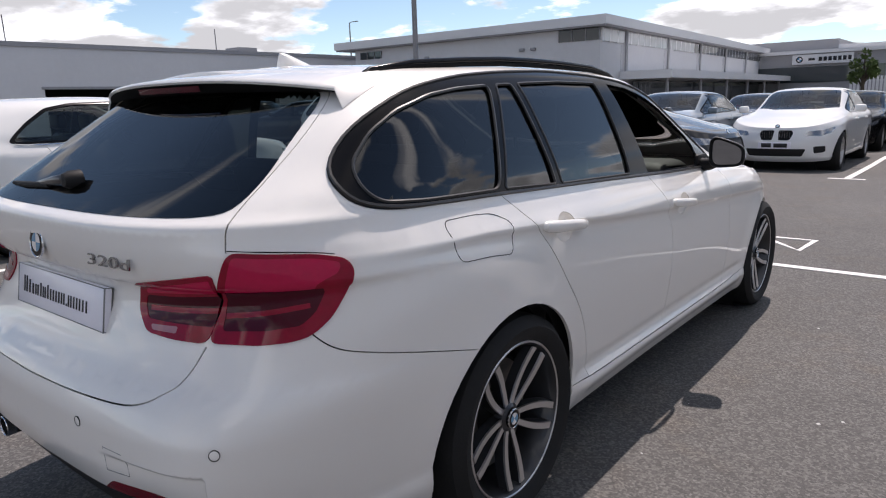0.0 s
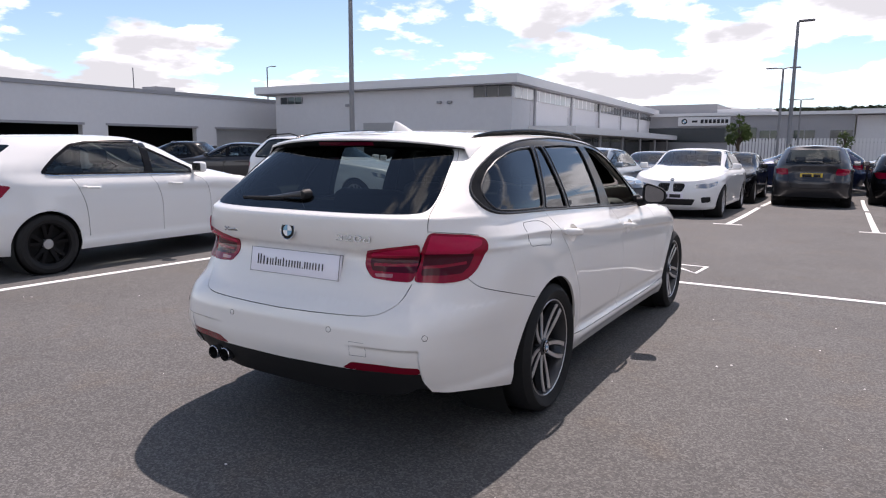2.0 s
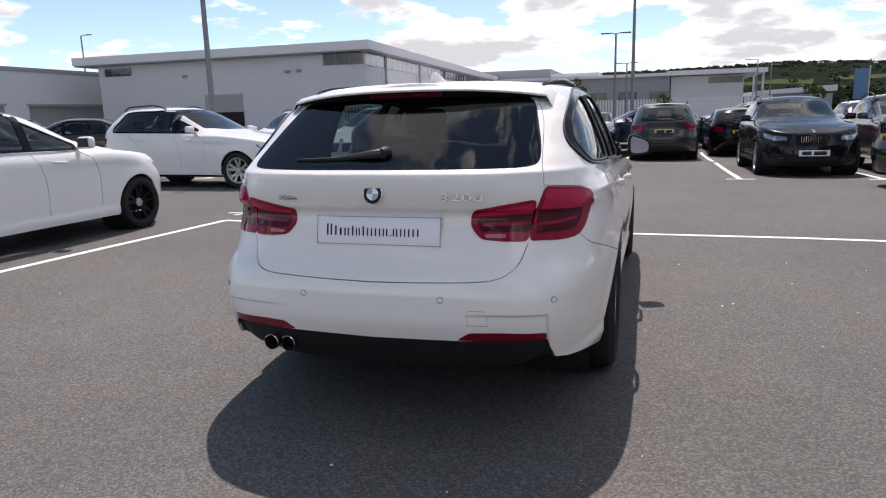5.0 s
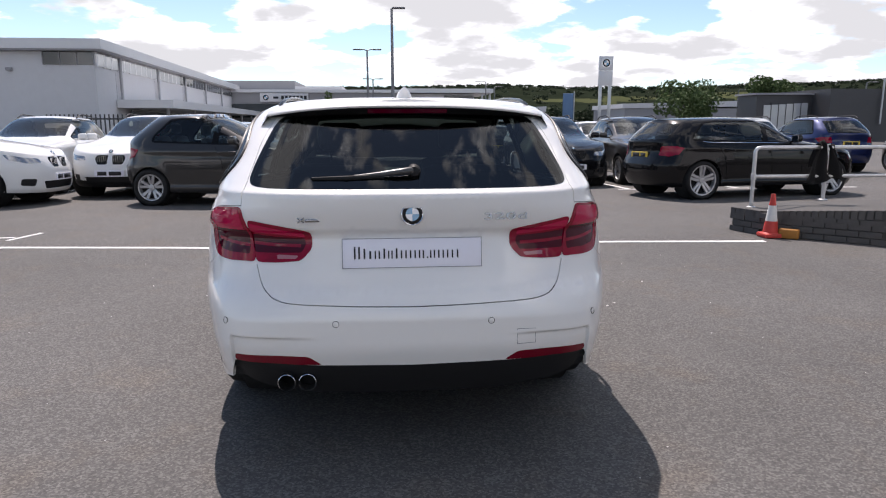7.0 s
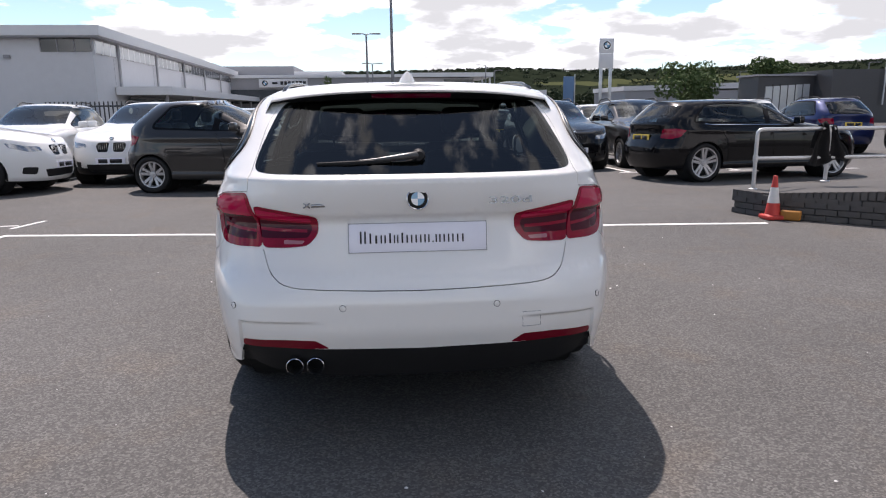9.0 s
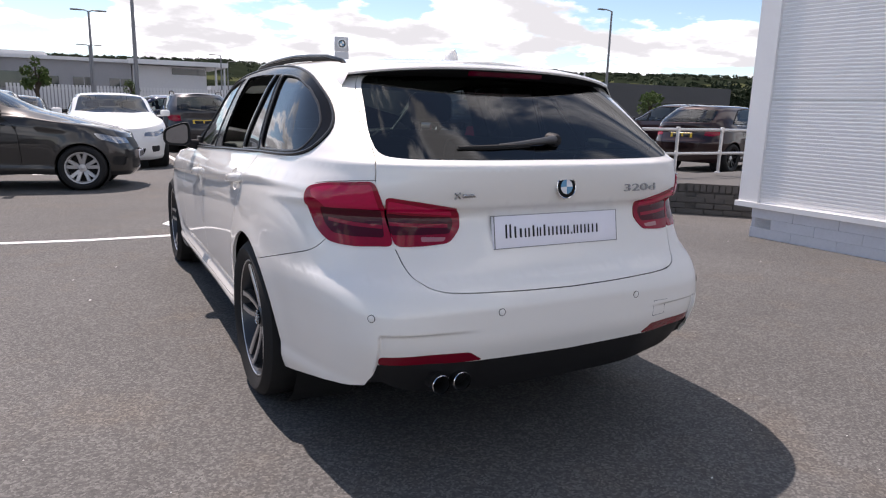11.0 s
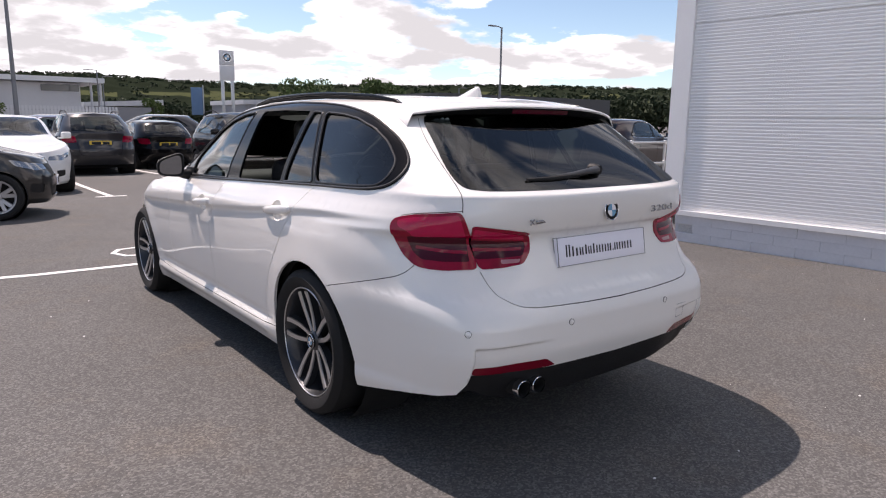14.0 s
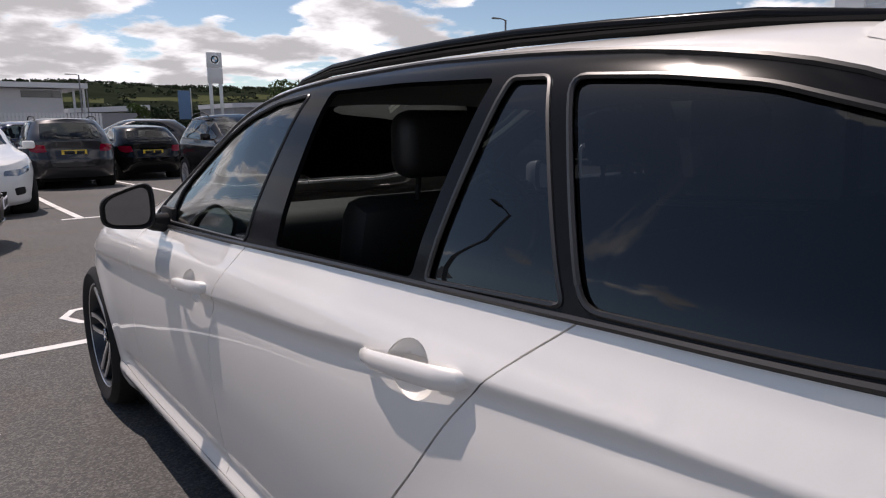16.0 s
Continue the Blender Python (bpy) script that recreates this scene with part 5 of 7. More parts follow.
    # tow-eye cover: a square joint in the bumper
    bm = bmesh.new()
    for xa, za, xb, zb in ((0.385, 0.528, 0.456, 0.527), (0.456, 0.527, 0.458, 0.468), (0.458, 0.468, 0.386, 0.469), (0.386, 0.469, 0.385, 0.528)):
        add_tube(bm, [at(xa, za) + Vector((0, 0.0005, 0)), at((xa + xb) / 2, (za + zb) / 2) + Vector((0, 0.0005, 0)), at(xb, zb) + Vector((0, 0.0005, 0))], 0.0012, 6)
    part("tow_cover_joint", bm, M["plate_edge"], car, sharp=0)
    # rear wiper
    g = at(0.0, 1.10)
    bm = bmesh.new()
    add_tube(bm, [g + Vector((0.02, -0.012, 0.012)), g + Vector((0.0, -0.035, 0.010)), g + Vector((-0.05, -0.040, 0.004)), g + Vector((-0.14, -0.034, -0.008)), g + Vector((-0.21, -0.022, -0.014))], [0.016, 0.018, 0.014, 0.010, 0.006], 12)
    for v in bm.verts:
        v.co.z = g.z + (v.co.z - g.z) * 0.85
    wp = part("wiper_arm", bm, M["wiper_satin"], car)
    bm = bmesh.new()
    add_tube(bm, [at(-0.10, 1.088) + Vector((0, -0.016, 0)), at(-0.25, 1.082) + Vector((0, -0.014, 0)), at(-0.37, 1.080) + Vector((0, -0.012, 0))], [0.008, 0.009, 0.006], 8)
    part("wiper_blade", bm, M["rubber"], wp)
    bm = lathe([(0, 0.026), (-0.03, 0.024), (-0.045, 0.017), (-0.048, 0.0001)], 20, "Y", g + Vector((0.012, 0.0, 0.006)))
    part("wiper_pivot", bm, M["black_plastic"], wp)
    # cabin
    part("cabin_floor", box((1.45, 2.45, 0.06), (0, 1.98, 0.30), 0.02), M["trim_dark"], car)
    part("boot_floor", box((1.30, 0.75, 0.04), (0, 0.62, 0.62), 0.01), M["trim_dark"], car)
    part("dashboard", box((1.36, 0.42, 0.30), (0, 2.90, 0.82), 0.09, segments=4), M["trim_dark"], car)
    seat_row(car, (-0.37, 0.37), 2.06, 0.43)
    seat_row(car, (-0.33, 0.33), 1.25, 0.42, headrest=False)
    bm = bmesh.new()
    ring = [Vector((0.37 + 0.18 * math.cos(a), 2.45 + 0.065 * math.sin(a), 0.90 + 0.17 * math.sin(a))) for a in np.linspace(0, 2 * math.pi, 29)]
    add_tube(bm, ring, 0.014, 8, caps=False)
    sw = part("steering_wheel", bm, M["trim_dark"], car)
    part("wheel_boss", box((0.17, 0.05, 0.12), (0.37, 2.47, 0.89), 0.02), M["trim_dark"], sw)
    part("rear_view_mirror", box((0.22, 0.03, 0.06), (0, 2.36, 1.27), 0.012), M["trim_dark"], car)
    part("parcel_shelf", box((1.25, 0.55, 0.02), (0, 0.68, 0.96), 0.006), M["trim_dark"], car)


def estate_running_gear(car, style, tyre_w=0.235):
    for y, w in ((1.04, 0.25), (3.85, 0.225)):
        for s in (1, -1):
            x = s * (0.889 - w / 2)
            wheel = alloy_wheel(car, x, y, 0.3275, 0.3275, w, 0.243, style, "two-tone double-spoke alloy wheel with low tyre")
            wheel.rotation_euler = (radians(36 if s > 0 else -13), 0, 0)
            cy, cz, cr = (1.015, 0.335, 0.364) if y < 2 else (y, 0.3275, 0.352)
            bm = lathe([(s * 0.035, cr - 0.002), (s * -0.22, cr + 0.008), (s * -0.24, 0.30), (s * -0.24, 0.0001)], 40)
            bmesh.ops.translate(bm, verts=bm.verts, vec=(s * 0.745, cy, cz))
            part("arch_liner", bm, M["liner"], car)
    part("underbody", box((1.30, 3.7, 0.06), (0, 2.40, 0.255), 0.02), M["liner"], car)
    part("floor_pan", box((1.66, 2.0, 0.05), (0, 2.45, 0.24), 0.02), M["liner"], car)


estate_running_gear(hero, WHEEL_DARK)
estate_details(hero, hero_skin, PAINT_WHITE)
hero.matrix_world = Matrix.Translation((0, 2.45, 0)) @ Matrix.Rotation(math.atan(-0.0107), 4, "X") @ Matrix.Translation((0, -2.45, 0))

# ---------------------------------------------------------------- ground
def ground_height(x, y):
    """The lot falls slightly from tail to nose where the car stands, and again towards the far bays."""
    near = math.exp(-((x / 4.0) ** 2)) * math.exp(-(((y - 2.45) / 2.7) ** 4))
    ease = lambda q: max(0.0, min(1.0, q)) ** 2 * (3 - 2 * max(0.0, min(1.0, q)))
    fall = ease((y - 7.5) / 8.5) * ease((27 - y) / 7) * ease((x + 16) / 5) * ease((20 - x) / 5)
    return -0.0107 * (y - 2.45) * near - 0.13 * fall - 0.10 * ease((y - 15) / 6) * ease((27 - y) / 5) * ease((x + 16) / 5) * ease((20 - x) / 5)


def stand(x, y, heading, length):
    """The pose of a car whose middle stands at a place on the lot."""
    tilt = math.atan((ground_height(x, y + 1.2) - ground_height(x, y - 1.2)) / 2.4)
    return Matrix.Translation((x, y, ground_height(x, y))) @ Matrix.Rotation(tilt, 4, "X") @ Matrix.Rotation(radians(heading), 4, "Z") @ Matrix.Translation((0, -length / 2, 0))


def build_ground():
    def ticks(lo, hi, fine_lo, fine_hi, fine):
        t = [fine_lo + k * fine for k in range(int((fine_hi - fine_lo) / fine) + 1)]
        a, step = fine_lo, fine
        while a > lo:
            step *= 1.5
            a -= step
            t.insert(0, max(a, lo))
        a, step = fine_hi, fine
        while a < hi:
            step *= 1.5
            a += step
            t.append(min(a, hi))
        return t
    xs, ys = ticks(-900, 900, -17, 21, 0.4), ticks(-900, 900, -5, 28, 0.35)
    bm = bmesh.new()
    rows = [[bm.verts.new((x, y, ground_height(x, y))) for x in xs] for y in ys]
    for a, b in zip(rows, rows[1:]):
        for k in range(len(xs) - 1):
            bm.faces.new((a[k], a[k + 1], b[k + 1], b[k]))
    ob = mesh_object("ground", bm, M["asphalt"])
    return tagged(ob, "dark grey asphalt car park surface", "ground", kind="structure")


build_ground()

# ---------------------------------------------------------------- other cars
def kind_shape(length, width, height, wheelbase, rear, wheel, belt, boot=False, upright=1.0, sill=0.22, cab=0.52, arched=False):
    k = width / 1.784
    front = length - wheelbase - rear
    cowl = rear + wheelbase - cab
    crest = cowl - 0.95 * (height - belt) / 0.46
    half = [(a, b * k) for a, b in ESTATE["half_width"]]
    gh = height - belt
    if boot:
        tail = [(0.2, 0.14), (0.35, 0.06), (0.5, 0.01), (0.62, 0.0), (0.72, 0.03), (0.85, 0.07), (0.97, 0.05), (1.0, 0.06), (1.3, 0.10), (2.0, 0.14), (2.6, 0.16)]
        roof = [(0.0, belt + 0.03), (0.12, belt + 0.085), (0.62, belt + 0.105), (0.85, belt + 0.15), (1.35, belt + gh * 0.78), (1.75, belt + gh * 0.965), (2.2, height)]
    else:
        s = gh / 0.46 / upright
        tail = [(0.2, 0.14), (0.35, 0.05), (0.5, 0.01), (0.62, 0.01), (0.70, 0.05), (0.85, 0.10), (0.97, 0.09), (1.0, 0.085), (1.25, 0.085 + 0.06 * s), (1.5, 0.085 + 0.18 * s),
                (1.75, 0.085 + 0.31 * s), (1.85, 0.085 + 0.36 * s), (2.0, 0.085 + 0.385 * s), (2.6, 0.09 + 0.39 * s)]
        roof = [(0.0, belt + gh * 0.87), (0.5, belt + gh * 0.93), (1.0, belt + gh * 0.98), (1.6, height)]
    roof += [(crest - 0.05, height - 0.012), (crest + 0.2, height - 0.06), (cowl - 0.05, belt + 0.10), (cowl + 0.18, belt + 0.045), (length - 0.55, belt - 0.07), (length, belt - 0.22)]
    nose = [(0.2, length - 0.12), (0.35, length - 0.02), (0.5, length), (0.7, length - 0.01), (0.85, length - 0.05), (1.0, length - 0.12), (1.4, length - 0.2), (2.0, length - 0.24), (2.6, length - 0.26)]
    return dict(
        belt_height=belt, sill=sill, arch=wheel + 0.025, wheels=[(rear, wheel, wheel), (rear + wheelbase, wheel, wheel)], half_width=half, rise=ESTATE["rise"],
        tail=tail, nose=nose, belt=[(0.0, belt + 0.03), (1.2, belt + 0.015), (2.4, belt), (cowl, belt - 0.015), (length - 0.5, belt - 0.11), (length, belt - 0.24)],
        roof=roof, plan=[(0.0, 0.985), (1.0, 1.0), (2.2, 0.99), (cowl + 0.4, 0.995), (length, 0.97)], tail_power=3.0, tail_depth=0.85, nose_power=2.7, nose_depth=1.0,
        screen_bow=0.36, crease=[(0.3, belt - 0.08), (2.0, belt - 0.12), (length, belt - 0.2)], crease_depth=0.012,
        arched=arched, dims=(length, width, height, wheelbase, rear, wheel, belt, boot, cowl, crest))


def kind_features(sp, kidney, two_door=False):
    L, W, H, wb, rear, r, belt, boot, cowl, crest = sp["dims"]
    gh = H - belt
    top = belt + gh * 0.80
    b0 = belt + 0.045
    pil = rear + wb * 0.5 - 0.10
    end = 1.05 if boot else (0.62 if not two_door else 0.70)
    lean = 0.42 if boot else 0.26
    f0, f1 = cowl - 0.42, crest + 0.02
    hw = W / 2
    f = [
        dict(name="surround", chart="side", round=0.04, pts=[(end - 0.03, b0 + 0.03), (end - 0.01, b0 + 0.11), (end + lean - 0.01, top + 0.004), (end + lean + 0.2, top + 0.026), (pil, top + 0.034), (f1 - 0.15, top + 0.012),
                                                             (f0 + 0.05, b0 + 0.03), (f0 + 0.02, b0 - 0.035), (pil, b0 - 0.025), (end + 0.02, b0 + 0.006)]),
        dict(name="rear_pane", chart="side", round=0.03, pts=[(pil - 0.05, b0), (end, b0 + 0.04), (end + 0.02, b0 + 0.10), (end + lean, top - 0.03), (end + lean + 0.2, top), (pil - 0.02, top + 0.01)]),
        dict(name="front_pane", chart="side", round=0.03, pts=[(pil + 0.05, b0 - 0.005), (pil + 0.08, top + 0.01), (f1 - 0.16, top - 0.012), (f0, b0 + 0.03), (f0 - 0.02, b0 - 0.012)]),
        dict(name="arch_rear", chart="side", round=0, drop=True, pts=arch_line(rear, r, r + 0.03, sp["sill"])),
        dict(name="arch_front", chart="side", round=0, drop=True, pts=arch_line(rear + wb, r, r + 0.03, sp["sill"])),
        dict(name="gap_mid", chart="side", width=0.008, pts=[(pil, belt + 0.0), (pil + 0.12, belt - 0.2), (pil + 0.14, 0.34)]),
        dict(name="gap_front", chart="side", width=0.008, pts=[(f0 + 0.02, belt - 0.01), (f0 + 0.22, belt - 0.12), (f0 + 0.24, 0.36)]),
        dict(name="windscreen", chart="near", round=0.03, pts=[(-0.05, crest + 0.18, H - 0.06), (0.35, crest + 0.12, H - 0.06), (hw * 0.62, crest + 0.02, H - 0.09), (hw * 0.75, cowl - 0.30, belt + 0.11),
                                                          (0.35, cowl - 0.03, belt + 0.09), (-0.05, cowl + 0.02, belt + 0.085)]),
        dict(name="headlamp", chart="near", round=0.03, pts=[(hw * 0.90, L - 0.50, belt - 0.20), (hw * 0.78, L - 0.24, belt - 0.23), (hw * 0.52, L - 0.10, belt - 0.25), (hw * 0.50, L - 0.07, belt - 0.33), (hw * 0.74, L - 0.19, belt - 0.34), (hw * 0.90, L - 0.42, belt - 0.28)]),
        dict(name="lower_grille", chart="nose", round=0.03, pts=[(-0.05, 0.40), (hw * 0.52, 0.40), (hw * 0.46, 0.27), (-0.05, 0.27)]),
        dict(name="fog", chart="nose", round=0.03, pts=[(hw * 0.62, 0.44), (hw * 0.80, 0.45), (hw * 0.80, 0.34), (hw * 0.64, 0.32)]),
        dict(name="tail_lamp", chart="near", round=0.03, pts=[(hw * 0.60, 0.16, belt - 0.04), (hw * 0.85, 0.30, belt - 0.03), (hw * 0.93, 0.44, belt - 0.06), (hw * 0.90, 0.34, belt - 0.17), (hw * 0.76, 0.22, belt - 0.21), (hw * 0.56, 0.15, belt - 0.20)]),
    ]
    if sp["arched"]:
        f[0]["pts"] = [(end + 0.11, b0 + 0.012), (end + 0.16, b0 + 0.075), (end + 0.30, b0 + 0.19), (end + 0.50, top - 0.020), (end + 0.75, top + 0.024), (pil, top + 0.034), (f1 - 0.15, top + 0.012), (f0 + 0.05, b0 + 0.03), (f0 + 0.02, b0 - 0.035), (pil, b0 - 0.020), (end + 0.2, b0 - 0.004)]
        f[1]["pts"] = [(pil - 0.05, b0), (end + 0.16, b0 + 0.018), (end + 0.20, b0 + 0.075), (end + 0.33, b0 + 0.175), (end + 0.52, top - 0.042), (end + 0.76, top), (pil - 0.02, top + 0.012)]
    if not two_door:
        f.append(dict(name="gap_back", chart="side", width=0.008, pts=[(end + 0.42, belt + 0.01), (rear + r + 0.10, belt - 0.25), (rear + r + 0.13, 0.36)]))
    if boot:
        f.append(dict(name="rear_glass", chart="near", round=0.03, pts=[(-0.05, 0.86, belt + 0.15), (hw * 0.60, 0.92, belt + 0.14), (hw * 0.60, 1.3, belt + gh * 0.70), (hw * 0.5, 1.55, belt + gh * 0.88), (-0.05, 1.60, belt + gh * 0.90)]))
    else:
        f.append(dict(name="rear_glass", chart="tail", round=0.03, pts=[(-0.05, b0 + 0.03), (hw * 0.66, b0 + 0.04), (hw * 0.66, b0 + 0.12), (hw * 0.60, top - 0.03), (-0.05, top - 0.01)]))
    f.append(dict(name="tail_gap", chart="tail", width=0.008, pts=[(hw * 0.56, belt - 0.21), (hw * 0.52, 0.58), (hw * 0.44, 0.53), (-0.05, 0.52)]))
    if kidney:
        f.append(dict(name="grille", chart="nose", round=0.03, pts=[(0.03, belt - 0.25), (0.24, belt - 0.25), (0.27, belt - 0.31), (0.22, belt - 0.42), (0.05, belt - 0.42)]))
    else:
        f.append(dict(name="grille", chart="nose", round=0.03, pts=[(-0.05, belt - 0.27), (0.42, belt - 0.27), (0.36, belt - 0.42), (-0.05, belt - 0.42)]))
    return f


WHEEL_SILVER = dict(face=M["alloy_silver"], deep=M["alloy_dark"], spokes=5, pair=(-1, 1), inner=0.16, outer=0.24, w0=0.036, w1=0.038)
WHEEL_TWIN = dict(face=M["alloy_silver"], deep=M["alloy_dark"], spokes=5, pair=(-1, 1), inner=0.42, outer=0.15, w0=0.034, w1=0.036, rim=0.77)
WHEEL_BLACK = dict(face=M["gloss_black"], deep=M["alloy_dark"], spokes=5, pair=(-1, 1), inner=0.18, outer=0.22, w0=0.030, w1=0.032, lip=False, cap=M["alloy_silver"])


def plain_wheel(parent, x, y, r, width, style):
    """A wheel of a car further off: tyre, rim, one mesh a spoke pair."""
    s = 1 if x > 0 else -1
    w = new("wheel")
    w.parent, w.location = parent, (x, y, r)
    h, rim = width / 2, r * style.get("rim", 0.70)
    part("tyre", lathe([(-h * 0.8, rim), (-h, rim + (r - rim) * 0.4), (-h * 0.93, r - 0.02), (-h * 0.6, r), (h * 0.6, r), (h * 0.93, r - 0.02), (h, rim + (r - rim) * 0.4), (h * 0.8, rim)], 32), M["rubber"], w)
    o = h * 0.8
    part("rim", lathe([(s * (o + 0.004), rim + 0.004), (s * o, rim - 0.014), (s * (o - 0.03), rim - 0.024), (s * -o, rim - 0.03)], 32), style["face"], w)
    part("wheel_back", lathe([(s * (o - 0.07), 0.0001), (s * (o - 0.07), rim - 0.02)], 24), M["liner"], w)
    part("centre_cap", lathe([(s * (o - 0.05), 0.06), (s * (o - 0.025), 0.05), (s * (o - 0.02), 0.0001)], 16), style.get("cap", style["face"]), w)
    for k in range(style["spokes"]):
        bm = bmesh.new()
        for q in style["pair"]:
            a = 2 * math.pi * (k + 0.25) / style["spokes"]
            p, d = a + q * style["inner"], a + q * style["outer"]
            e0, e1 = Vector((s * (o - 0.035), 0.05 * math.cos(p), 0.05 * math.sin(p))), Vector((s * (o - 0.012), (rim - 0.015) * math.cos(d), (rim - 0.015) * math.sin(d)))
            side = Vector((0, -math.sin(a), math.cos(a))) * style["w0"] * 0.62
            dep = Vector((s * -0.022, 0, 0))
            v = [bm.verts.new(c) for c in (e0 - side, e0 + side, e1 + side, e1 - side, e0 - side * 1.2 + dep, e0 + side * 1.2 + dep, e1 + side * 1.2 + dep, e1 - side * 1.2 + dep)]
            for i in ((0, 1, 2, 3), (7, 6, 5, 4), (0, 4, 5, 1), (1, 5, 6, 2), (2, 6, 7, 3), (3, 7, 4, 0)):
                bm.faces.new([v[j] for j in i])
        part("spoke", bm, style["face"], w)
    return w


def parked_body(name, sp, paint, kidney=False, two_door=False, clad=False, style=WHEEL_SILVER, rails=False, brightwork=False):
    """A car with its tail at y = 0, facing +y, built at the world's origin."""
    shape = Shape(sp)
    L, W, H, wb, rear, r, belt, boot, cowl, crest = sp["dims"]
    hw = W / 2
    car = thing(name, "", "car")
    sk = Skin(shape, kind_features(sp, kidney, two_door), grid=0.085, margin=0.02)
    I, c = sk.inside, sk.c3
    gaps = np.zeros(len(sk.tris), bool)
    for k in I:
        if "gap" in k:
            gaps |= I[k]
    cut = np.zeros_like(gaps)
    for k in I:
        if "gap" not in k:
            cut |= I[k]
    skin = ~gaps & ~cut
    lower = skin & (c[:, 2] < 0.34) if clad else np.zeros_like(gaps)
    if clad:
        for wy in (rear, rear + wb):
            lower |= skin & (np.hypot(c[:, 1] - wy, c[:, 2] - r) < r + 0.075) & (c[:, 0] > hw * 0.6)
    v = sk.v[sk.tris].mean(1)
    front, back = c[:, 1] > rear + wb + 0.1, c[:, 1] < rear - 0.15
    shell = skin & ~lower
    groups = [("roof", shell & (v > 1.8)), ("front_end", shell & front & (v <= 1.8)), ("rear_end", shell & back & (v <= 1.8)), ("body_side", shell & ~front & ~back & (v <= 1.8))]
    for n, g in groups:
        if n == "body_side":
            for s in (1, -1):
                sk.mesh(n, g, paint, car, (s,))
        else:
            sk.mesh(n, g, paint, car)
    if clad:
        sk.mesh("lower_cladding", lower, M["black_plastic"], car, label="black plastic lower cladding")
    for k in I:
        if "gap" in k:
            for s in (1, -1):
                sk.mesh("panel_gap", I[k] & ~I["surround"], M["dark_seal"], car, (s,), lift=-0.014, rim=0)
    sk.mesh("windscreen", I["windscreen"], M["glass_far"], car, rim=0)
    sk.mesh("rear_window", I["rear_glass"], M["glass_far"], car, rim=0)
    sk.mesh("lower_grille", I["lower_grille"], M["black_plastic"], car, lift=-0.02, rim=0)
    if not kidney:
        sk.mesh("grille", I["grille"], M["black_plastic"], car, lift=-0.015, rim=0)
    for s in (1, -1):
        sk.mesh("window_surround", I["surround"] & ~I["rear_pane"] & ~I["front_pane"] & ~gaps, M["gloss_black"], car, (s,), lift=0.002)
        sk.mesh("side_window", I["rear_pane"], M["glass_far"], car, (s,), lift=-0.003, rim=0)
        sk.mesh("side_window", I["front_pane"], M["glass_far"], car, (s,), lift=-0.003, rim=0)
        sk.mesh("headlamp", I["headlamp"], M["headlamp"], car, (s,), lift=0.004)
        sk.mesh("tail_lamp", I["tail_lamp"], M["lamp_red"], car, (s,), lift=0.006)
        sk.mesh("fog_lamp_recess", I["fog"], M["black_plastic"], car, (s,), lift=-0.012, rim=0)
        if kidney:
            g = sk.mesh("kidney_grille", I["grille"], M["gloss_black"], car, (s,), lift=-0.01)
            for j in range(5):
                xx = s * (0.065 + j * 0.038)
                y_ = shape.at(*shape.find([(abs(xx), belt - 0.335)], "nose")[0])[1]
                part("grille_bar", box((0.008, 0.02, 0.14), (xx, y_ - 0.004, belt - 0.335), 0.002, segments=1), M["chrome"], g)
        for wy in (rear, rear + wb):
            plain_wheel(car, s * (hw - 0.115), wy, r, 0.22, style)
            bm = lathe([(s * 0.10, r + 0.03), (s * -0.2, r + 0.035), (s * -0.22, 0.0001)], 26)
            bmesh.ops.translate(bm, verts=bm.verts, vec=(s * (hw - 0.16), wy, r))
            part("arch_liner", bm, M["liner"], car)
        bm = bmesh.new()
        add_box(bm, (0.19, 0.10, 0.13), (s * (hw + 0.075), cowl - 0.42, belt + 0.09), 0.04, segments=3)
        add_box(bm, (0.12, 0.05, 0.03), (s * (hw - 0.03), cowl - 0.40, belt + 0.035), 0.01)
        m = part("door_mirror", bm, paint, car)
        part("mirror_glass", box((0.15, 0.004, 0.095), (s * (hw + 0.078), cowl - 0.473, belt + 0.09), 0.001, segments=1), M["mirror"], m)
        for hy in ([rear + wb * 0.60] if two_door else [rear + wb * 0.58, rear + wb * 0.18]):
            x_ = shape.at(*shape.find([(hy, belt - 0.10)], "side")[0])[0]
            part("door_handle", tube([(s * (x_ - 0.005), hy - 0.10, belt - 0.095), (s * (x_ + 0.028), hy - 0.07, belt - 0.098), (s * (x_ + 0.03), hy + 0.06, belt - 0.105), (s * (x_ - 0.005), hy + 0.10, belt - 0.108)], 0.013, 8), paint, car)
        if brightwork:
            line = shape.find([(y_, z_) for y_, z_ in zip(np.linspace(0.78, cowl - 0.44, 24), np.interp(np.linspace(0.78, cowl - 0.44, 24), [0.66, 0.9, rear + wb * 0.5, cowl - 0.42], [belt + 0.060, belt + 0.027, belt + 0.014, belt + 0.004]))], "side")
            q_ = (shape.at(line[:, 0], line[:, 1]) + shape.normal(line[:, 0], line[:, 1]) * 0.004) * np.array([s, 1, 1])
            part("waist_strip", tube([Vector(p_) for p_ in q_], 0.008, 6), M["chrome"], car, "bright waistline strip")
        if rails:
            part("roof_rail", tube([(s * hw * 0.66, 0.75, H - 0.06), (s * hw * 0.66, 0.9, H + 0.01), (s * hw * 0.68, 1.5, H + 0.03), (s * hw * 0.67, crest - 0.3, H + 0.01), (s * hw * 0.66, crest - 0.12, H - 0.05)], 0.014, 8), M["black_plastic"], car)
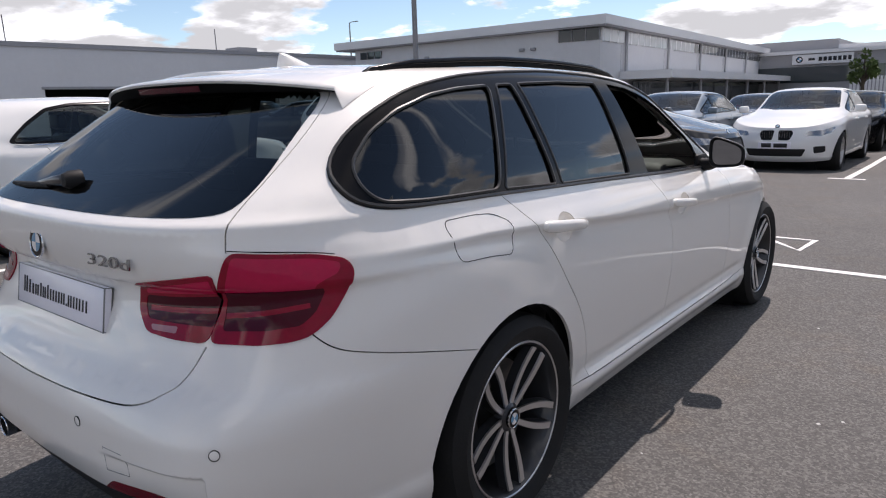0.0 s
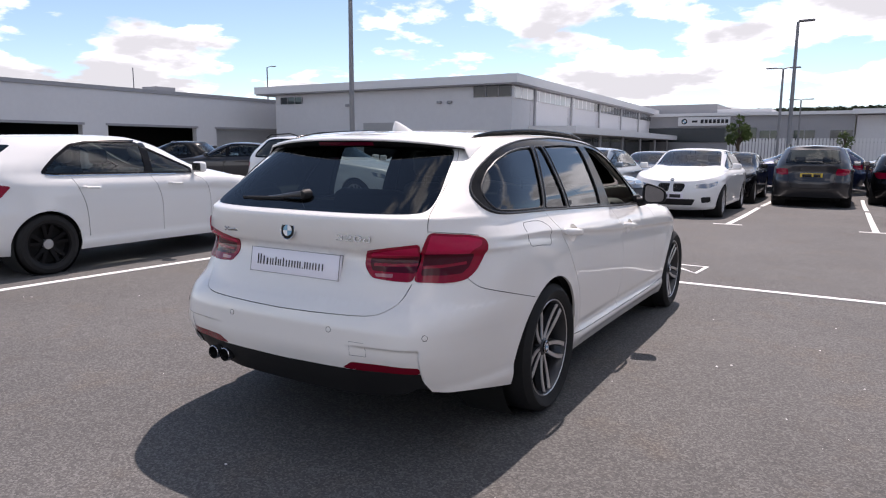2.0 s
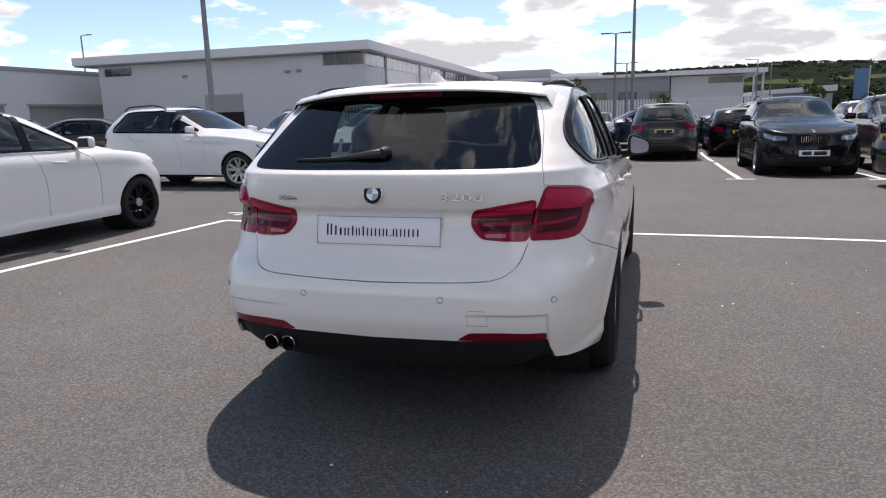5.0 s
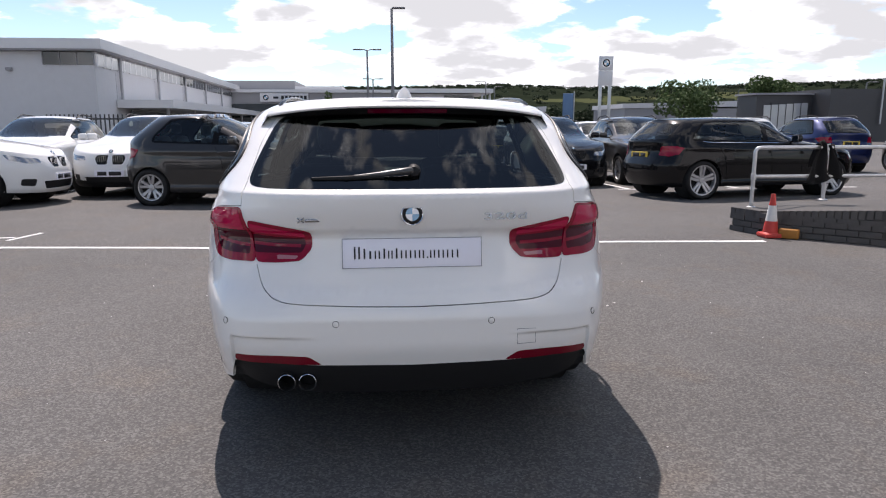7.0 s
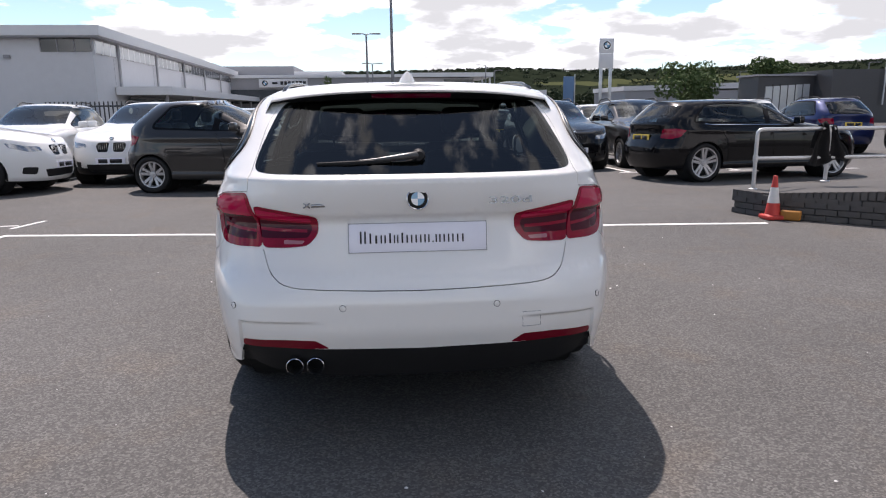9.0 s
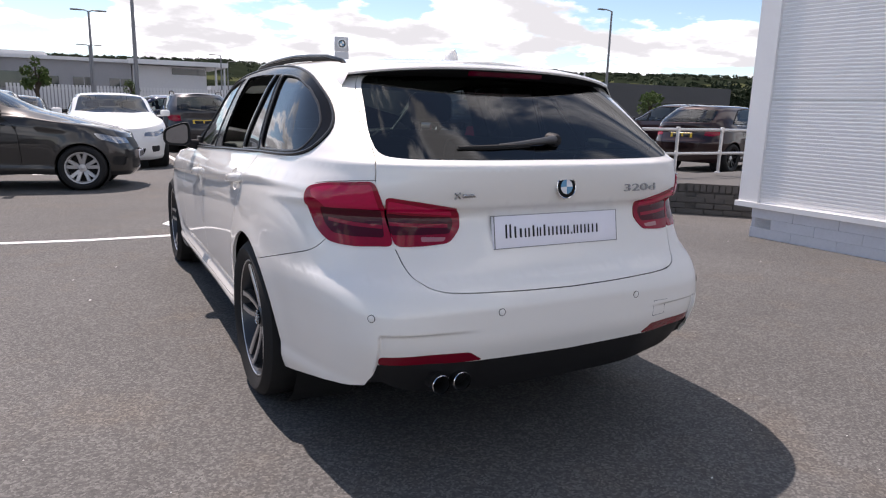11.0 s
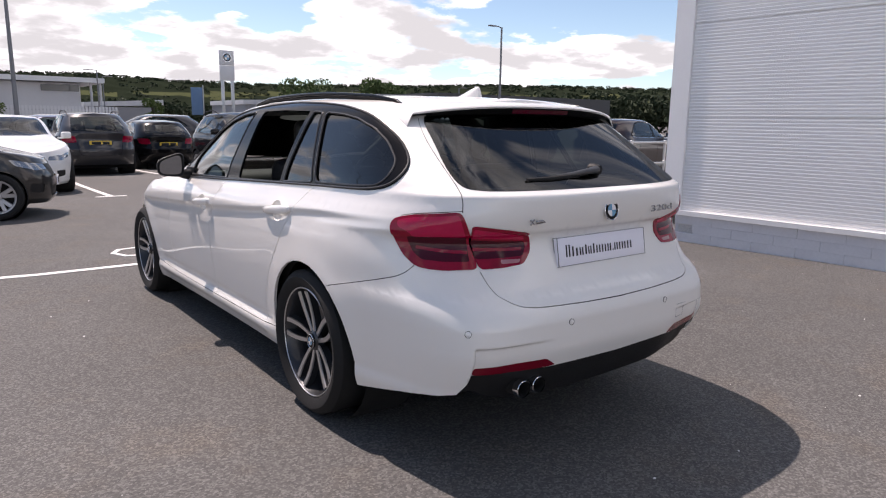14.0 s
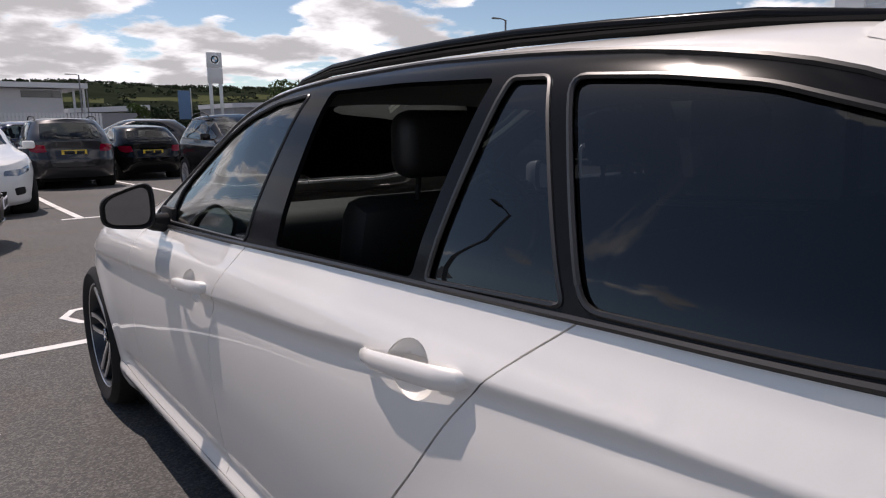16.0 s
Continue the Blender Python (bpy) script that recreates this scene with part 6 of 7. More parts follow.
    part("underbody", box((W * 0.72, L - 0.7, 0.08), (0, L / 2, 0.24), 0.03), M["liner"], car)
    part("dashboard", box((W * 0.74, 0.5, 0.25), (0, cowl - 0.35, belt - 0.08), 0.08), M["trim_dark"], car)
    seat_row(car, (-0.36, 0.36), rear + wb * 0.40, 0.42)
    seat_row(car, (-0.33, 0.33), rear + 0.12, 0.46)
    for n_, yy, zz, mat_, sgn in (("rear_plate", shape.at(0.05, 0.72)[1] - 0.012, 0.70, M["plate_yellow"], -1), ("front_plate", L + 0.012, 0.46, M["plate_white"], 1)):
        if n_ == "rear_plate":
            zz = belt * 0.80
            yy = shape.at(*shape.find([(0.2, zz)], "tail")[0])[1] - 0.010
        pl = part(n_, box((0.52, 0.012, 0.111), (0, yy, zz), 0.003, segments=1), mat_, car)
        letter_bars(pl, lambda a, b, d, yy=yy, zz=zz, sgn=sgn: Vector((a, yy + sgn * (0.006 + d), zz + b)), 0.44, 0.07, [4, 3], M["ink"])
    roundel(car, (0, L - 0.145, belt - 0.185), (0, 0.75, 0.65), 0.04)
    return car


def repaint(car, old, paint):
    for o in (car, *car.children_recursive):
        for slot in o.material_slots if o.type == "MESH" else ():
            if slot.material is old:
                slot.link = "OBJECT"
                slot.material = paint


def set_car(source, length, x, y, heading, label, paint=None):
    car = copy_thing(source, stand(x, y, heading, length))
    if paint is not None:
        repaint(car, PAINT_BASE, paint)
    return tagged(car, label, "car", "cars parked in the lot")


PAINT_BASE = car_paint("white_solid_paint", (0.77, 0.77, 0.76))
PAINT_BLACK = car_paint("black_paint", (0.006, 0.006, 0.007), rough=0.25, spec=0.05, coat=0.55)
PAINT_GREY = car_paint("dark_grey_metallic_paint", (0.040, 0.040, 0.044), metal=0.4)
PAINT_MID = car_paint("mid_grey_metallic_paint", (0.036, 0.034, 0.033), metal=0.4)
PAINT_NAVY = car_paint("navy_paint", (0.012, 0.022, 0.065), metal=0.3)
PAINT_BLUE = car_paint("blue_paint", (0.010, 0.020, 0.085), metal=0.3)
PAINT_STEEL = car_paint("blue_grey_paint", (0.16, 0.20, 0.24), metal=0.6)
PAINT_MAROON = car_paint("maroon_paint", (0.022, 0.009, 0.009), metal=0.3)

HATCH = kind_shape(4.29, 1.78, 1.465, 2.70, 0.75, 0.318, 0.99, upright=0.85, cab=0.42, arched=True)
SMALL = kind_shape(3.66, 1.68, 1.49, 2.38, 0.63, 0.30, 0.965)
WAGON = kind_shape(4.45, 1.80, 1.43, 2.76, 0.80, 0.335, 0.955, upright=1.15)
SUV = kind_shape(4.45, 1.83, 1.59, 2.68, 0.90, 0.345, 1.04, sill=0.26)
BIGSUV = kind_shape(4.64, 1.90, 1.65, 2.81, 0.95, 0.365, 1.07, sill=0.28)
SALOON = kind_shape(4.90, 1.86, 1.46, 2.97, 1.09, 0.335, 0.965, boot=True)

lot_hatch = parked_body("hatchback_car", HATCH, PAINT_BASE, style=WHEEL_BLACK, brightwork=True)
tagged(lot_hatch, "white hatchback car with black wheels on asphalt", "car", "cars parked in the lot")
lot_hatch.matrix_world = Matrix.Translation((-5.83, 1.05, 0))
lot_small = parked_body("small_car", SMALL, PAINT_BASE, two_door=True)
lot_suv = parked_body("crossover_car", SUV, PAINT_BASE, kidney=True, rails=True)
lot_clad = parked_body("crossover_car", SUV, PAINT_BASE, kidney=True, clad=True, rails=True)
lot_big = parked_body("suv_car", BIGSUV, PAINT_BASE, rails=True)
lot_saloon = parked_body("saloon_car", SALOON, PAINT_BASE, kidney=True)


def place_first(car, length, x, y, heading, label, paint=None):
    car.matrix_world = stand(x, y, heading, length)
    if paint is not None:
        repaint(car, PAINT_BASE, paint)
    tagged(car, label, "car", "cars parked in the lot")


# white and black repeats first, then the first of each kind takes its own place
set_car(lot_suv, 4.45, -7.5, 13.05, 184, "white crossover car parked nose out in a bay")
set_car(lot_suv, 4.45, 6.2, 14.2, 178, "dark grey crossover car parked nose out beside a black one", PAINT_MID)
set_car(lot_suv, 4.45, 7.3, 20.8, 180, "white crossover car in a back row of the lot")
set_car(lot_clad, 4.45, 3.93, 14.0, 180, "black crossover car with chrome kidney grille parked nose out", PAINT_BLACK)
set_car(lot_saloon, 4.90, -3.35, 13.9, 180, "blue-grey saloon car parked behind a dark small car", PAINT_STEEL)
set_car(lot_saloon, 4.90, -0.95, 20.4, 180, "black saloon car parked behind a white saloon", PAINT_BLACK)
set_car(lot_saloon, 4.90, -15.5, 14.0, 118, "dark saloon car parked near the workshop", PAINT_GREY)
set_car(lot_saloon, 4.90, -20.5, 15.5, 118, "blue-grey saloon car parked near the workshop", PAINT_STEEL)
set_car(lot_saloon, 4.90, -3.2, 20.0, 180, "dark grey saloon car in a back row of the lot", PAINT_GREY)
set_car(lot_hatch, 4.29, 3.62, 22.0, 0, "black hatchback car with red tail lamps in a back row", PAINT_BLACK)
set_car(lot_hatch, 4.29, 0.6, 24.5, 90, "navy hatchback car parked across the end of the lot", PAINT_NAVY)
set_car(lot_hatch, 4.29, 4.4, 26.0, 84, "dark grey hatchback car parked across the end of the lot", PAINT_GREY)
set_car(lot_hatch, 4.29, 12.2, 9.6, -78, "maroon hatchback car behind the metal railing", PAINT_MAROON)
set_car(lot_hatch, 4.29, -9.9, 17.5, 180, "white hatchback car in a back row of the lot")
set_car(lot_big, 4.64, -12.6, 14.6, 20, "white suv car seen from behind near the workshop")
set_car(lot_big, 4.64, 13.3, 18.4, 0, "blue suv car with yellow rear plate behind the railing", PAINT_BLUE)
set_car(lot_big, 4.64, 16.0, 15.4, 0, "brown suv car with yellow rear plate behind the railing", PAINT_MAROON)
set_car(lot_big, 4.64, 10.9, 19.0, 0, "white suv car in a back row of the lot")
set_car(lot_small, 3.66, -18.0, 13.2, 118, "black small car parked near the workshop", PAINT_BLACK)
place_first(lot_suv, 4.45, -7.80, 9.75, -92, "white crossover car standing across the aisle")
place_first(lot_clad, 4.45, -5.05, 12.5, 180, "white crossover car with black lower bumper parked nose out")
place_first(lot_big, 4.64, 1.36, 20.0, 0, "dark grey suv car with yellow rear plate in a bay", PAINT_GREY)
place_first(lot_saloon, 4.90, -0.95, 14.6, 180, "white saloon car parked nose out in a bay")
place_first(lot_small, 3.66, -2.57, 9.50, -99, "dark grey three-door small car standing across the aisle", PAINT_MID)

black_estate = parked_body("estate_car", WAGON, PAINT_BASE, style=WHEEL_TWIN, brightwork=True)
repaint(black_estate, PAINT_BASE, PAINT_BLACK)
black_estate.matrix_world = stand(6.60, 9.98, -79, 4.45)
tagged(black_estate, "black estate car with silver wheels beside the railing", "car", "cars parked in the lot")

# ---------------------------------------------------------------- markings, walls, buildings
M.update({
    "white_sheet": surface("white_coated_steel_sheet", (0.88, 0.872, 0.865), 0.42, vary=0.04, scale=0.8, fine=30, coat=0.1),
    "white_block": surface("white_painted_block", (0.66, 0.66, 0.69), 0.8, vary=0.14, scale=2.5, fine=40, bump=0.5, bump_scale=60),
    "mortar": surface("mortar", (0.60, 0.60, 0.63), 0.9, vary=0.15, bump=0.4),
    "white_render": surface("white_building_render", (0.62, 0.62, 0.635), 0.75, vary=0.08, scale=0.25, fine=4),
    "grey_panel": surface("grey_building_panel", (0.30, 0.30, 0.315), 0.6, vary=0.1, scale=0.3, fine=5),
    "charcoal": surface("charcoal_cladding", (0.050, 0.050, 0.054), 0.5, vary=0.2, scale=0.5, fine=8),
    "shutter": surface("roller_shutter", (0.36, 0.36, 0.36), 0.55, vary=0.1),
    # near-black for unlit insides: their shade is put into the colour
    "inside_shade": surface("painted_inside_shade", (0.015, 0.015, 0.016), 0.9, vary=0.3),
    "window_dark": surface("dark_window_glass", (0.03, 0.04, 0.045), 0.06, vary=0.2, scale=0.6, coat=0.5),
    "window_pale": surface("pale_window_glass", (0.42, 0.44, 0.46), 0.10, vary=0.25, scale=0.8, coat=0.5),
    "galv": surface("galvanised_steel", (0.50, 0.51, 0.52), 0.42, metal=0.8, vary=0.2, scale=6, fine=60),
    "lamp_post": surface("grey_lamp_post", (0.22, 0.22, 0.23), 0.5, metal=0.6, vary=0.1),
    "brick_dark": surface("dark_grey_brick", (0.075, 0.072, 0.070), 0.85, vary=0.4, scale=5, fine=60, bump=0.6, bump_scale=90),
    "mortar_dark": surface("dark_mortar", (0.085, 0.083, 0.080), 0.95, vary=0.25, scale=3, fine=50, bump=0.4),
    "cone_orange": surface("orange_cone_plastic", (0.50, 0.040, 0.030), 0.55, vary=0.2, scale=12),
    "cone_white": surface("white_cone_sleeve", (0.62, 0.62, 0.60), 0.5, vary=0.15, scale=14),
    "block_yellow": surface("yellow_plastic_block", (0.36, 0.15, 0.025), 0.7, vary=0.25, scale=10),
    "cloth_black": surface("black_cloth", (0.014, 0.014, 0.015), 0.95, vary=0.3, bump=0.4, bump_scale=200),
    "bark": surface("bark", (0.08, 0.065, 0.05), 0.9, vary=0.35, bump=0.6, bump_scale=30, spec=0.15),
    "leaf": surface("tree_leaf", (0.085, 0.125, 0.048), 0.6, vary=0.45, scale=0.6, fine=9, spec=0.15),
    "leaf_light": surface("young_tree_leaf", (0.085, 0.125, 0.040), 0.6, vary=0.4, scale=1.2, fine=9, spec=0.15),
    "leaf_dark": surface("far_wood_leaf", (0.040, 0.056, 0.030), 0.75, vary=0.5, scale=0.08, fine=1.5, spec=0.15),
    "hill": surface("wooded_hill", (0.019, 0.025, 0.016), 0.95, vary=0.6, scale=0.035, fine=0.5, spec=0.0),
    "field": surface("hill_field", (0.068, 0.076, 0.038), 0.95, vary=0.3, scale=0.02, fine=0.4, spec=0.0),
    "sign_white": surface("white_sign_panel", (0.68, 0.68, 0.69), 0.4, vary=0.05),
    "sign_blue": surface("blue_banner", (0.10, 0.19, 0.33), 0.6, vary=0.1),
})


def paint_strip(name, pts, width, label):
    """A painted line on the ground, a few millimetres thick, following the ground."""
    bm = bmesh.new()
    line = []
    for (ax, ay), (bx, by) in zip(pts, pts[1:]):
        n = max(1, int(math.hypot(bx - ax, by - ay) / 0.3))
        line += [(ax + (bx - ax) * k / n, ay + (by - ay) * k / n) for k in range(n)]
    line.append(pts[-1])
    rows = []
    for k, (x, y) in enumerate(line):
        a, b = line[max(k - 1, 0)], line[min(k + 1, len(line) - 1)]
        d = Vector((b[0] - a[0], b[1] - a[1])).normalized()
        nx, ny = -d.y * width / 2, d.x * width / 2
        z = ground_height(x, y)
        rows.append([bm.verts.new((x + nx, y + ny, z + 0.005)), bm.verts.new((x - nx, y - ny, z + 0.005)), bm.verts.new((x - nx, y - ny, z - 0.01)), bm.verts.new((x + nx, y + ny, z - 0.01))])
    for a, b in zip(rows, rows[1:]):
        for i in range(4):
            bm.faces.new((a[i], b[i], b[(i + 1) % 4], a[(i + 1) % 4]))
    bm.faces.new(rows[0]), bm.faces.new(rows[-1][::-1])
    ob = mesh_object(name, bm, M["road_paint"], smooth=False)
    return tagged(ob, label, "road marking", kind="structure")


paint_strip("bay_line", [(-4.26, 5.15), (-2.5, 5.00), (-1.5, 4.89), (-0.7, 4.90), (0.7, 4.95), (2.5, 4.91), (4.14, 4.76)], 0.085, "white painted line across the bay heads")
paint_strip("bay_line", [(-4.25, 5.13), (-4.42, 3.2), (-4.57, 1.0), (-4.60, -8.0)], 0.095, "white painted line between two bays")
for bx in (-9.1, -6.75, -4.4, -2.05, 0.30, 2.63, 4.98, 7.35, 9.7):
    paint_strip("bay_line", [(bx, 11.35), (bx, 16.6)], 0.10, "white painted line between two bays")
    paint_strip("bay_line", [(bx - 0.25, 11.27), (bx + 0.25, 11.27)], 0.09, "short white tick at a bay line's end")
    paint_strip("bay_line", [(bx, 17.3), (bx, 22.0)], 0.10, "white painted line between two bays")
paint_strip("bay_letter", [(0.50, 5.98), (0.82, 5.98), (0.78, 5.52), (0.52, 5.80)], 0.055, "white painted letter at a bay head")
paint_strip("bay_letter", [(-0.55, 5.30), (-0.72, 5.34), (-0.80, 5.52), (-0.72, 5.68), (-0.52, 5.72), (-0.38, 5.60)], 0.055, "white painted letter at a bay head")
paint_strip("bay_letter", [(-4.62, 5.78), (-4.42, 5.80)], 0.05, "white painted letter at a bay head")
paint_strip("bay_letter", [(-4.40, 5.60), (-4.27, 6.12)], 0.055, "white painted letter at a bay head")


def build_chips():
    """Pale stone chips and bits of litter lying on the asphalt."""
    rng = np.random.default_rng(8)
    V, F = [], []
    for k in range(150):
        x, y = rng.uniform(-4.4, 4.4), rng.uniform(-3.6, 4.6)
        if abs(x) < 0.95 and y > -0.1:
            continue
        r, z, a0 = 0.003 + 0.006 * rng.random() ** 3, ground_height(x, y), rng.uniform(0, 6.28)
        n = len(V)
        V += [(x + r * (1 + 0.5 * rng.random()) * math.cos(a0 + 1.2566 * i), y + r * (0.6 + 0.5 * rng.random()) * math.sin(a0 + 1.2566 * i), z - 0.001) for i in range(5)] + [(x, y, z + r * 0.7)]
        F += [(n + i, n + (i + 1) % 5, n + 5) for i in range(5)]
    me = bpy.data.meshes.new("stone_chips")
    me.from_pydata(V, [], F)
    me.materials.append(M["road_paint"])
    tagged(new("stone_chips", me), "pale stone chips scattered over the asphalt", "stone chips", kind="stuff")


build_chips()


# ---- the white shed beside the car

def shed_at(along, out, z):
    """Along the shed's wall away from its near corner, out from its face, up."""
    return Vector((4.66 + 0.078 * along - out, 2.92 - along, z))


def build_shed():
    wall = tagged(new("wall_shed"), "white corrugated steel wall on a painted block plinth", "wall", kind="structure")
    pitch, length = 0.034, 15.0
    for k, (z0, z1) in enumerate(((0.355, 1.395), (1.405, 2.395), (2.405, 3.395))):
        bm = bmesh.new()
        n = int((z1 - z0) / pitch)
        prof = []
        for j in range(n):
            zz = z0 + (z1 - z0) * j / n
            st = (z1 - z0) / n
            prof += [(0.0, zz), (0.0, zz + st * 0.42), (-0.006, zz + st * 0.52), (-0.006, zz + st * 0.90)]
        prof.append((0.0, z1))
        a = [bm.verts.new(shed_at(0.03, o, zz)) for o, zz in prof]
        b = [bm.verts.new(shed_at(length, o, zz)) for o, zz in prof]
        for i in range(len(prof) - 1):
            bm.faces.new((a[i], b[i], b[i + 1], a[i + 1]))
        part("panel", bm, M["white_sheet"], wall, sharp=20)
    bm = bmesh.new()
    add_prism(bm, [(0.02, 0.0), (length, 0.0), (length, 3.5), (0.02, 3.5)], -0.25, lambda a, b, d: shed_at(a, -0.012 + d, b))
    part("wall_core", bm, M["white_sheet"], wall)
    bm = bmesh.new()
    add_prism(bm, [(-0.17, 0.355), (0.045, 0.355), (0.045, 3.52), (-0.17, 3.52)], 0.03, lambda a, b, d: shed_at(a, -0.002 + d, b))
    add_prism(bm, [(-0.17, 0.355), (-0.14, 0.355), (-0.14, 3.52), (-0.17, 3.52)], -0.4, lambda a, b, d: shed_at(a, d, b))
    part("corner_flashing", bm, M["white_sheet"], wall)
    bm = bmesh.new()
    add_prism(bm, [(-0.20, 0.305), (length, 0.305), (length, 0.358), (-0.20, 0.358)], 0.055, lambda a, b, d: shed_at(a, -0.01 + d, b))
    part("drip_sill", bm, M["white_sheet"], wall)
    bm = bmesh.new()
    add_prism(bm, [(-0.02, -0.02), (length, -0.02), (length, 0.305), (-0.02, 0.305)], -0.2, lambda a, b, d: shed_at(a, -0.012 + d, b))
    part("mortar_bed", bm, M["mortar"], wall)
    # painted blocks in three courses
    bm = box((0.4466, 0.08, 0.1008), (0, 0, 0), 0.001, segments=1)
    me = bpy.data.meshes.new("block")
    bm.to_mesh(me), bm.free()
    me.materials.append(M["white_block"])
    ang = math.atan2(-1.0, 0.078)
    for row in range(3):
        for k in range(33):
            o = new("block", me)
            o.parent = wall
            p = shed_at(0.20 + k * 0.448 + (0.224 if row % 2 else 0.0), -0.038 + 0.0007 * ((k * 7 + row * 3) % 3), 0.050 + row * 0.102)
            o.matrix_basis = Matrix.Translation(p) @ Matrix.Rotation(ang, 4, "Z")
    bm = bmesh.new()
    add_prism(bm, [(-0.20, 3.395), (length, 3.395), (length, 3.64), (-0.20, 3.64)], 0.06, lambda a, b, d: shed_at(a, -0.01 + d, b))
    part("roof_edge", bm, M["white_sheet"], wall)
    part("roof_deck", box((8.4, 14.6, 0.2), (9.85, -4.5, 3.5), 0.02), M["grey_panel"], wall)
    part("back_wall", box((8.6, 0.2, 3.4), (9.3, 2.75, 1.7)), M["white_sheet"], wall)


build_shed()


# ---- low brick wall with railing, cone
def build_ramp():
    """A low brick wall that holds up a ramp: a short end, then a face that runs out towards the shed, with a soldier course on top."""
    wall = tagged(new("wall_ramp"), "low dark brick ramp wall with a soldier course on top", "wall", kind="structure")
    plan = [Vector((4.16, 5.60)), Vector((4.31, 5.17)), Vector((5.22, 4.34)), Vector((6.10, 3.53)), Vector((7.2, 3.2)), Vector((12.4, 3.2)), Vector((12.4, 5.9)), Vector((4.4, 5.9))]
    rise = lambda p: 0.285 + 0.10 * max(0.0, min(1.0, (p.x - 4.31) / 0.91))
    bm = bmesh.new()
    centre = Vector((6.5, 4.9))
    inner = [p + (centre - p).normalized() * 0.03 for p in plan]
    low, top = [bm.verts.new((p.x, p.y, -0.02)) for p in inner], [bm.verts.new((p.x, p.y, rise(p) - 0.004)) for p in inner]
    for k in range(len(plan)):
        j = (k + 1) % len(plan)
        bm.faces.new((low[k], low[j], top[j], top[k]))
    bm.faces.new(top), bm.faces.new(low[::-1])
    part("wall_core", bm, M["mortar_dark"], wall)
    bricks = {}
    for kind, size in (("brick", (0.213, 0.10, 0.064)), ("soldier_brick", (0.065, 0.10, 0.10))):
        bm = box(size, (0, 0, 0), 0.003, segments=1)
        bricks[kind] = bpy.data.meshes.new(kind)
        bm.to_mesh(bricks[kind]), bm.free()
        bricks[kind].materials.append(M["brick_dark"])

    def lay(kind, a, b, at, z, k):
        d = (b - a).normalized()
        p = a + d * at - Vector((d.y, -d.x)) * (0.045 - 0.0015 * (k % 3))
        o = new(kind, bricks[kind])
        o.parent = wall
        o.matrix_basis = Matrix.Translation((p.x, p.y, z)) @ Matrix.Rotation(math.atan2(d.y, d.x), 4, "Z")

    for a, b in ((plan[0], plan[1]), (plan[1], plan[2]), (plan[2], plan[3])):
        run = (b - a).length
        for k in range(int(run / 0.075)):
            p = a + (b - a) * ((k + 0.5) * 0.075 / run)
            lay("soldier_brick", a, b, (k + 0.5) * 0.075, rise(p) - 0.050, k)
        for row in range(4):
            for k in range(int(run / 0.223 + 0.5)):
                at = (k + 0.5) * 0.223 + (0.11 if row % 2 else 0.0)
                if at < run + 0.06:
                    lay("brick", a, b, at, 0.033 + row * 0.073 - (0.02 if row == 3 else 0), k + row)


def build_rail():
    rail = thing("railing", "galvanised steel tube handrail on a low brick wall", "railing")
    y = 5.53
    for k in range(8):
        x = 4.38 + k * 0.92
        foot, head = 0.28 if k == 0 else 0.36, 0.95 if k == 0 else 1.01
        p = part("post", tube([(x, y, foot), (x, y, head)], 0.024, 12), M["galv"], rail)
        part("base_flange", lathe([(foot, 0.055), (foot + 0.012, 0.055), (foot + 0.022, 0.03)], 16, "Z", (x, y, 0)), M["galv"], p)
        for z in ((0.66,) if k == 0 else (0.66, 1.01)):
            part("rail_clamp", lathe([(z - 0.04, 0.026), (z - 0.034, 0.031), (z + 0.034, 0.031), (z + 0.04, 0.026)], 14, "Z", (x, y, 0)), M["galv"], p)
    part("top_rail", tube([(4.38, y, 0.93), (4.385, y, 0.975), (4.41, y, 1.003), (4.46, y, 1.01), (11.4, y, 1.01)], 0.023, 12), M["galv"], rail)
    part("middle_rail", tube([(4.38, y, 0.66), (11.4, y, 0.66)], 0.022, 12), M["galv"], rail)
    # a dark coat slung over the top rail, its near side hanging in folds to a ragged hem
    bm = bmesh.new()
    rows = []
    for j in range(19):
        a = j / 18
        ring = []
        for i in range(17):
            b = i / 16
            s_ = a - 0.62
            flare = max(0.0, abs(s_) - 0.05)
            x = 5.17 + 0.20 * b + flare * (0.62 * b - 0.26) + 0.012 * math.sin(13 * a + 5 * b)
            fall = 0.74 + 0.10 * math.sin(5.5 * b + 0.6) + 0.14 * b * b if s_ < 0 else 0.8
            z = 1.052 + 0.05 * math.exp(-((b - 0.3) / 0.25) ** 2) * math.exp(-(s_ / 0.10) ** 2) - max(abs(s_) - 0.03, 0) * fall
            yy = y + (0.034 + 0.022 * math.sin(17 * b + 3 * a)) * (1 if s_ > 0 else -1) * min(1, abs(s_) / 0.04)
            ring.append(bm.verts.new((x, yy, z)))
        rows.append(ring)
    for a, b in zip(rows, rows[1:]):
        for i in range(16):
            bm.faces.new((a[i], a[i + 1], b[i + 1], b[i]))
    bmesh.ops.solidify(bm, geom=bm.faces[:], thickness=0.018)
    coat = mesh_object("coat", bm, M["cloth_black"])
    tagged(coat, "black cloth coat slung over a steel railing", "coat")


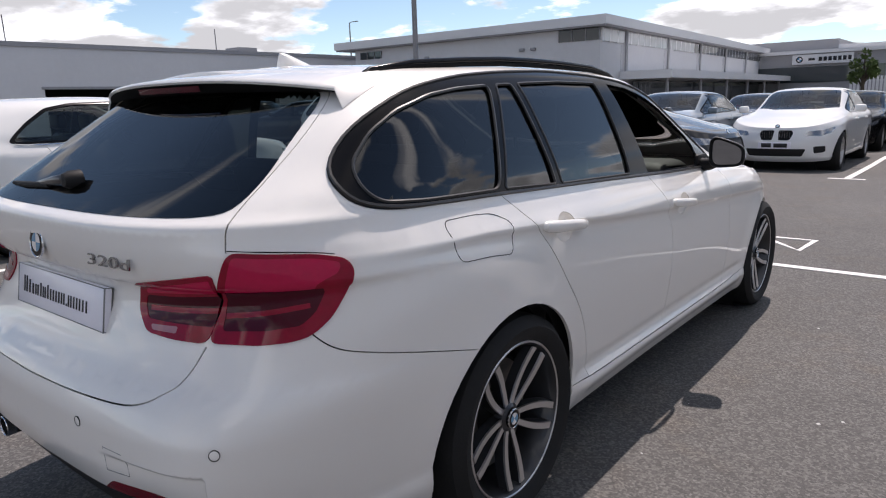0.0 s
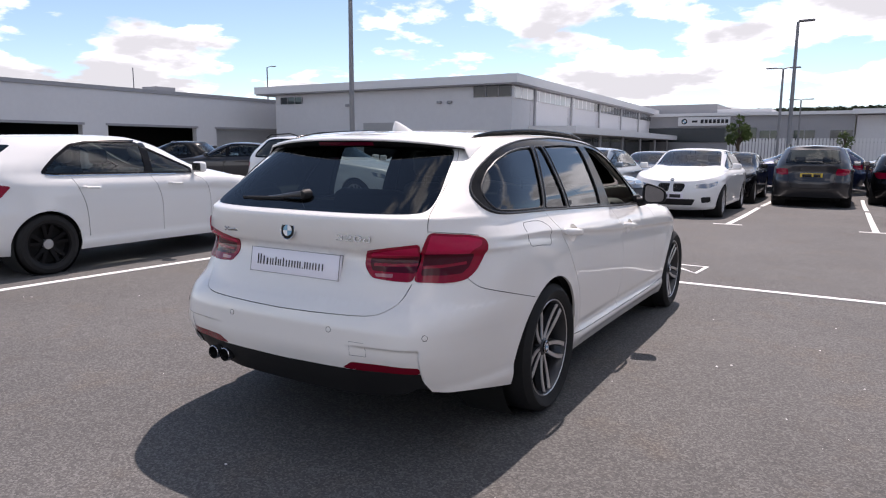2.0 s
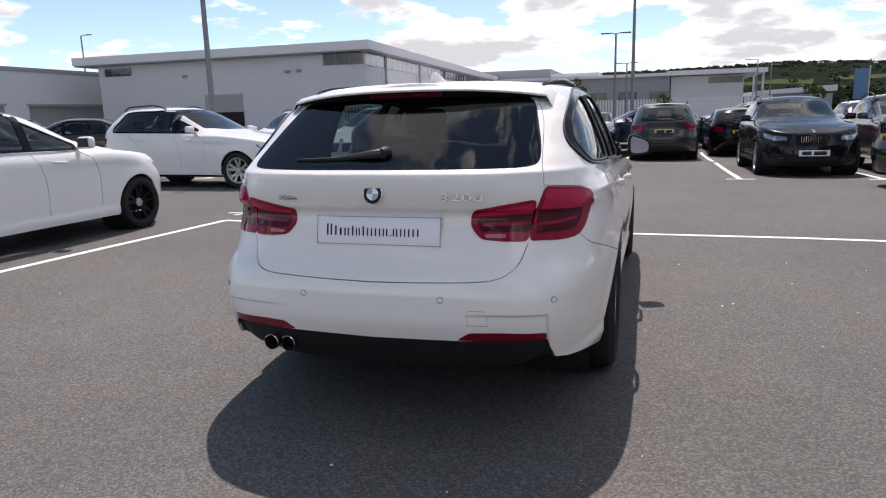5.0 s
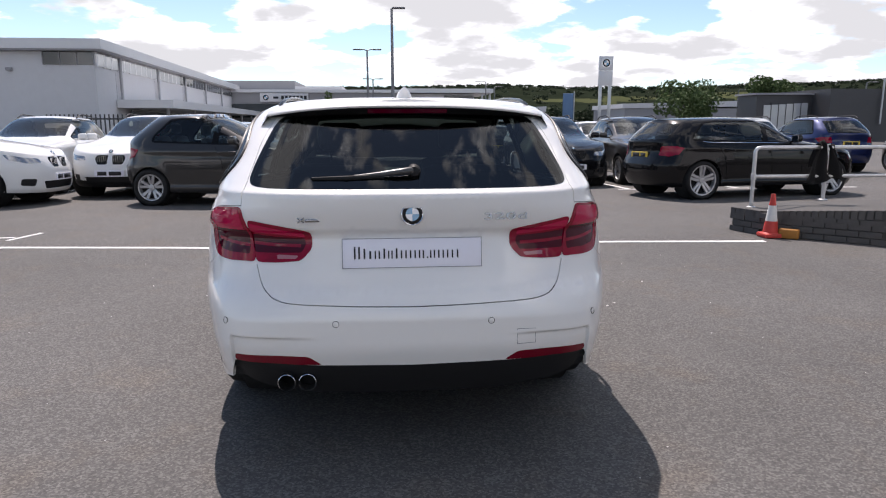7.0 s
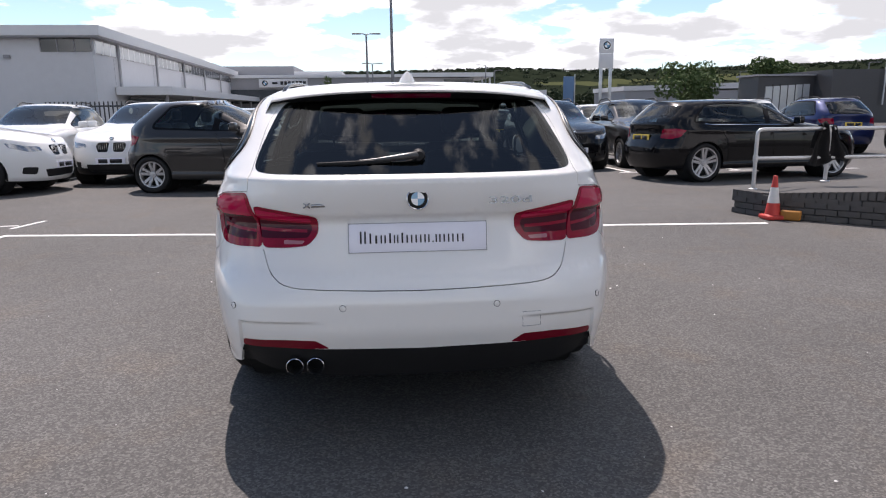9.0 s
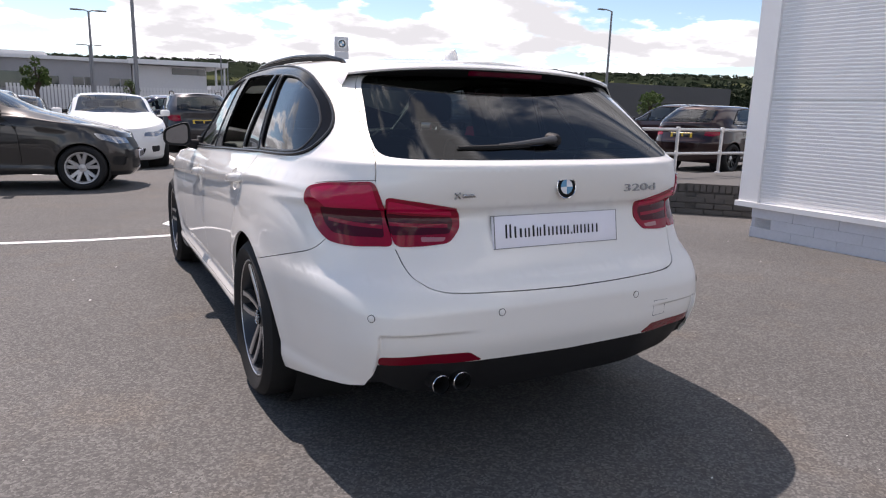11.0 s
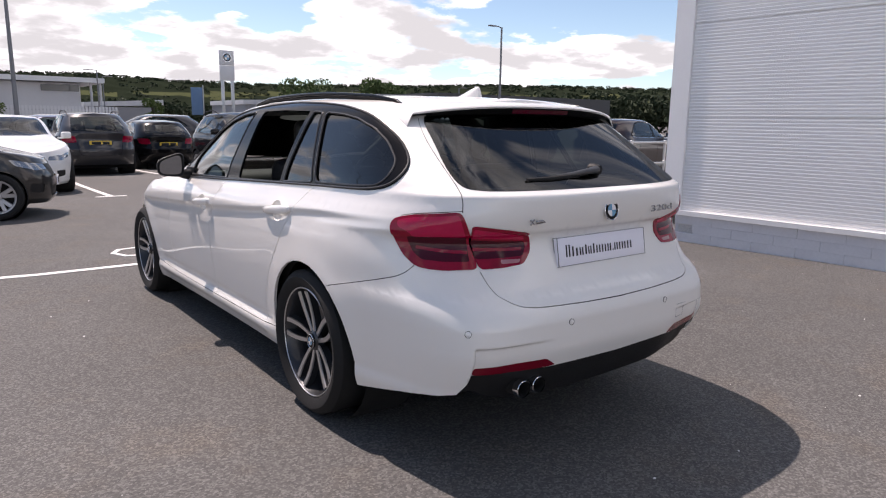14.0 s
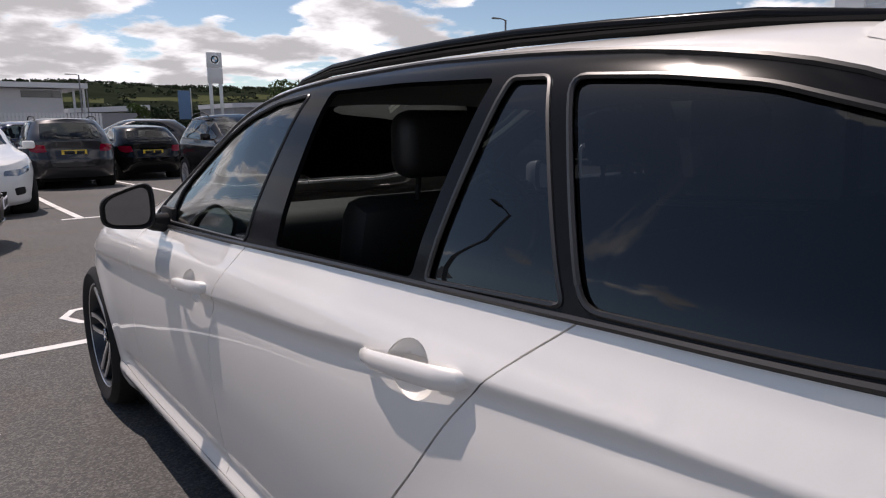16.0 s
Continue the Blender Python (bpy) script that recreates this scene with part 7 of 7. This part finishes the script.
def build_cone():
    cone = thing("traffic_cone", "orange traffic cone with white sleeve on a square base", "cone")
    at = (4.35, 5.02, 0)
    part("base", box((0.22, 0.22, 0.05), (at[0], at[1], at[2] + 0.025), 0.015), M["cone_orange"], cone)
    part("body", lathe([(0.048, 0.100), (0.060, 0.085), (0.40, 0.035), (0.50, 0.022), (0.505, 0.012)], 28, "Z", at), M["cone_orange"], cone)
    part("sleeve", lathe([(0.19, 0.0670), (0.37, 0.0405)], 28, "Z", at), M["cone_white"], cone, "worn white reflective sleeve")
    blk = mesh_object("plastic_block", box((0.21, 0.10, 0.11), (0, 0, 0), 0.015), M["block_yellow"])
    blk.matrix_world = Matrix.Translation((4.505, 4.905, 0.055)) @ Matrix.Rotation(radians(-42), 4, "Z")
    tagged(blk, "dirty yellow plastic block beside a traffic cone", "block")


build_ramp()
build_rail()
build_cone()


# ---- buildings round the lot
def slab(parent, name, lo, hi, material, bevel=0.0):
    c, s = [(a + b) / 2 for a, b in zip(lo, hi)], [b - a for a, b in zip(lo, hi)]
    return part(name, box(s, c, bevel), material, parent)


def build_workshop():
    b = thing("workshop_building", "long white workshop building with dark vehicle doors", "building")
    x0 = -34.0
    doors = ((13.6, 20.0, 0.0), (21.5, 27.6, 0.0), (29.2, 36.2, 1.25))
    edges = [11.5] + [e for d in doors for e in d[:2]] + [37.0]
    for k in range(0, len(edges), 2):
        slab(b, "wall", (x0 - 0.4, edges[k], 0), (x0, edges[k + 1], 2.45), M["white_render"])
    slab(b, "upper_wall", (x0 - 0.4, 11.5, 2.45), (x0, 37.0, 4.40), M["white_render"])
    slab(b, "parapet", (x0 - 0.5, 11.4, 4.40), (x0 + 0.08, 37.1, 4.62), M["grey_panel"])
    slab(b, "side_wall", (x0 - 18, 11.5, 0), (x0 - 0.4, 11.9, 4.4), M["white_render"])
    slab(b, "end_wall", (x0 - 18, 36.6, 0), (x0 - 0.4, 37.0, 4.4), M["white_render"])
    slab(b, "back_wall", (x0 - 18.4, 11.5, 0), (x0 - 18, 37.0, 4.4), M["white_render"])
    slab(b, "roof", (x0 - 18.4, 11.5, 4.30), (x0 - 0.4, 37.0, 4.42), M["grey_panel"])
    # floor and an added sheet across the hall carry the inside's shade as near-black
    slab(b, "inside_floor", (x0 - 18, 11.9, 0.01), (x0 - 0.4, 36.6, 0.03), M["inside_shade"])
    slab(b, "inside_back", (x0 - 6.2, 11.9, 0.02), (x0 - 6.0, 36.6, 4.3), M["inside_shade"])
    for y0, y1, drop in doors:
        slab(b, "door_frame", (x0 - 0.02, y0 - 0.12, 2.42), (x0 + 0.05, y1 + 0.12, 2.55), M["grey_panel"])
        if drop:
            s = slab(b, "roller_shutter", (x0 - 0.3, y0, 2.45 - drop), (x0 - 0.25, y1, 2.45), M["shutter"])
            for j in range(10):
                slab(s, "slat", (x0 - 0.25, y0, 2.45 - drop + j * drop / 10), (x0 - 0.235, y1, 2.45 - drop + (j + 0.8) * drop / 10), M["shutter"])
    slab(b, "roof_unit", (x0 - 3, 26.0, 4.4), (x0 - 1.6, 27.4, 5.0), M["grey_panel"])
    for y in (12.6, 24.0):
        part("aerial", tube([(x0 - 1.0, y, 4.4), (x0 - 1.0, y, 5.9)], 0.03, 6), M["lamp_post"], b)


def build_office():
    b = thing("showroom_building", "white two-storey showroom building with overhanging roof and clerestory windows", "building")
    x1, y0, y1, top = -13.75, 31.9, 84.0, 4.72

    def skew(y):
        return -0.052 * (y - y0)

    bm = bmesh.new()
    add_prism(bm, [(x1, y0), (-31.2, y0), (-31.2, y1), (x1 + skew(y1), y1)], top, lambda a, c, d: Vector((a, c, d)))
    part("wall", bm, M["white_render"], b)
    bm = bmesh.new()
    add_prism(bm, [(x1 + 0.55, y0 - 0.55), (-32.6, y0 - 0.55), (-32.6, y1 + 1), (x1 + 0.55 + skew(y1), y1 + 1)], 0.46, lambda a, c, d: Vector((a, c, top + 0.03 + d)))
    part("roof", bm, M["sign_white"], b, "overhanging flat roof with pale fascia")
    bm = bmesh.new()
    add_prism(bm, [(x1 + 0.48, y0 - 0.48), (-32.5, y0 - 0.48), (-32.5, y1 + 0.9), (x1 + 0.48 + skew(y1), y1 + 0.9)], 0.08, lambda a, c, d: Vector((a, c, top - 0.05 + d)))
    part("soffit", bm, M["grey_panel"], b)
    # strip windows under the roof
    w = slab(b, "window", (x1 - 2.35, y0 - 0.04, 4.06), (x1 - 0.02, y0 + 0.05, 4.66), M["window_dark"])
    for k in range(4):
        slab(w, "mullion", (x1 - 2.35 + k * 0.77, y0 - 0.07, 4.06), (x1 - 2.31 + k * 0.77, y0, 4.66), M["grey_panel"])
    w = slab(b, "window", (-30.7, y0 - 0.04, 4.06), (-28.8, y0 + 0.05, 4.50), M["window_dark"])
    for k in range(4):
        slab(w, "mullion", (-30.7 + k * 0.62, y0 - 0.07, 4.06), (-30.66 + k * 0.62, y0, 4.50), M["grey_panel"])
    for k in range(40):
        ya = y0 + 0.15 + k * 1.0
        pale = k < 16
        p = slab(b, "window", (x1 + skew(ya) - 0.05, ya + 0.06, 4.02), (x1 + skew(ya) + 0.045, ya + 0.94, 4.62), M["window_pale"] if pale else M["window_dark"])
        slab(p, "frame", (x1 + skew(ya) - 0.05, ya - 0.10, 3.98), (x1 + skew(ya) + 0.07, ya + 0.10, 4.66), M["sign_white"])
    for k in range(7):
        yy = y0 + 3.2 + k * 7.2
        part("downpipe", tube([(x1 + skew(yy) + 0.12, yy, 2.5), (x1 + skew(yy) + 0.12, yy, 4.7)], 0.05, 8), M["grey_panel"], b)
        slab(b, "column", (x1 + skew(yy) + 0.05, yy + 0.30, 2.5), (x1 + skew(yy) + 0.12, yy + 0.40, 4.72), M["white_render"])
        slab(b, "wall_slot", (x1 + skew(yy + 0.8) - 0.02, yy - 0.75, 2.6), (x1 + skew(yy) + 0.02, yy - 0.35, 3.9), M["charcoal"])
    # canopy over the ground floor
    bm = bmesh.new()
    add_prism(bm, [(x1 + 2.6, y0 + 3.0), (x1 - 0.1, y0 + 2.6), (x1 - 0.1 + skew(y1), y1), (x1 + 2.9 + skew(y1), y1)], 0.42, lambda a, c, d: Vector((a, c, 2.12 + d)))
    part("canopy", bm, M["sign_white"], b)
    for k in range(8):
        yy = y0 + 4.0 + k * 6.4
        part("canopy_post", tube([(x1 + 2.2 + skew(yy), yy, 0), (x1 + 2.2 + skew(yy), yy, 2.15)], 0.10, 10), M["grey_panel"], b)
    bm = bmesh.new()
    add_prism(bm, [(x1 + 0.06, y0 + 4.2), (x1 + 0.01, y0 + 4.2), (x1 + 0.01 + skew(y1), y1), (x1 + 0.06 + skew(y1), y1)], 2.0, lambda a, c, d: Vector((a, c, 0.05 + d)))
    part("shopfront", bm, M["window_dark"], b)
    # service door on the gable: a near-black slab on the wall, its inside shade painted
    d = slab(b, "door", (-23.8, y0 - 0.03, 0), (-21.3, y0 + 0.05, 1.75), M["inside_shade"])
    slab(d, "door_head", (-23.8, y0 - 0.06, 1.75), (-21.3, y0 + 0.03, 2.75), M["shutter"])
    for k in range(3):
        part("wall_lamp", box((0.28, 0.2, 0.16), (-17.6 - 0.7 * k - (6 if k == 2 else 0), y0 - 0.1, 3.85), 0.04), M["grey_panel"], b)
    # fence by the corner
    f = thing("yard_fence", "dark steel yard fence beside a building corner", "fence")
    for k in range(26):
        slab(f, "picket", (-15.8 + k * 0.20, 31.0, 0), (-15.75 + k * 0.20, 31.05, 1.75), M["charcoal"])
    slab(f, "fence_rail", (-15.8, 31.05, 1.5), (-10.7, 31.09, 1.57), M["charcoal"])
    slab(f, "fence_rail", (-15.8, 31.05, 0.3), (-10.7, 31.09, 0.37), M["charcoal"])


def build_far_showroom():
    b = thing("far_showroom", "long low grey showroom building with a name board", "building")
    slab(b, "wall", (-20, 70, 0), (2.6, 82, 4.45), M["grey_panel"])
    slab(b, "roof", (-20, 69.6, 4.45), (2.9, 82.4, 4.75), M["sign_white"])
    slab(b, "upper_storey", (-24, 72, 4.75), (-9.5, 82, 5.75), M["grey_panel"])
    slab(b, "upper_storey", (-9.5, 72, 4.75), (-4.5, 82, 5.2), M["white_render"])
    slab(b, "glazing", (-16, 69.9, 1.9), (-5.5, 70.05, 3.3), M["window_dark"])
    for xx in (-2.3, 0.7, -5.2):
        w = slab(b, "window", (xx, 69.9, 2.1), (xx + 1.75, 70.05, 3.0), M["window_dark"])
        slab(w, "frame", (xx + 0.85, 69.86, 2.1), (xx + 0.92, 69.95, 3.0), M["grey_panel"])
    board = slab(b, "name_board", (-12.8, 69.7, 3.52), (-7.9, 69.9, 4.38), M["sign_white"])
    letter_bars(board, lambda a, c, d: Vector((-9.35 + a, 69.68 - d, 3.94 + c)), 2.6, 0.36, [1, 1, 1, 1, 1, 1, 1], M["ink"])
    roundel(board, (-12.2, 69.68, 3.94), (0, -1, 0), 0.30)
    letter_bars(board, lambda a, c, d: Vector((-11.2 + a, 69.68 - d, 3.94 + c)), 0.6, 0.2, [1], M["ink"])
    p = thing("far_pavilion", "white pavilion with a projecting flat roof", "building")
    slab(p, "wall", (2.7, 70.3, 0), (9.4, 80, 4.35), M["white_render"])
    slab(p, "roof", (2.3, 69.0, 4.42), (11.3, 80.4, 4.85), M["sign_white"])
    slab(p, "window", (6.2, 70.2, 3.6), (9.3, 70.35, 4.2), M["window_dark"])
    for xx in (10.2, 11.0):
        part("column", tube([(xx, 69.6, 0), (xx, 69.6, 4.45)], 0.11, 8), M["white_render"], p)
    f = thing("palisade_fence", "pale vertical slat fence before far buildings", "fence")
    for k in range(70):
        slab(f, "slat", (-6.8 + k * 0.25, 61.0, 0), (-6.64 + k * 0.25, 61.05, 2.15), M["sign_white"])
    for z in (0.4, 1.8):
        slab(f, "fence_rail", (-6.8, 61.05, z), (10.7, 61.1, z + 0.08), M["galv"])
    for xx, y0, y1, x1, h in ((13.5, 92, 104, 22, 3.6), (38, 104, 120, 66, 5.0)):
        w = thing("warehouse", "pale low warehouse in the distance", "building")
        slab(w, "wall", (xx, y0, 0), (x1, y1, h * 0.72), M["grey_panel"])
        bm = bmesh.new()
        add_prism(bm, [(xx - 0.4, h * 0.72), (x1 + 0.4, h * 0.80), (x1 + 0.4, h), (xx - 0.4, h * 0.86)], y1 - y0, lambda a, c, d: Vector((a, y0 - 0.3 + d, c)))
        part("roof", bm, M["white_render"], w)
    d = thing("dark_showroom", "charcoal clad showroom with a glazed front", "building")
    slab(d, "wall", (26.6, 45, 0), (31.0, 47.6, 3.28), M["charcoal"])
    slab(d, "wall", (30.8, 43.0, 0), (52.0, 50, 3.62), M["charcoal"])
    slab(d, "roof_edge", (26.4, 44.8, 3.28), (30.8, 47.8, 3.40), M["grey_panel"])
    for k in range(6):
        w = slab(d, "window", (27.15 + k * 0.56, 44.93, 0.5), (27.66 + k * 0.56, 45.02, 2.55 + 0.03 * k), M["window_pale"])
        slab(w, "frame", (27.66 + k * 0.56, 44.9, 0.4), (27.71 + k * 0.56, 45.0, 2.7), M["charcoal"])
    part("flue", tube([(34.5, 42.8, 1.2), (34.5, 42.8, 4.3)], 0.06, 8), M["galv"], d)


build_workshop()
build_office()
build_far_showroom()


# ---- posts and signs
def lamp_post(x, y, h, arms, label, heading=0.0, reach=0.55):
    p = thing("street_lamp", label, "lamp post", "lamp posts of the lot")
    part("column", tube([(x, y, 0), (x, y, h * 0.45), (x, y, h)], [0.085, 0.07, 0.05], 12), M["lamp_post"], p)
    part("base_door", box((0.11, 0.03, 0.5), (x, y - 0.08, 0.7), 0.01), M["lamp_post"], p)
    for s in arms:
        dx, dy = s * math.cos(heading), s * math.sin(heading)
        a = part("arm", tube([(x, y, h - 0.03), (x + dx * reach * 0.5, y + dy * reach * 0.5, h + 0.03), (x + dx * reach, y + dy * reach, h + 0.03)], 0.03, 8), M["lamp_post"], p)
        bm = box((0.50, 0.20, 0.07), (0, 0, 0), 0.025)
        bmesh.ops.transform(bm, matrix=Matrix.Translation((x + dx * (reach + 0.2), y + dy * (reach + 0.2), h + 0.03)) @ Matrix.Rotation(heading, 4, "Z"), verts=bm.verts)
        part("lamp_head", bm, M["lamp_post"], a)


lamp_post(-10.6, 14.0, 8.0, (1,), "tall grey lamp post among parked cars")
lamp_post(0.26, 25.5, 5.75, (1,), "tall slim grey lamp post", reach=0.08)
lamp_post(-1.0, 37.0, 5.35, (-1, 1), "grey lamp post with two heads", reach=0.35)
lamp_post(-0.95, 52.8, 4.75, (-1, 1), "small grey lamp post with two heads", reach=0.35)
lamp_post(-42.0, 42.0, 8.1, (1,), "grey lamp post behind the workshop")
lamp_post(24.3, 28.2, 6.6, (-1,), "grey lamp post with one head", reach=0.5)
lamp_post(40.0, 52.0, 4.6, (1,), "grey lamp post near a far wood")
lamp_post(13.2, 80.0, 5.6, (1,), "grey lamp post in the distance")
lamp_post(9.6, 63.0, 5.2, (-1,), "grey lamp post beside a far pavilion")
lamp_post(46.0, 84.0, 5.5, (1,), "grey lamp post in the distance")


def build_signs():
    t = thing("pylon_sign", "white pylon sign with a round badge on two legs", "sign")
    for xx in (26.55, 27.75):
        part("leg", box((0.34, 0.3, 6.0), (xx, 81, 3.0), 0.03), M["galv"], t)
    p = part("panel", box((1.75, 0.35, 1.72), (27.15, 81, 8.5), 0.03), M["sign_white"], t)
    part("panel", box((1.75, 0.35, 1.76), (27.15, 81, 6.72), 0.03), M["sign_white"], t)
    roundel(p, (27.15, 80.8, 8.55), (0, -1, 0), 0.52)
    b = thing("banner", "faded blue banner on a slim pole", "banner")
    part("cloth", box((0.95, 0.04, 2.3), (16.3, 58.0, 2.75), 0.015), M["sign_blue"], b)
    part("pole", tube([(16.85, 58.0, 0), (16.85, 58.0, 4.1)], 0.05, 8), M["galv"], b)


build_signs()


# ---- trees, woods and hills
def leaf_cloud(centres, radii, count, size, rng, squash=0.85):
    """Many small leaf clumps: crossed, bent quads scattered in lobes."""
    V, F = [], []
    w = np.array([r ** 2 for r in radii])
    pick = rng.choice(len(centres), count, p=w / w.sum())
    for k in pick:
        d = rng.normal(size=3)
        d /= np.linalg.norm(d)
        c = np.array(centres[k]) + d * radii[k] * (0.55 + 0.5 * rng.random() ** 0.6) * np.array([1, 1, squash])
        a, b = rng.normal(size=3), rng.normal(size=3)
        a /= np.linalg.norm(a)
        b -= a * a.dot(b)
        b /= np.linalg.norm(b)
        s = size * (0.6 + 0.8 * rng.random())
        n = np.cross(a, b) * s * 0.35
        i = len(V)
        V += [c - a * s, c - b * s * 0.55 + n, c + a * s, c + b * s * 0.55 + n]
        F += [(i, i + 1, i + 2), (i, i + 2, i + 3)]
    return V, F


def tree(x, y, h, spread, leaves, label, seed, mat="leaf", size=0.16):
    rng = np.random.default_rng(seed)
    t = thing("tree", label, "tree")
    t.location = (x, y, 0)
    trunk_top = h * 0.42
    bm = bmesh.new()
    add_tube(bm, [(0, 0, 0), (0.03 * h * 0.2, 0, trunk_top * 0.5), (0, 0.02 * h * 0.2, trunk_top), (0, 0, h * 0.8)], [0.035 * h, 0.028 * h, 0.022 * h, 0.006 * h], 9)
    lobes, radii = [], []
    for k in range(9):
        a, q = rng.random() * 6.283, rng.random()
        z = h * (0.42 + 0.42 * q)
        r = spread * (0.35 + 0.45 * math.sin(math.pi * (0.25 + 0.6 * q)))
        p = (r * math.cos(a), r * math.sin(a), z)
        add_tube(bm, [(0, 0, trunk_top * (0.7 + 0.5 * q)), (p[0] * 0.5, p[1] * 0.5, z * 0.92), p], [0.014 * h, 0.009 * h, 0.003 * h], 6)
        lobes.append(p)
        radii.append(spread * (0.38 + 0.22 * rng.random()))
    lobes.append((0, 0, h * 0.80))
    radii.append(spread * 0.5)
    part("trunk", bm, M["bark"], t)
    V, F = leaf_cloud(lobes, radii, leaves, size, rng)
    me = bpy.data.meshes.new("crown")
    me.from_pydata(V, [], F)
    me.materials.append(M[mat])
    c = new("crown", me)
    c.parent = t
    return t


tree(-3.9, 45.0, 3.95, 0.62, 620, "slender young green tree by a fence", 3, "leaf_light", 0.12)
tree(2.0, 60.0, 3.0, 0.5, 260, "thin young tree by a fence", 4, "leaf_light", 0.09)
tree(15.2, 68.0, 3.3, 0.85, 700, "small green tree beside a banner", 5, "leaf_light", 0.13)
tree(38.5, 83.0, 6.2, 3.6, 2600, "broad green tree near a far warehouse", 6, "leaf", 0.26)
tree(46.5, 78.0, 6.8, 2.6, 2000, "green tree behind a dark building", 7, "leaf", 0.26)
tree(43.0, 74.0, 3.8, 1.6, 1000, "small green tree behind a dark building", 8, "leaf_light", 0.22)
tree(50.0, 82.0, 6.0, 2.8, 1800, "green tree behind a dark building", 9, "leaf", 0.26)
tree(25.5, 26.0, 2.6, 0.7, 500, "small yellow-green tree before a wood", 10, "leaf_light", 0.11)


def build_far():
    rng = np.random.default_rng(21)
    # wood of dark trees
    V, F = [], []
    for k in range(80):
        a = radians(38 + 46 * k / 79 + rng.normal() * 0.25)
        d = 110 + 14 * rng.random()
        hgt = 5.2 + 2.6 * max(0, (k / 79 - 0.12)) ** 0.8 + 1.3 * rng.random()
        c = (d * math.sin(a), d * math.cos(a))
        lobes = [(c[0] + rng.normal() * 0.8, c[1] + rng.normal() * 0.8, hgt * z) for z in (0.25, 0.45, 0.6, 0.75, 0.88)]
        v, f = leaf_cloud(lobes, [2.4, 2.2, 1.9, 1.4, 0.9], 330, 0.42, rng, 0.9)
        n = len(V)
        V += v
        F += [tuple(i + n for i in q) for q in f]
    # a lower belt before the hill
    for k in range(34):
        a = radians(7.5 + 16 * k / 33 + rng.normal() * 0.2)
        d = 128 + 10 * rng.random()
        hgt = 2.6 + 1.9 * rng.random()
        c = (d * math.sin(a), d * math.cos(a))
        v, f = leaf_cloud([(c[0] + rng.normal() * 0.9, c[1] + rng.normal() * 0.9, hgt * z) for z in (0.25, 0.5, 0.75, 0.92)], [2.2, 1.9, 1.5, 0.9], 260, 0.42, rng, 0.9)
        n = len(V)
        V += v
        F += [tuple(i + n for i in q) for q in f]
    me = bpy.data.meshes.new("wood")
    me.from_pydata(V, [], F)
    me.materials.append(M["leaf_dark"])
    tagged(new("wood", me), "dark green belt of trees beyond the lot", "trees", kind="stuff")
    # hills
    bm = bmesh.new()
    rows = []
    for j in range(26):
        r = 420 + j * 22
        row = []
        for k in range(150):
            a = radians(-75 + 165 * k / 149)
            ridge = 43.5 + 5 * noise.noise((a * 3.1, 0.3, 0)) + 3 * noise.noise((a * 9, 2.0, 0))
            rise = 0.5 - 0.5 * math.cos(math.pi * min(1, j / 20))
            z = rise * ridge + (noise.noise((a * 60, j * 0.5, 0)) * 1.6 + noise.noise((a * 170, j * 1.7, 4)) * 1.4) * min(1, j / 4)
            row.append(bm.verts.new((r * math.sin(a), r * math.cos(a), z - 1.0)))
        rows.append(row)
    for a, b in zip(rows, rows[1:]):
        for k in range(149):
            f = bm.faces.new((a[k], a[k + 1], b[k + 1], b[k]))
            m = f.calc_center_median()
            g = noise.noise((m.x * 0.011, m.y * 0.028, 5.0))
            f.material_index = 1 if g > 0.06 and 600 < math.hypot(m.x, m.y) < 710 else 0
    ob = mesh_object("hills", bm, [M["hill"], M["field"]])
    tagged(ob, "low wooded hills with fields on the skyline", "hills", kind="structure")
    V, F = [], []
    for k in range(1500):
        a = radians(-20 + 90 * rng.random())
        r = 600 + 270 * rng.random() ** (0.45 if k % 2 else 1.0)
        i = int(np.clip((r - 420) / 22, 0, 25))
        ridge = 43.5 + 5 * noise.noise((a * 3.1, 0.3, 0)) + 3 * noise.noise((a * 9, 2.0, 0))
        z = (0.5 - 0.5 * math.cos(math.pi * min(1, i / 20))) * ridge
        v, f = leaf_cloud([(r * math.sin(a), r * math.cos(a), z + 1.0), (r * math.sin(a) + 3, r * math.cos(a), z + 0.5)], [2.6, 2.1], 26, 1.2, rng, 0.55)
        n = len(V)
        V += v
        F += [tuple(q + n for q in t) for t in f]
    me = bpy.data.meshes.new("hill_trees")
    me.from_pydata(V, [], F)
    me.materials.append(M["leaf_dark"])
    tagged(new("hill_trees", me), "dark hedges and copses on far hills", "trees", kind="stuff")


build_far()
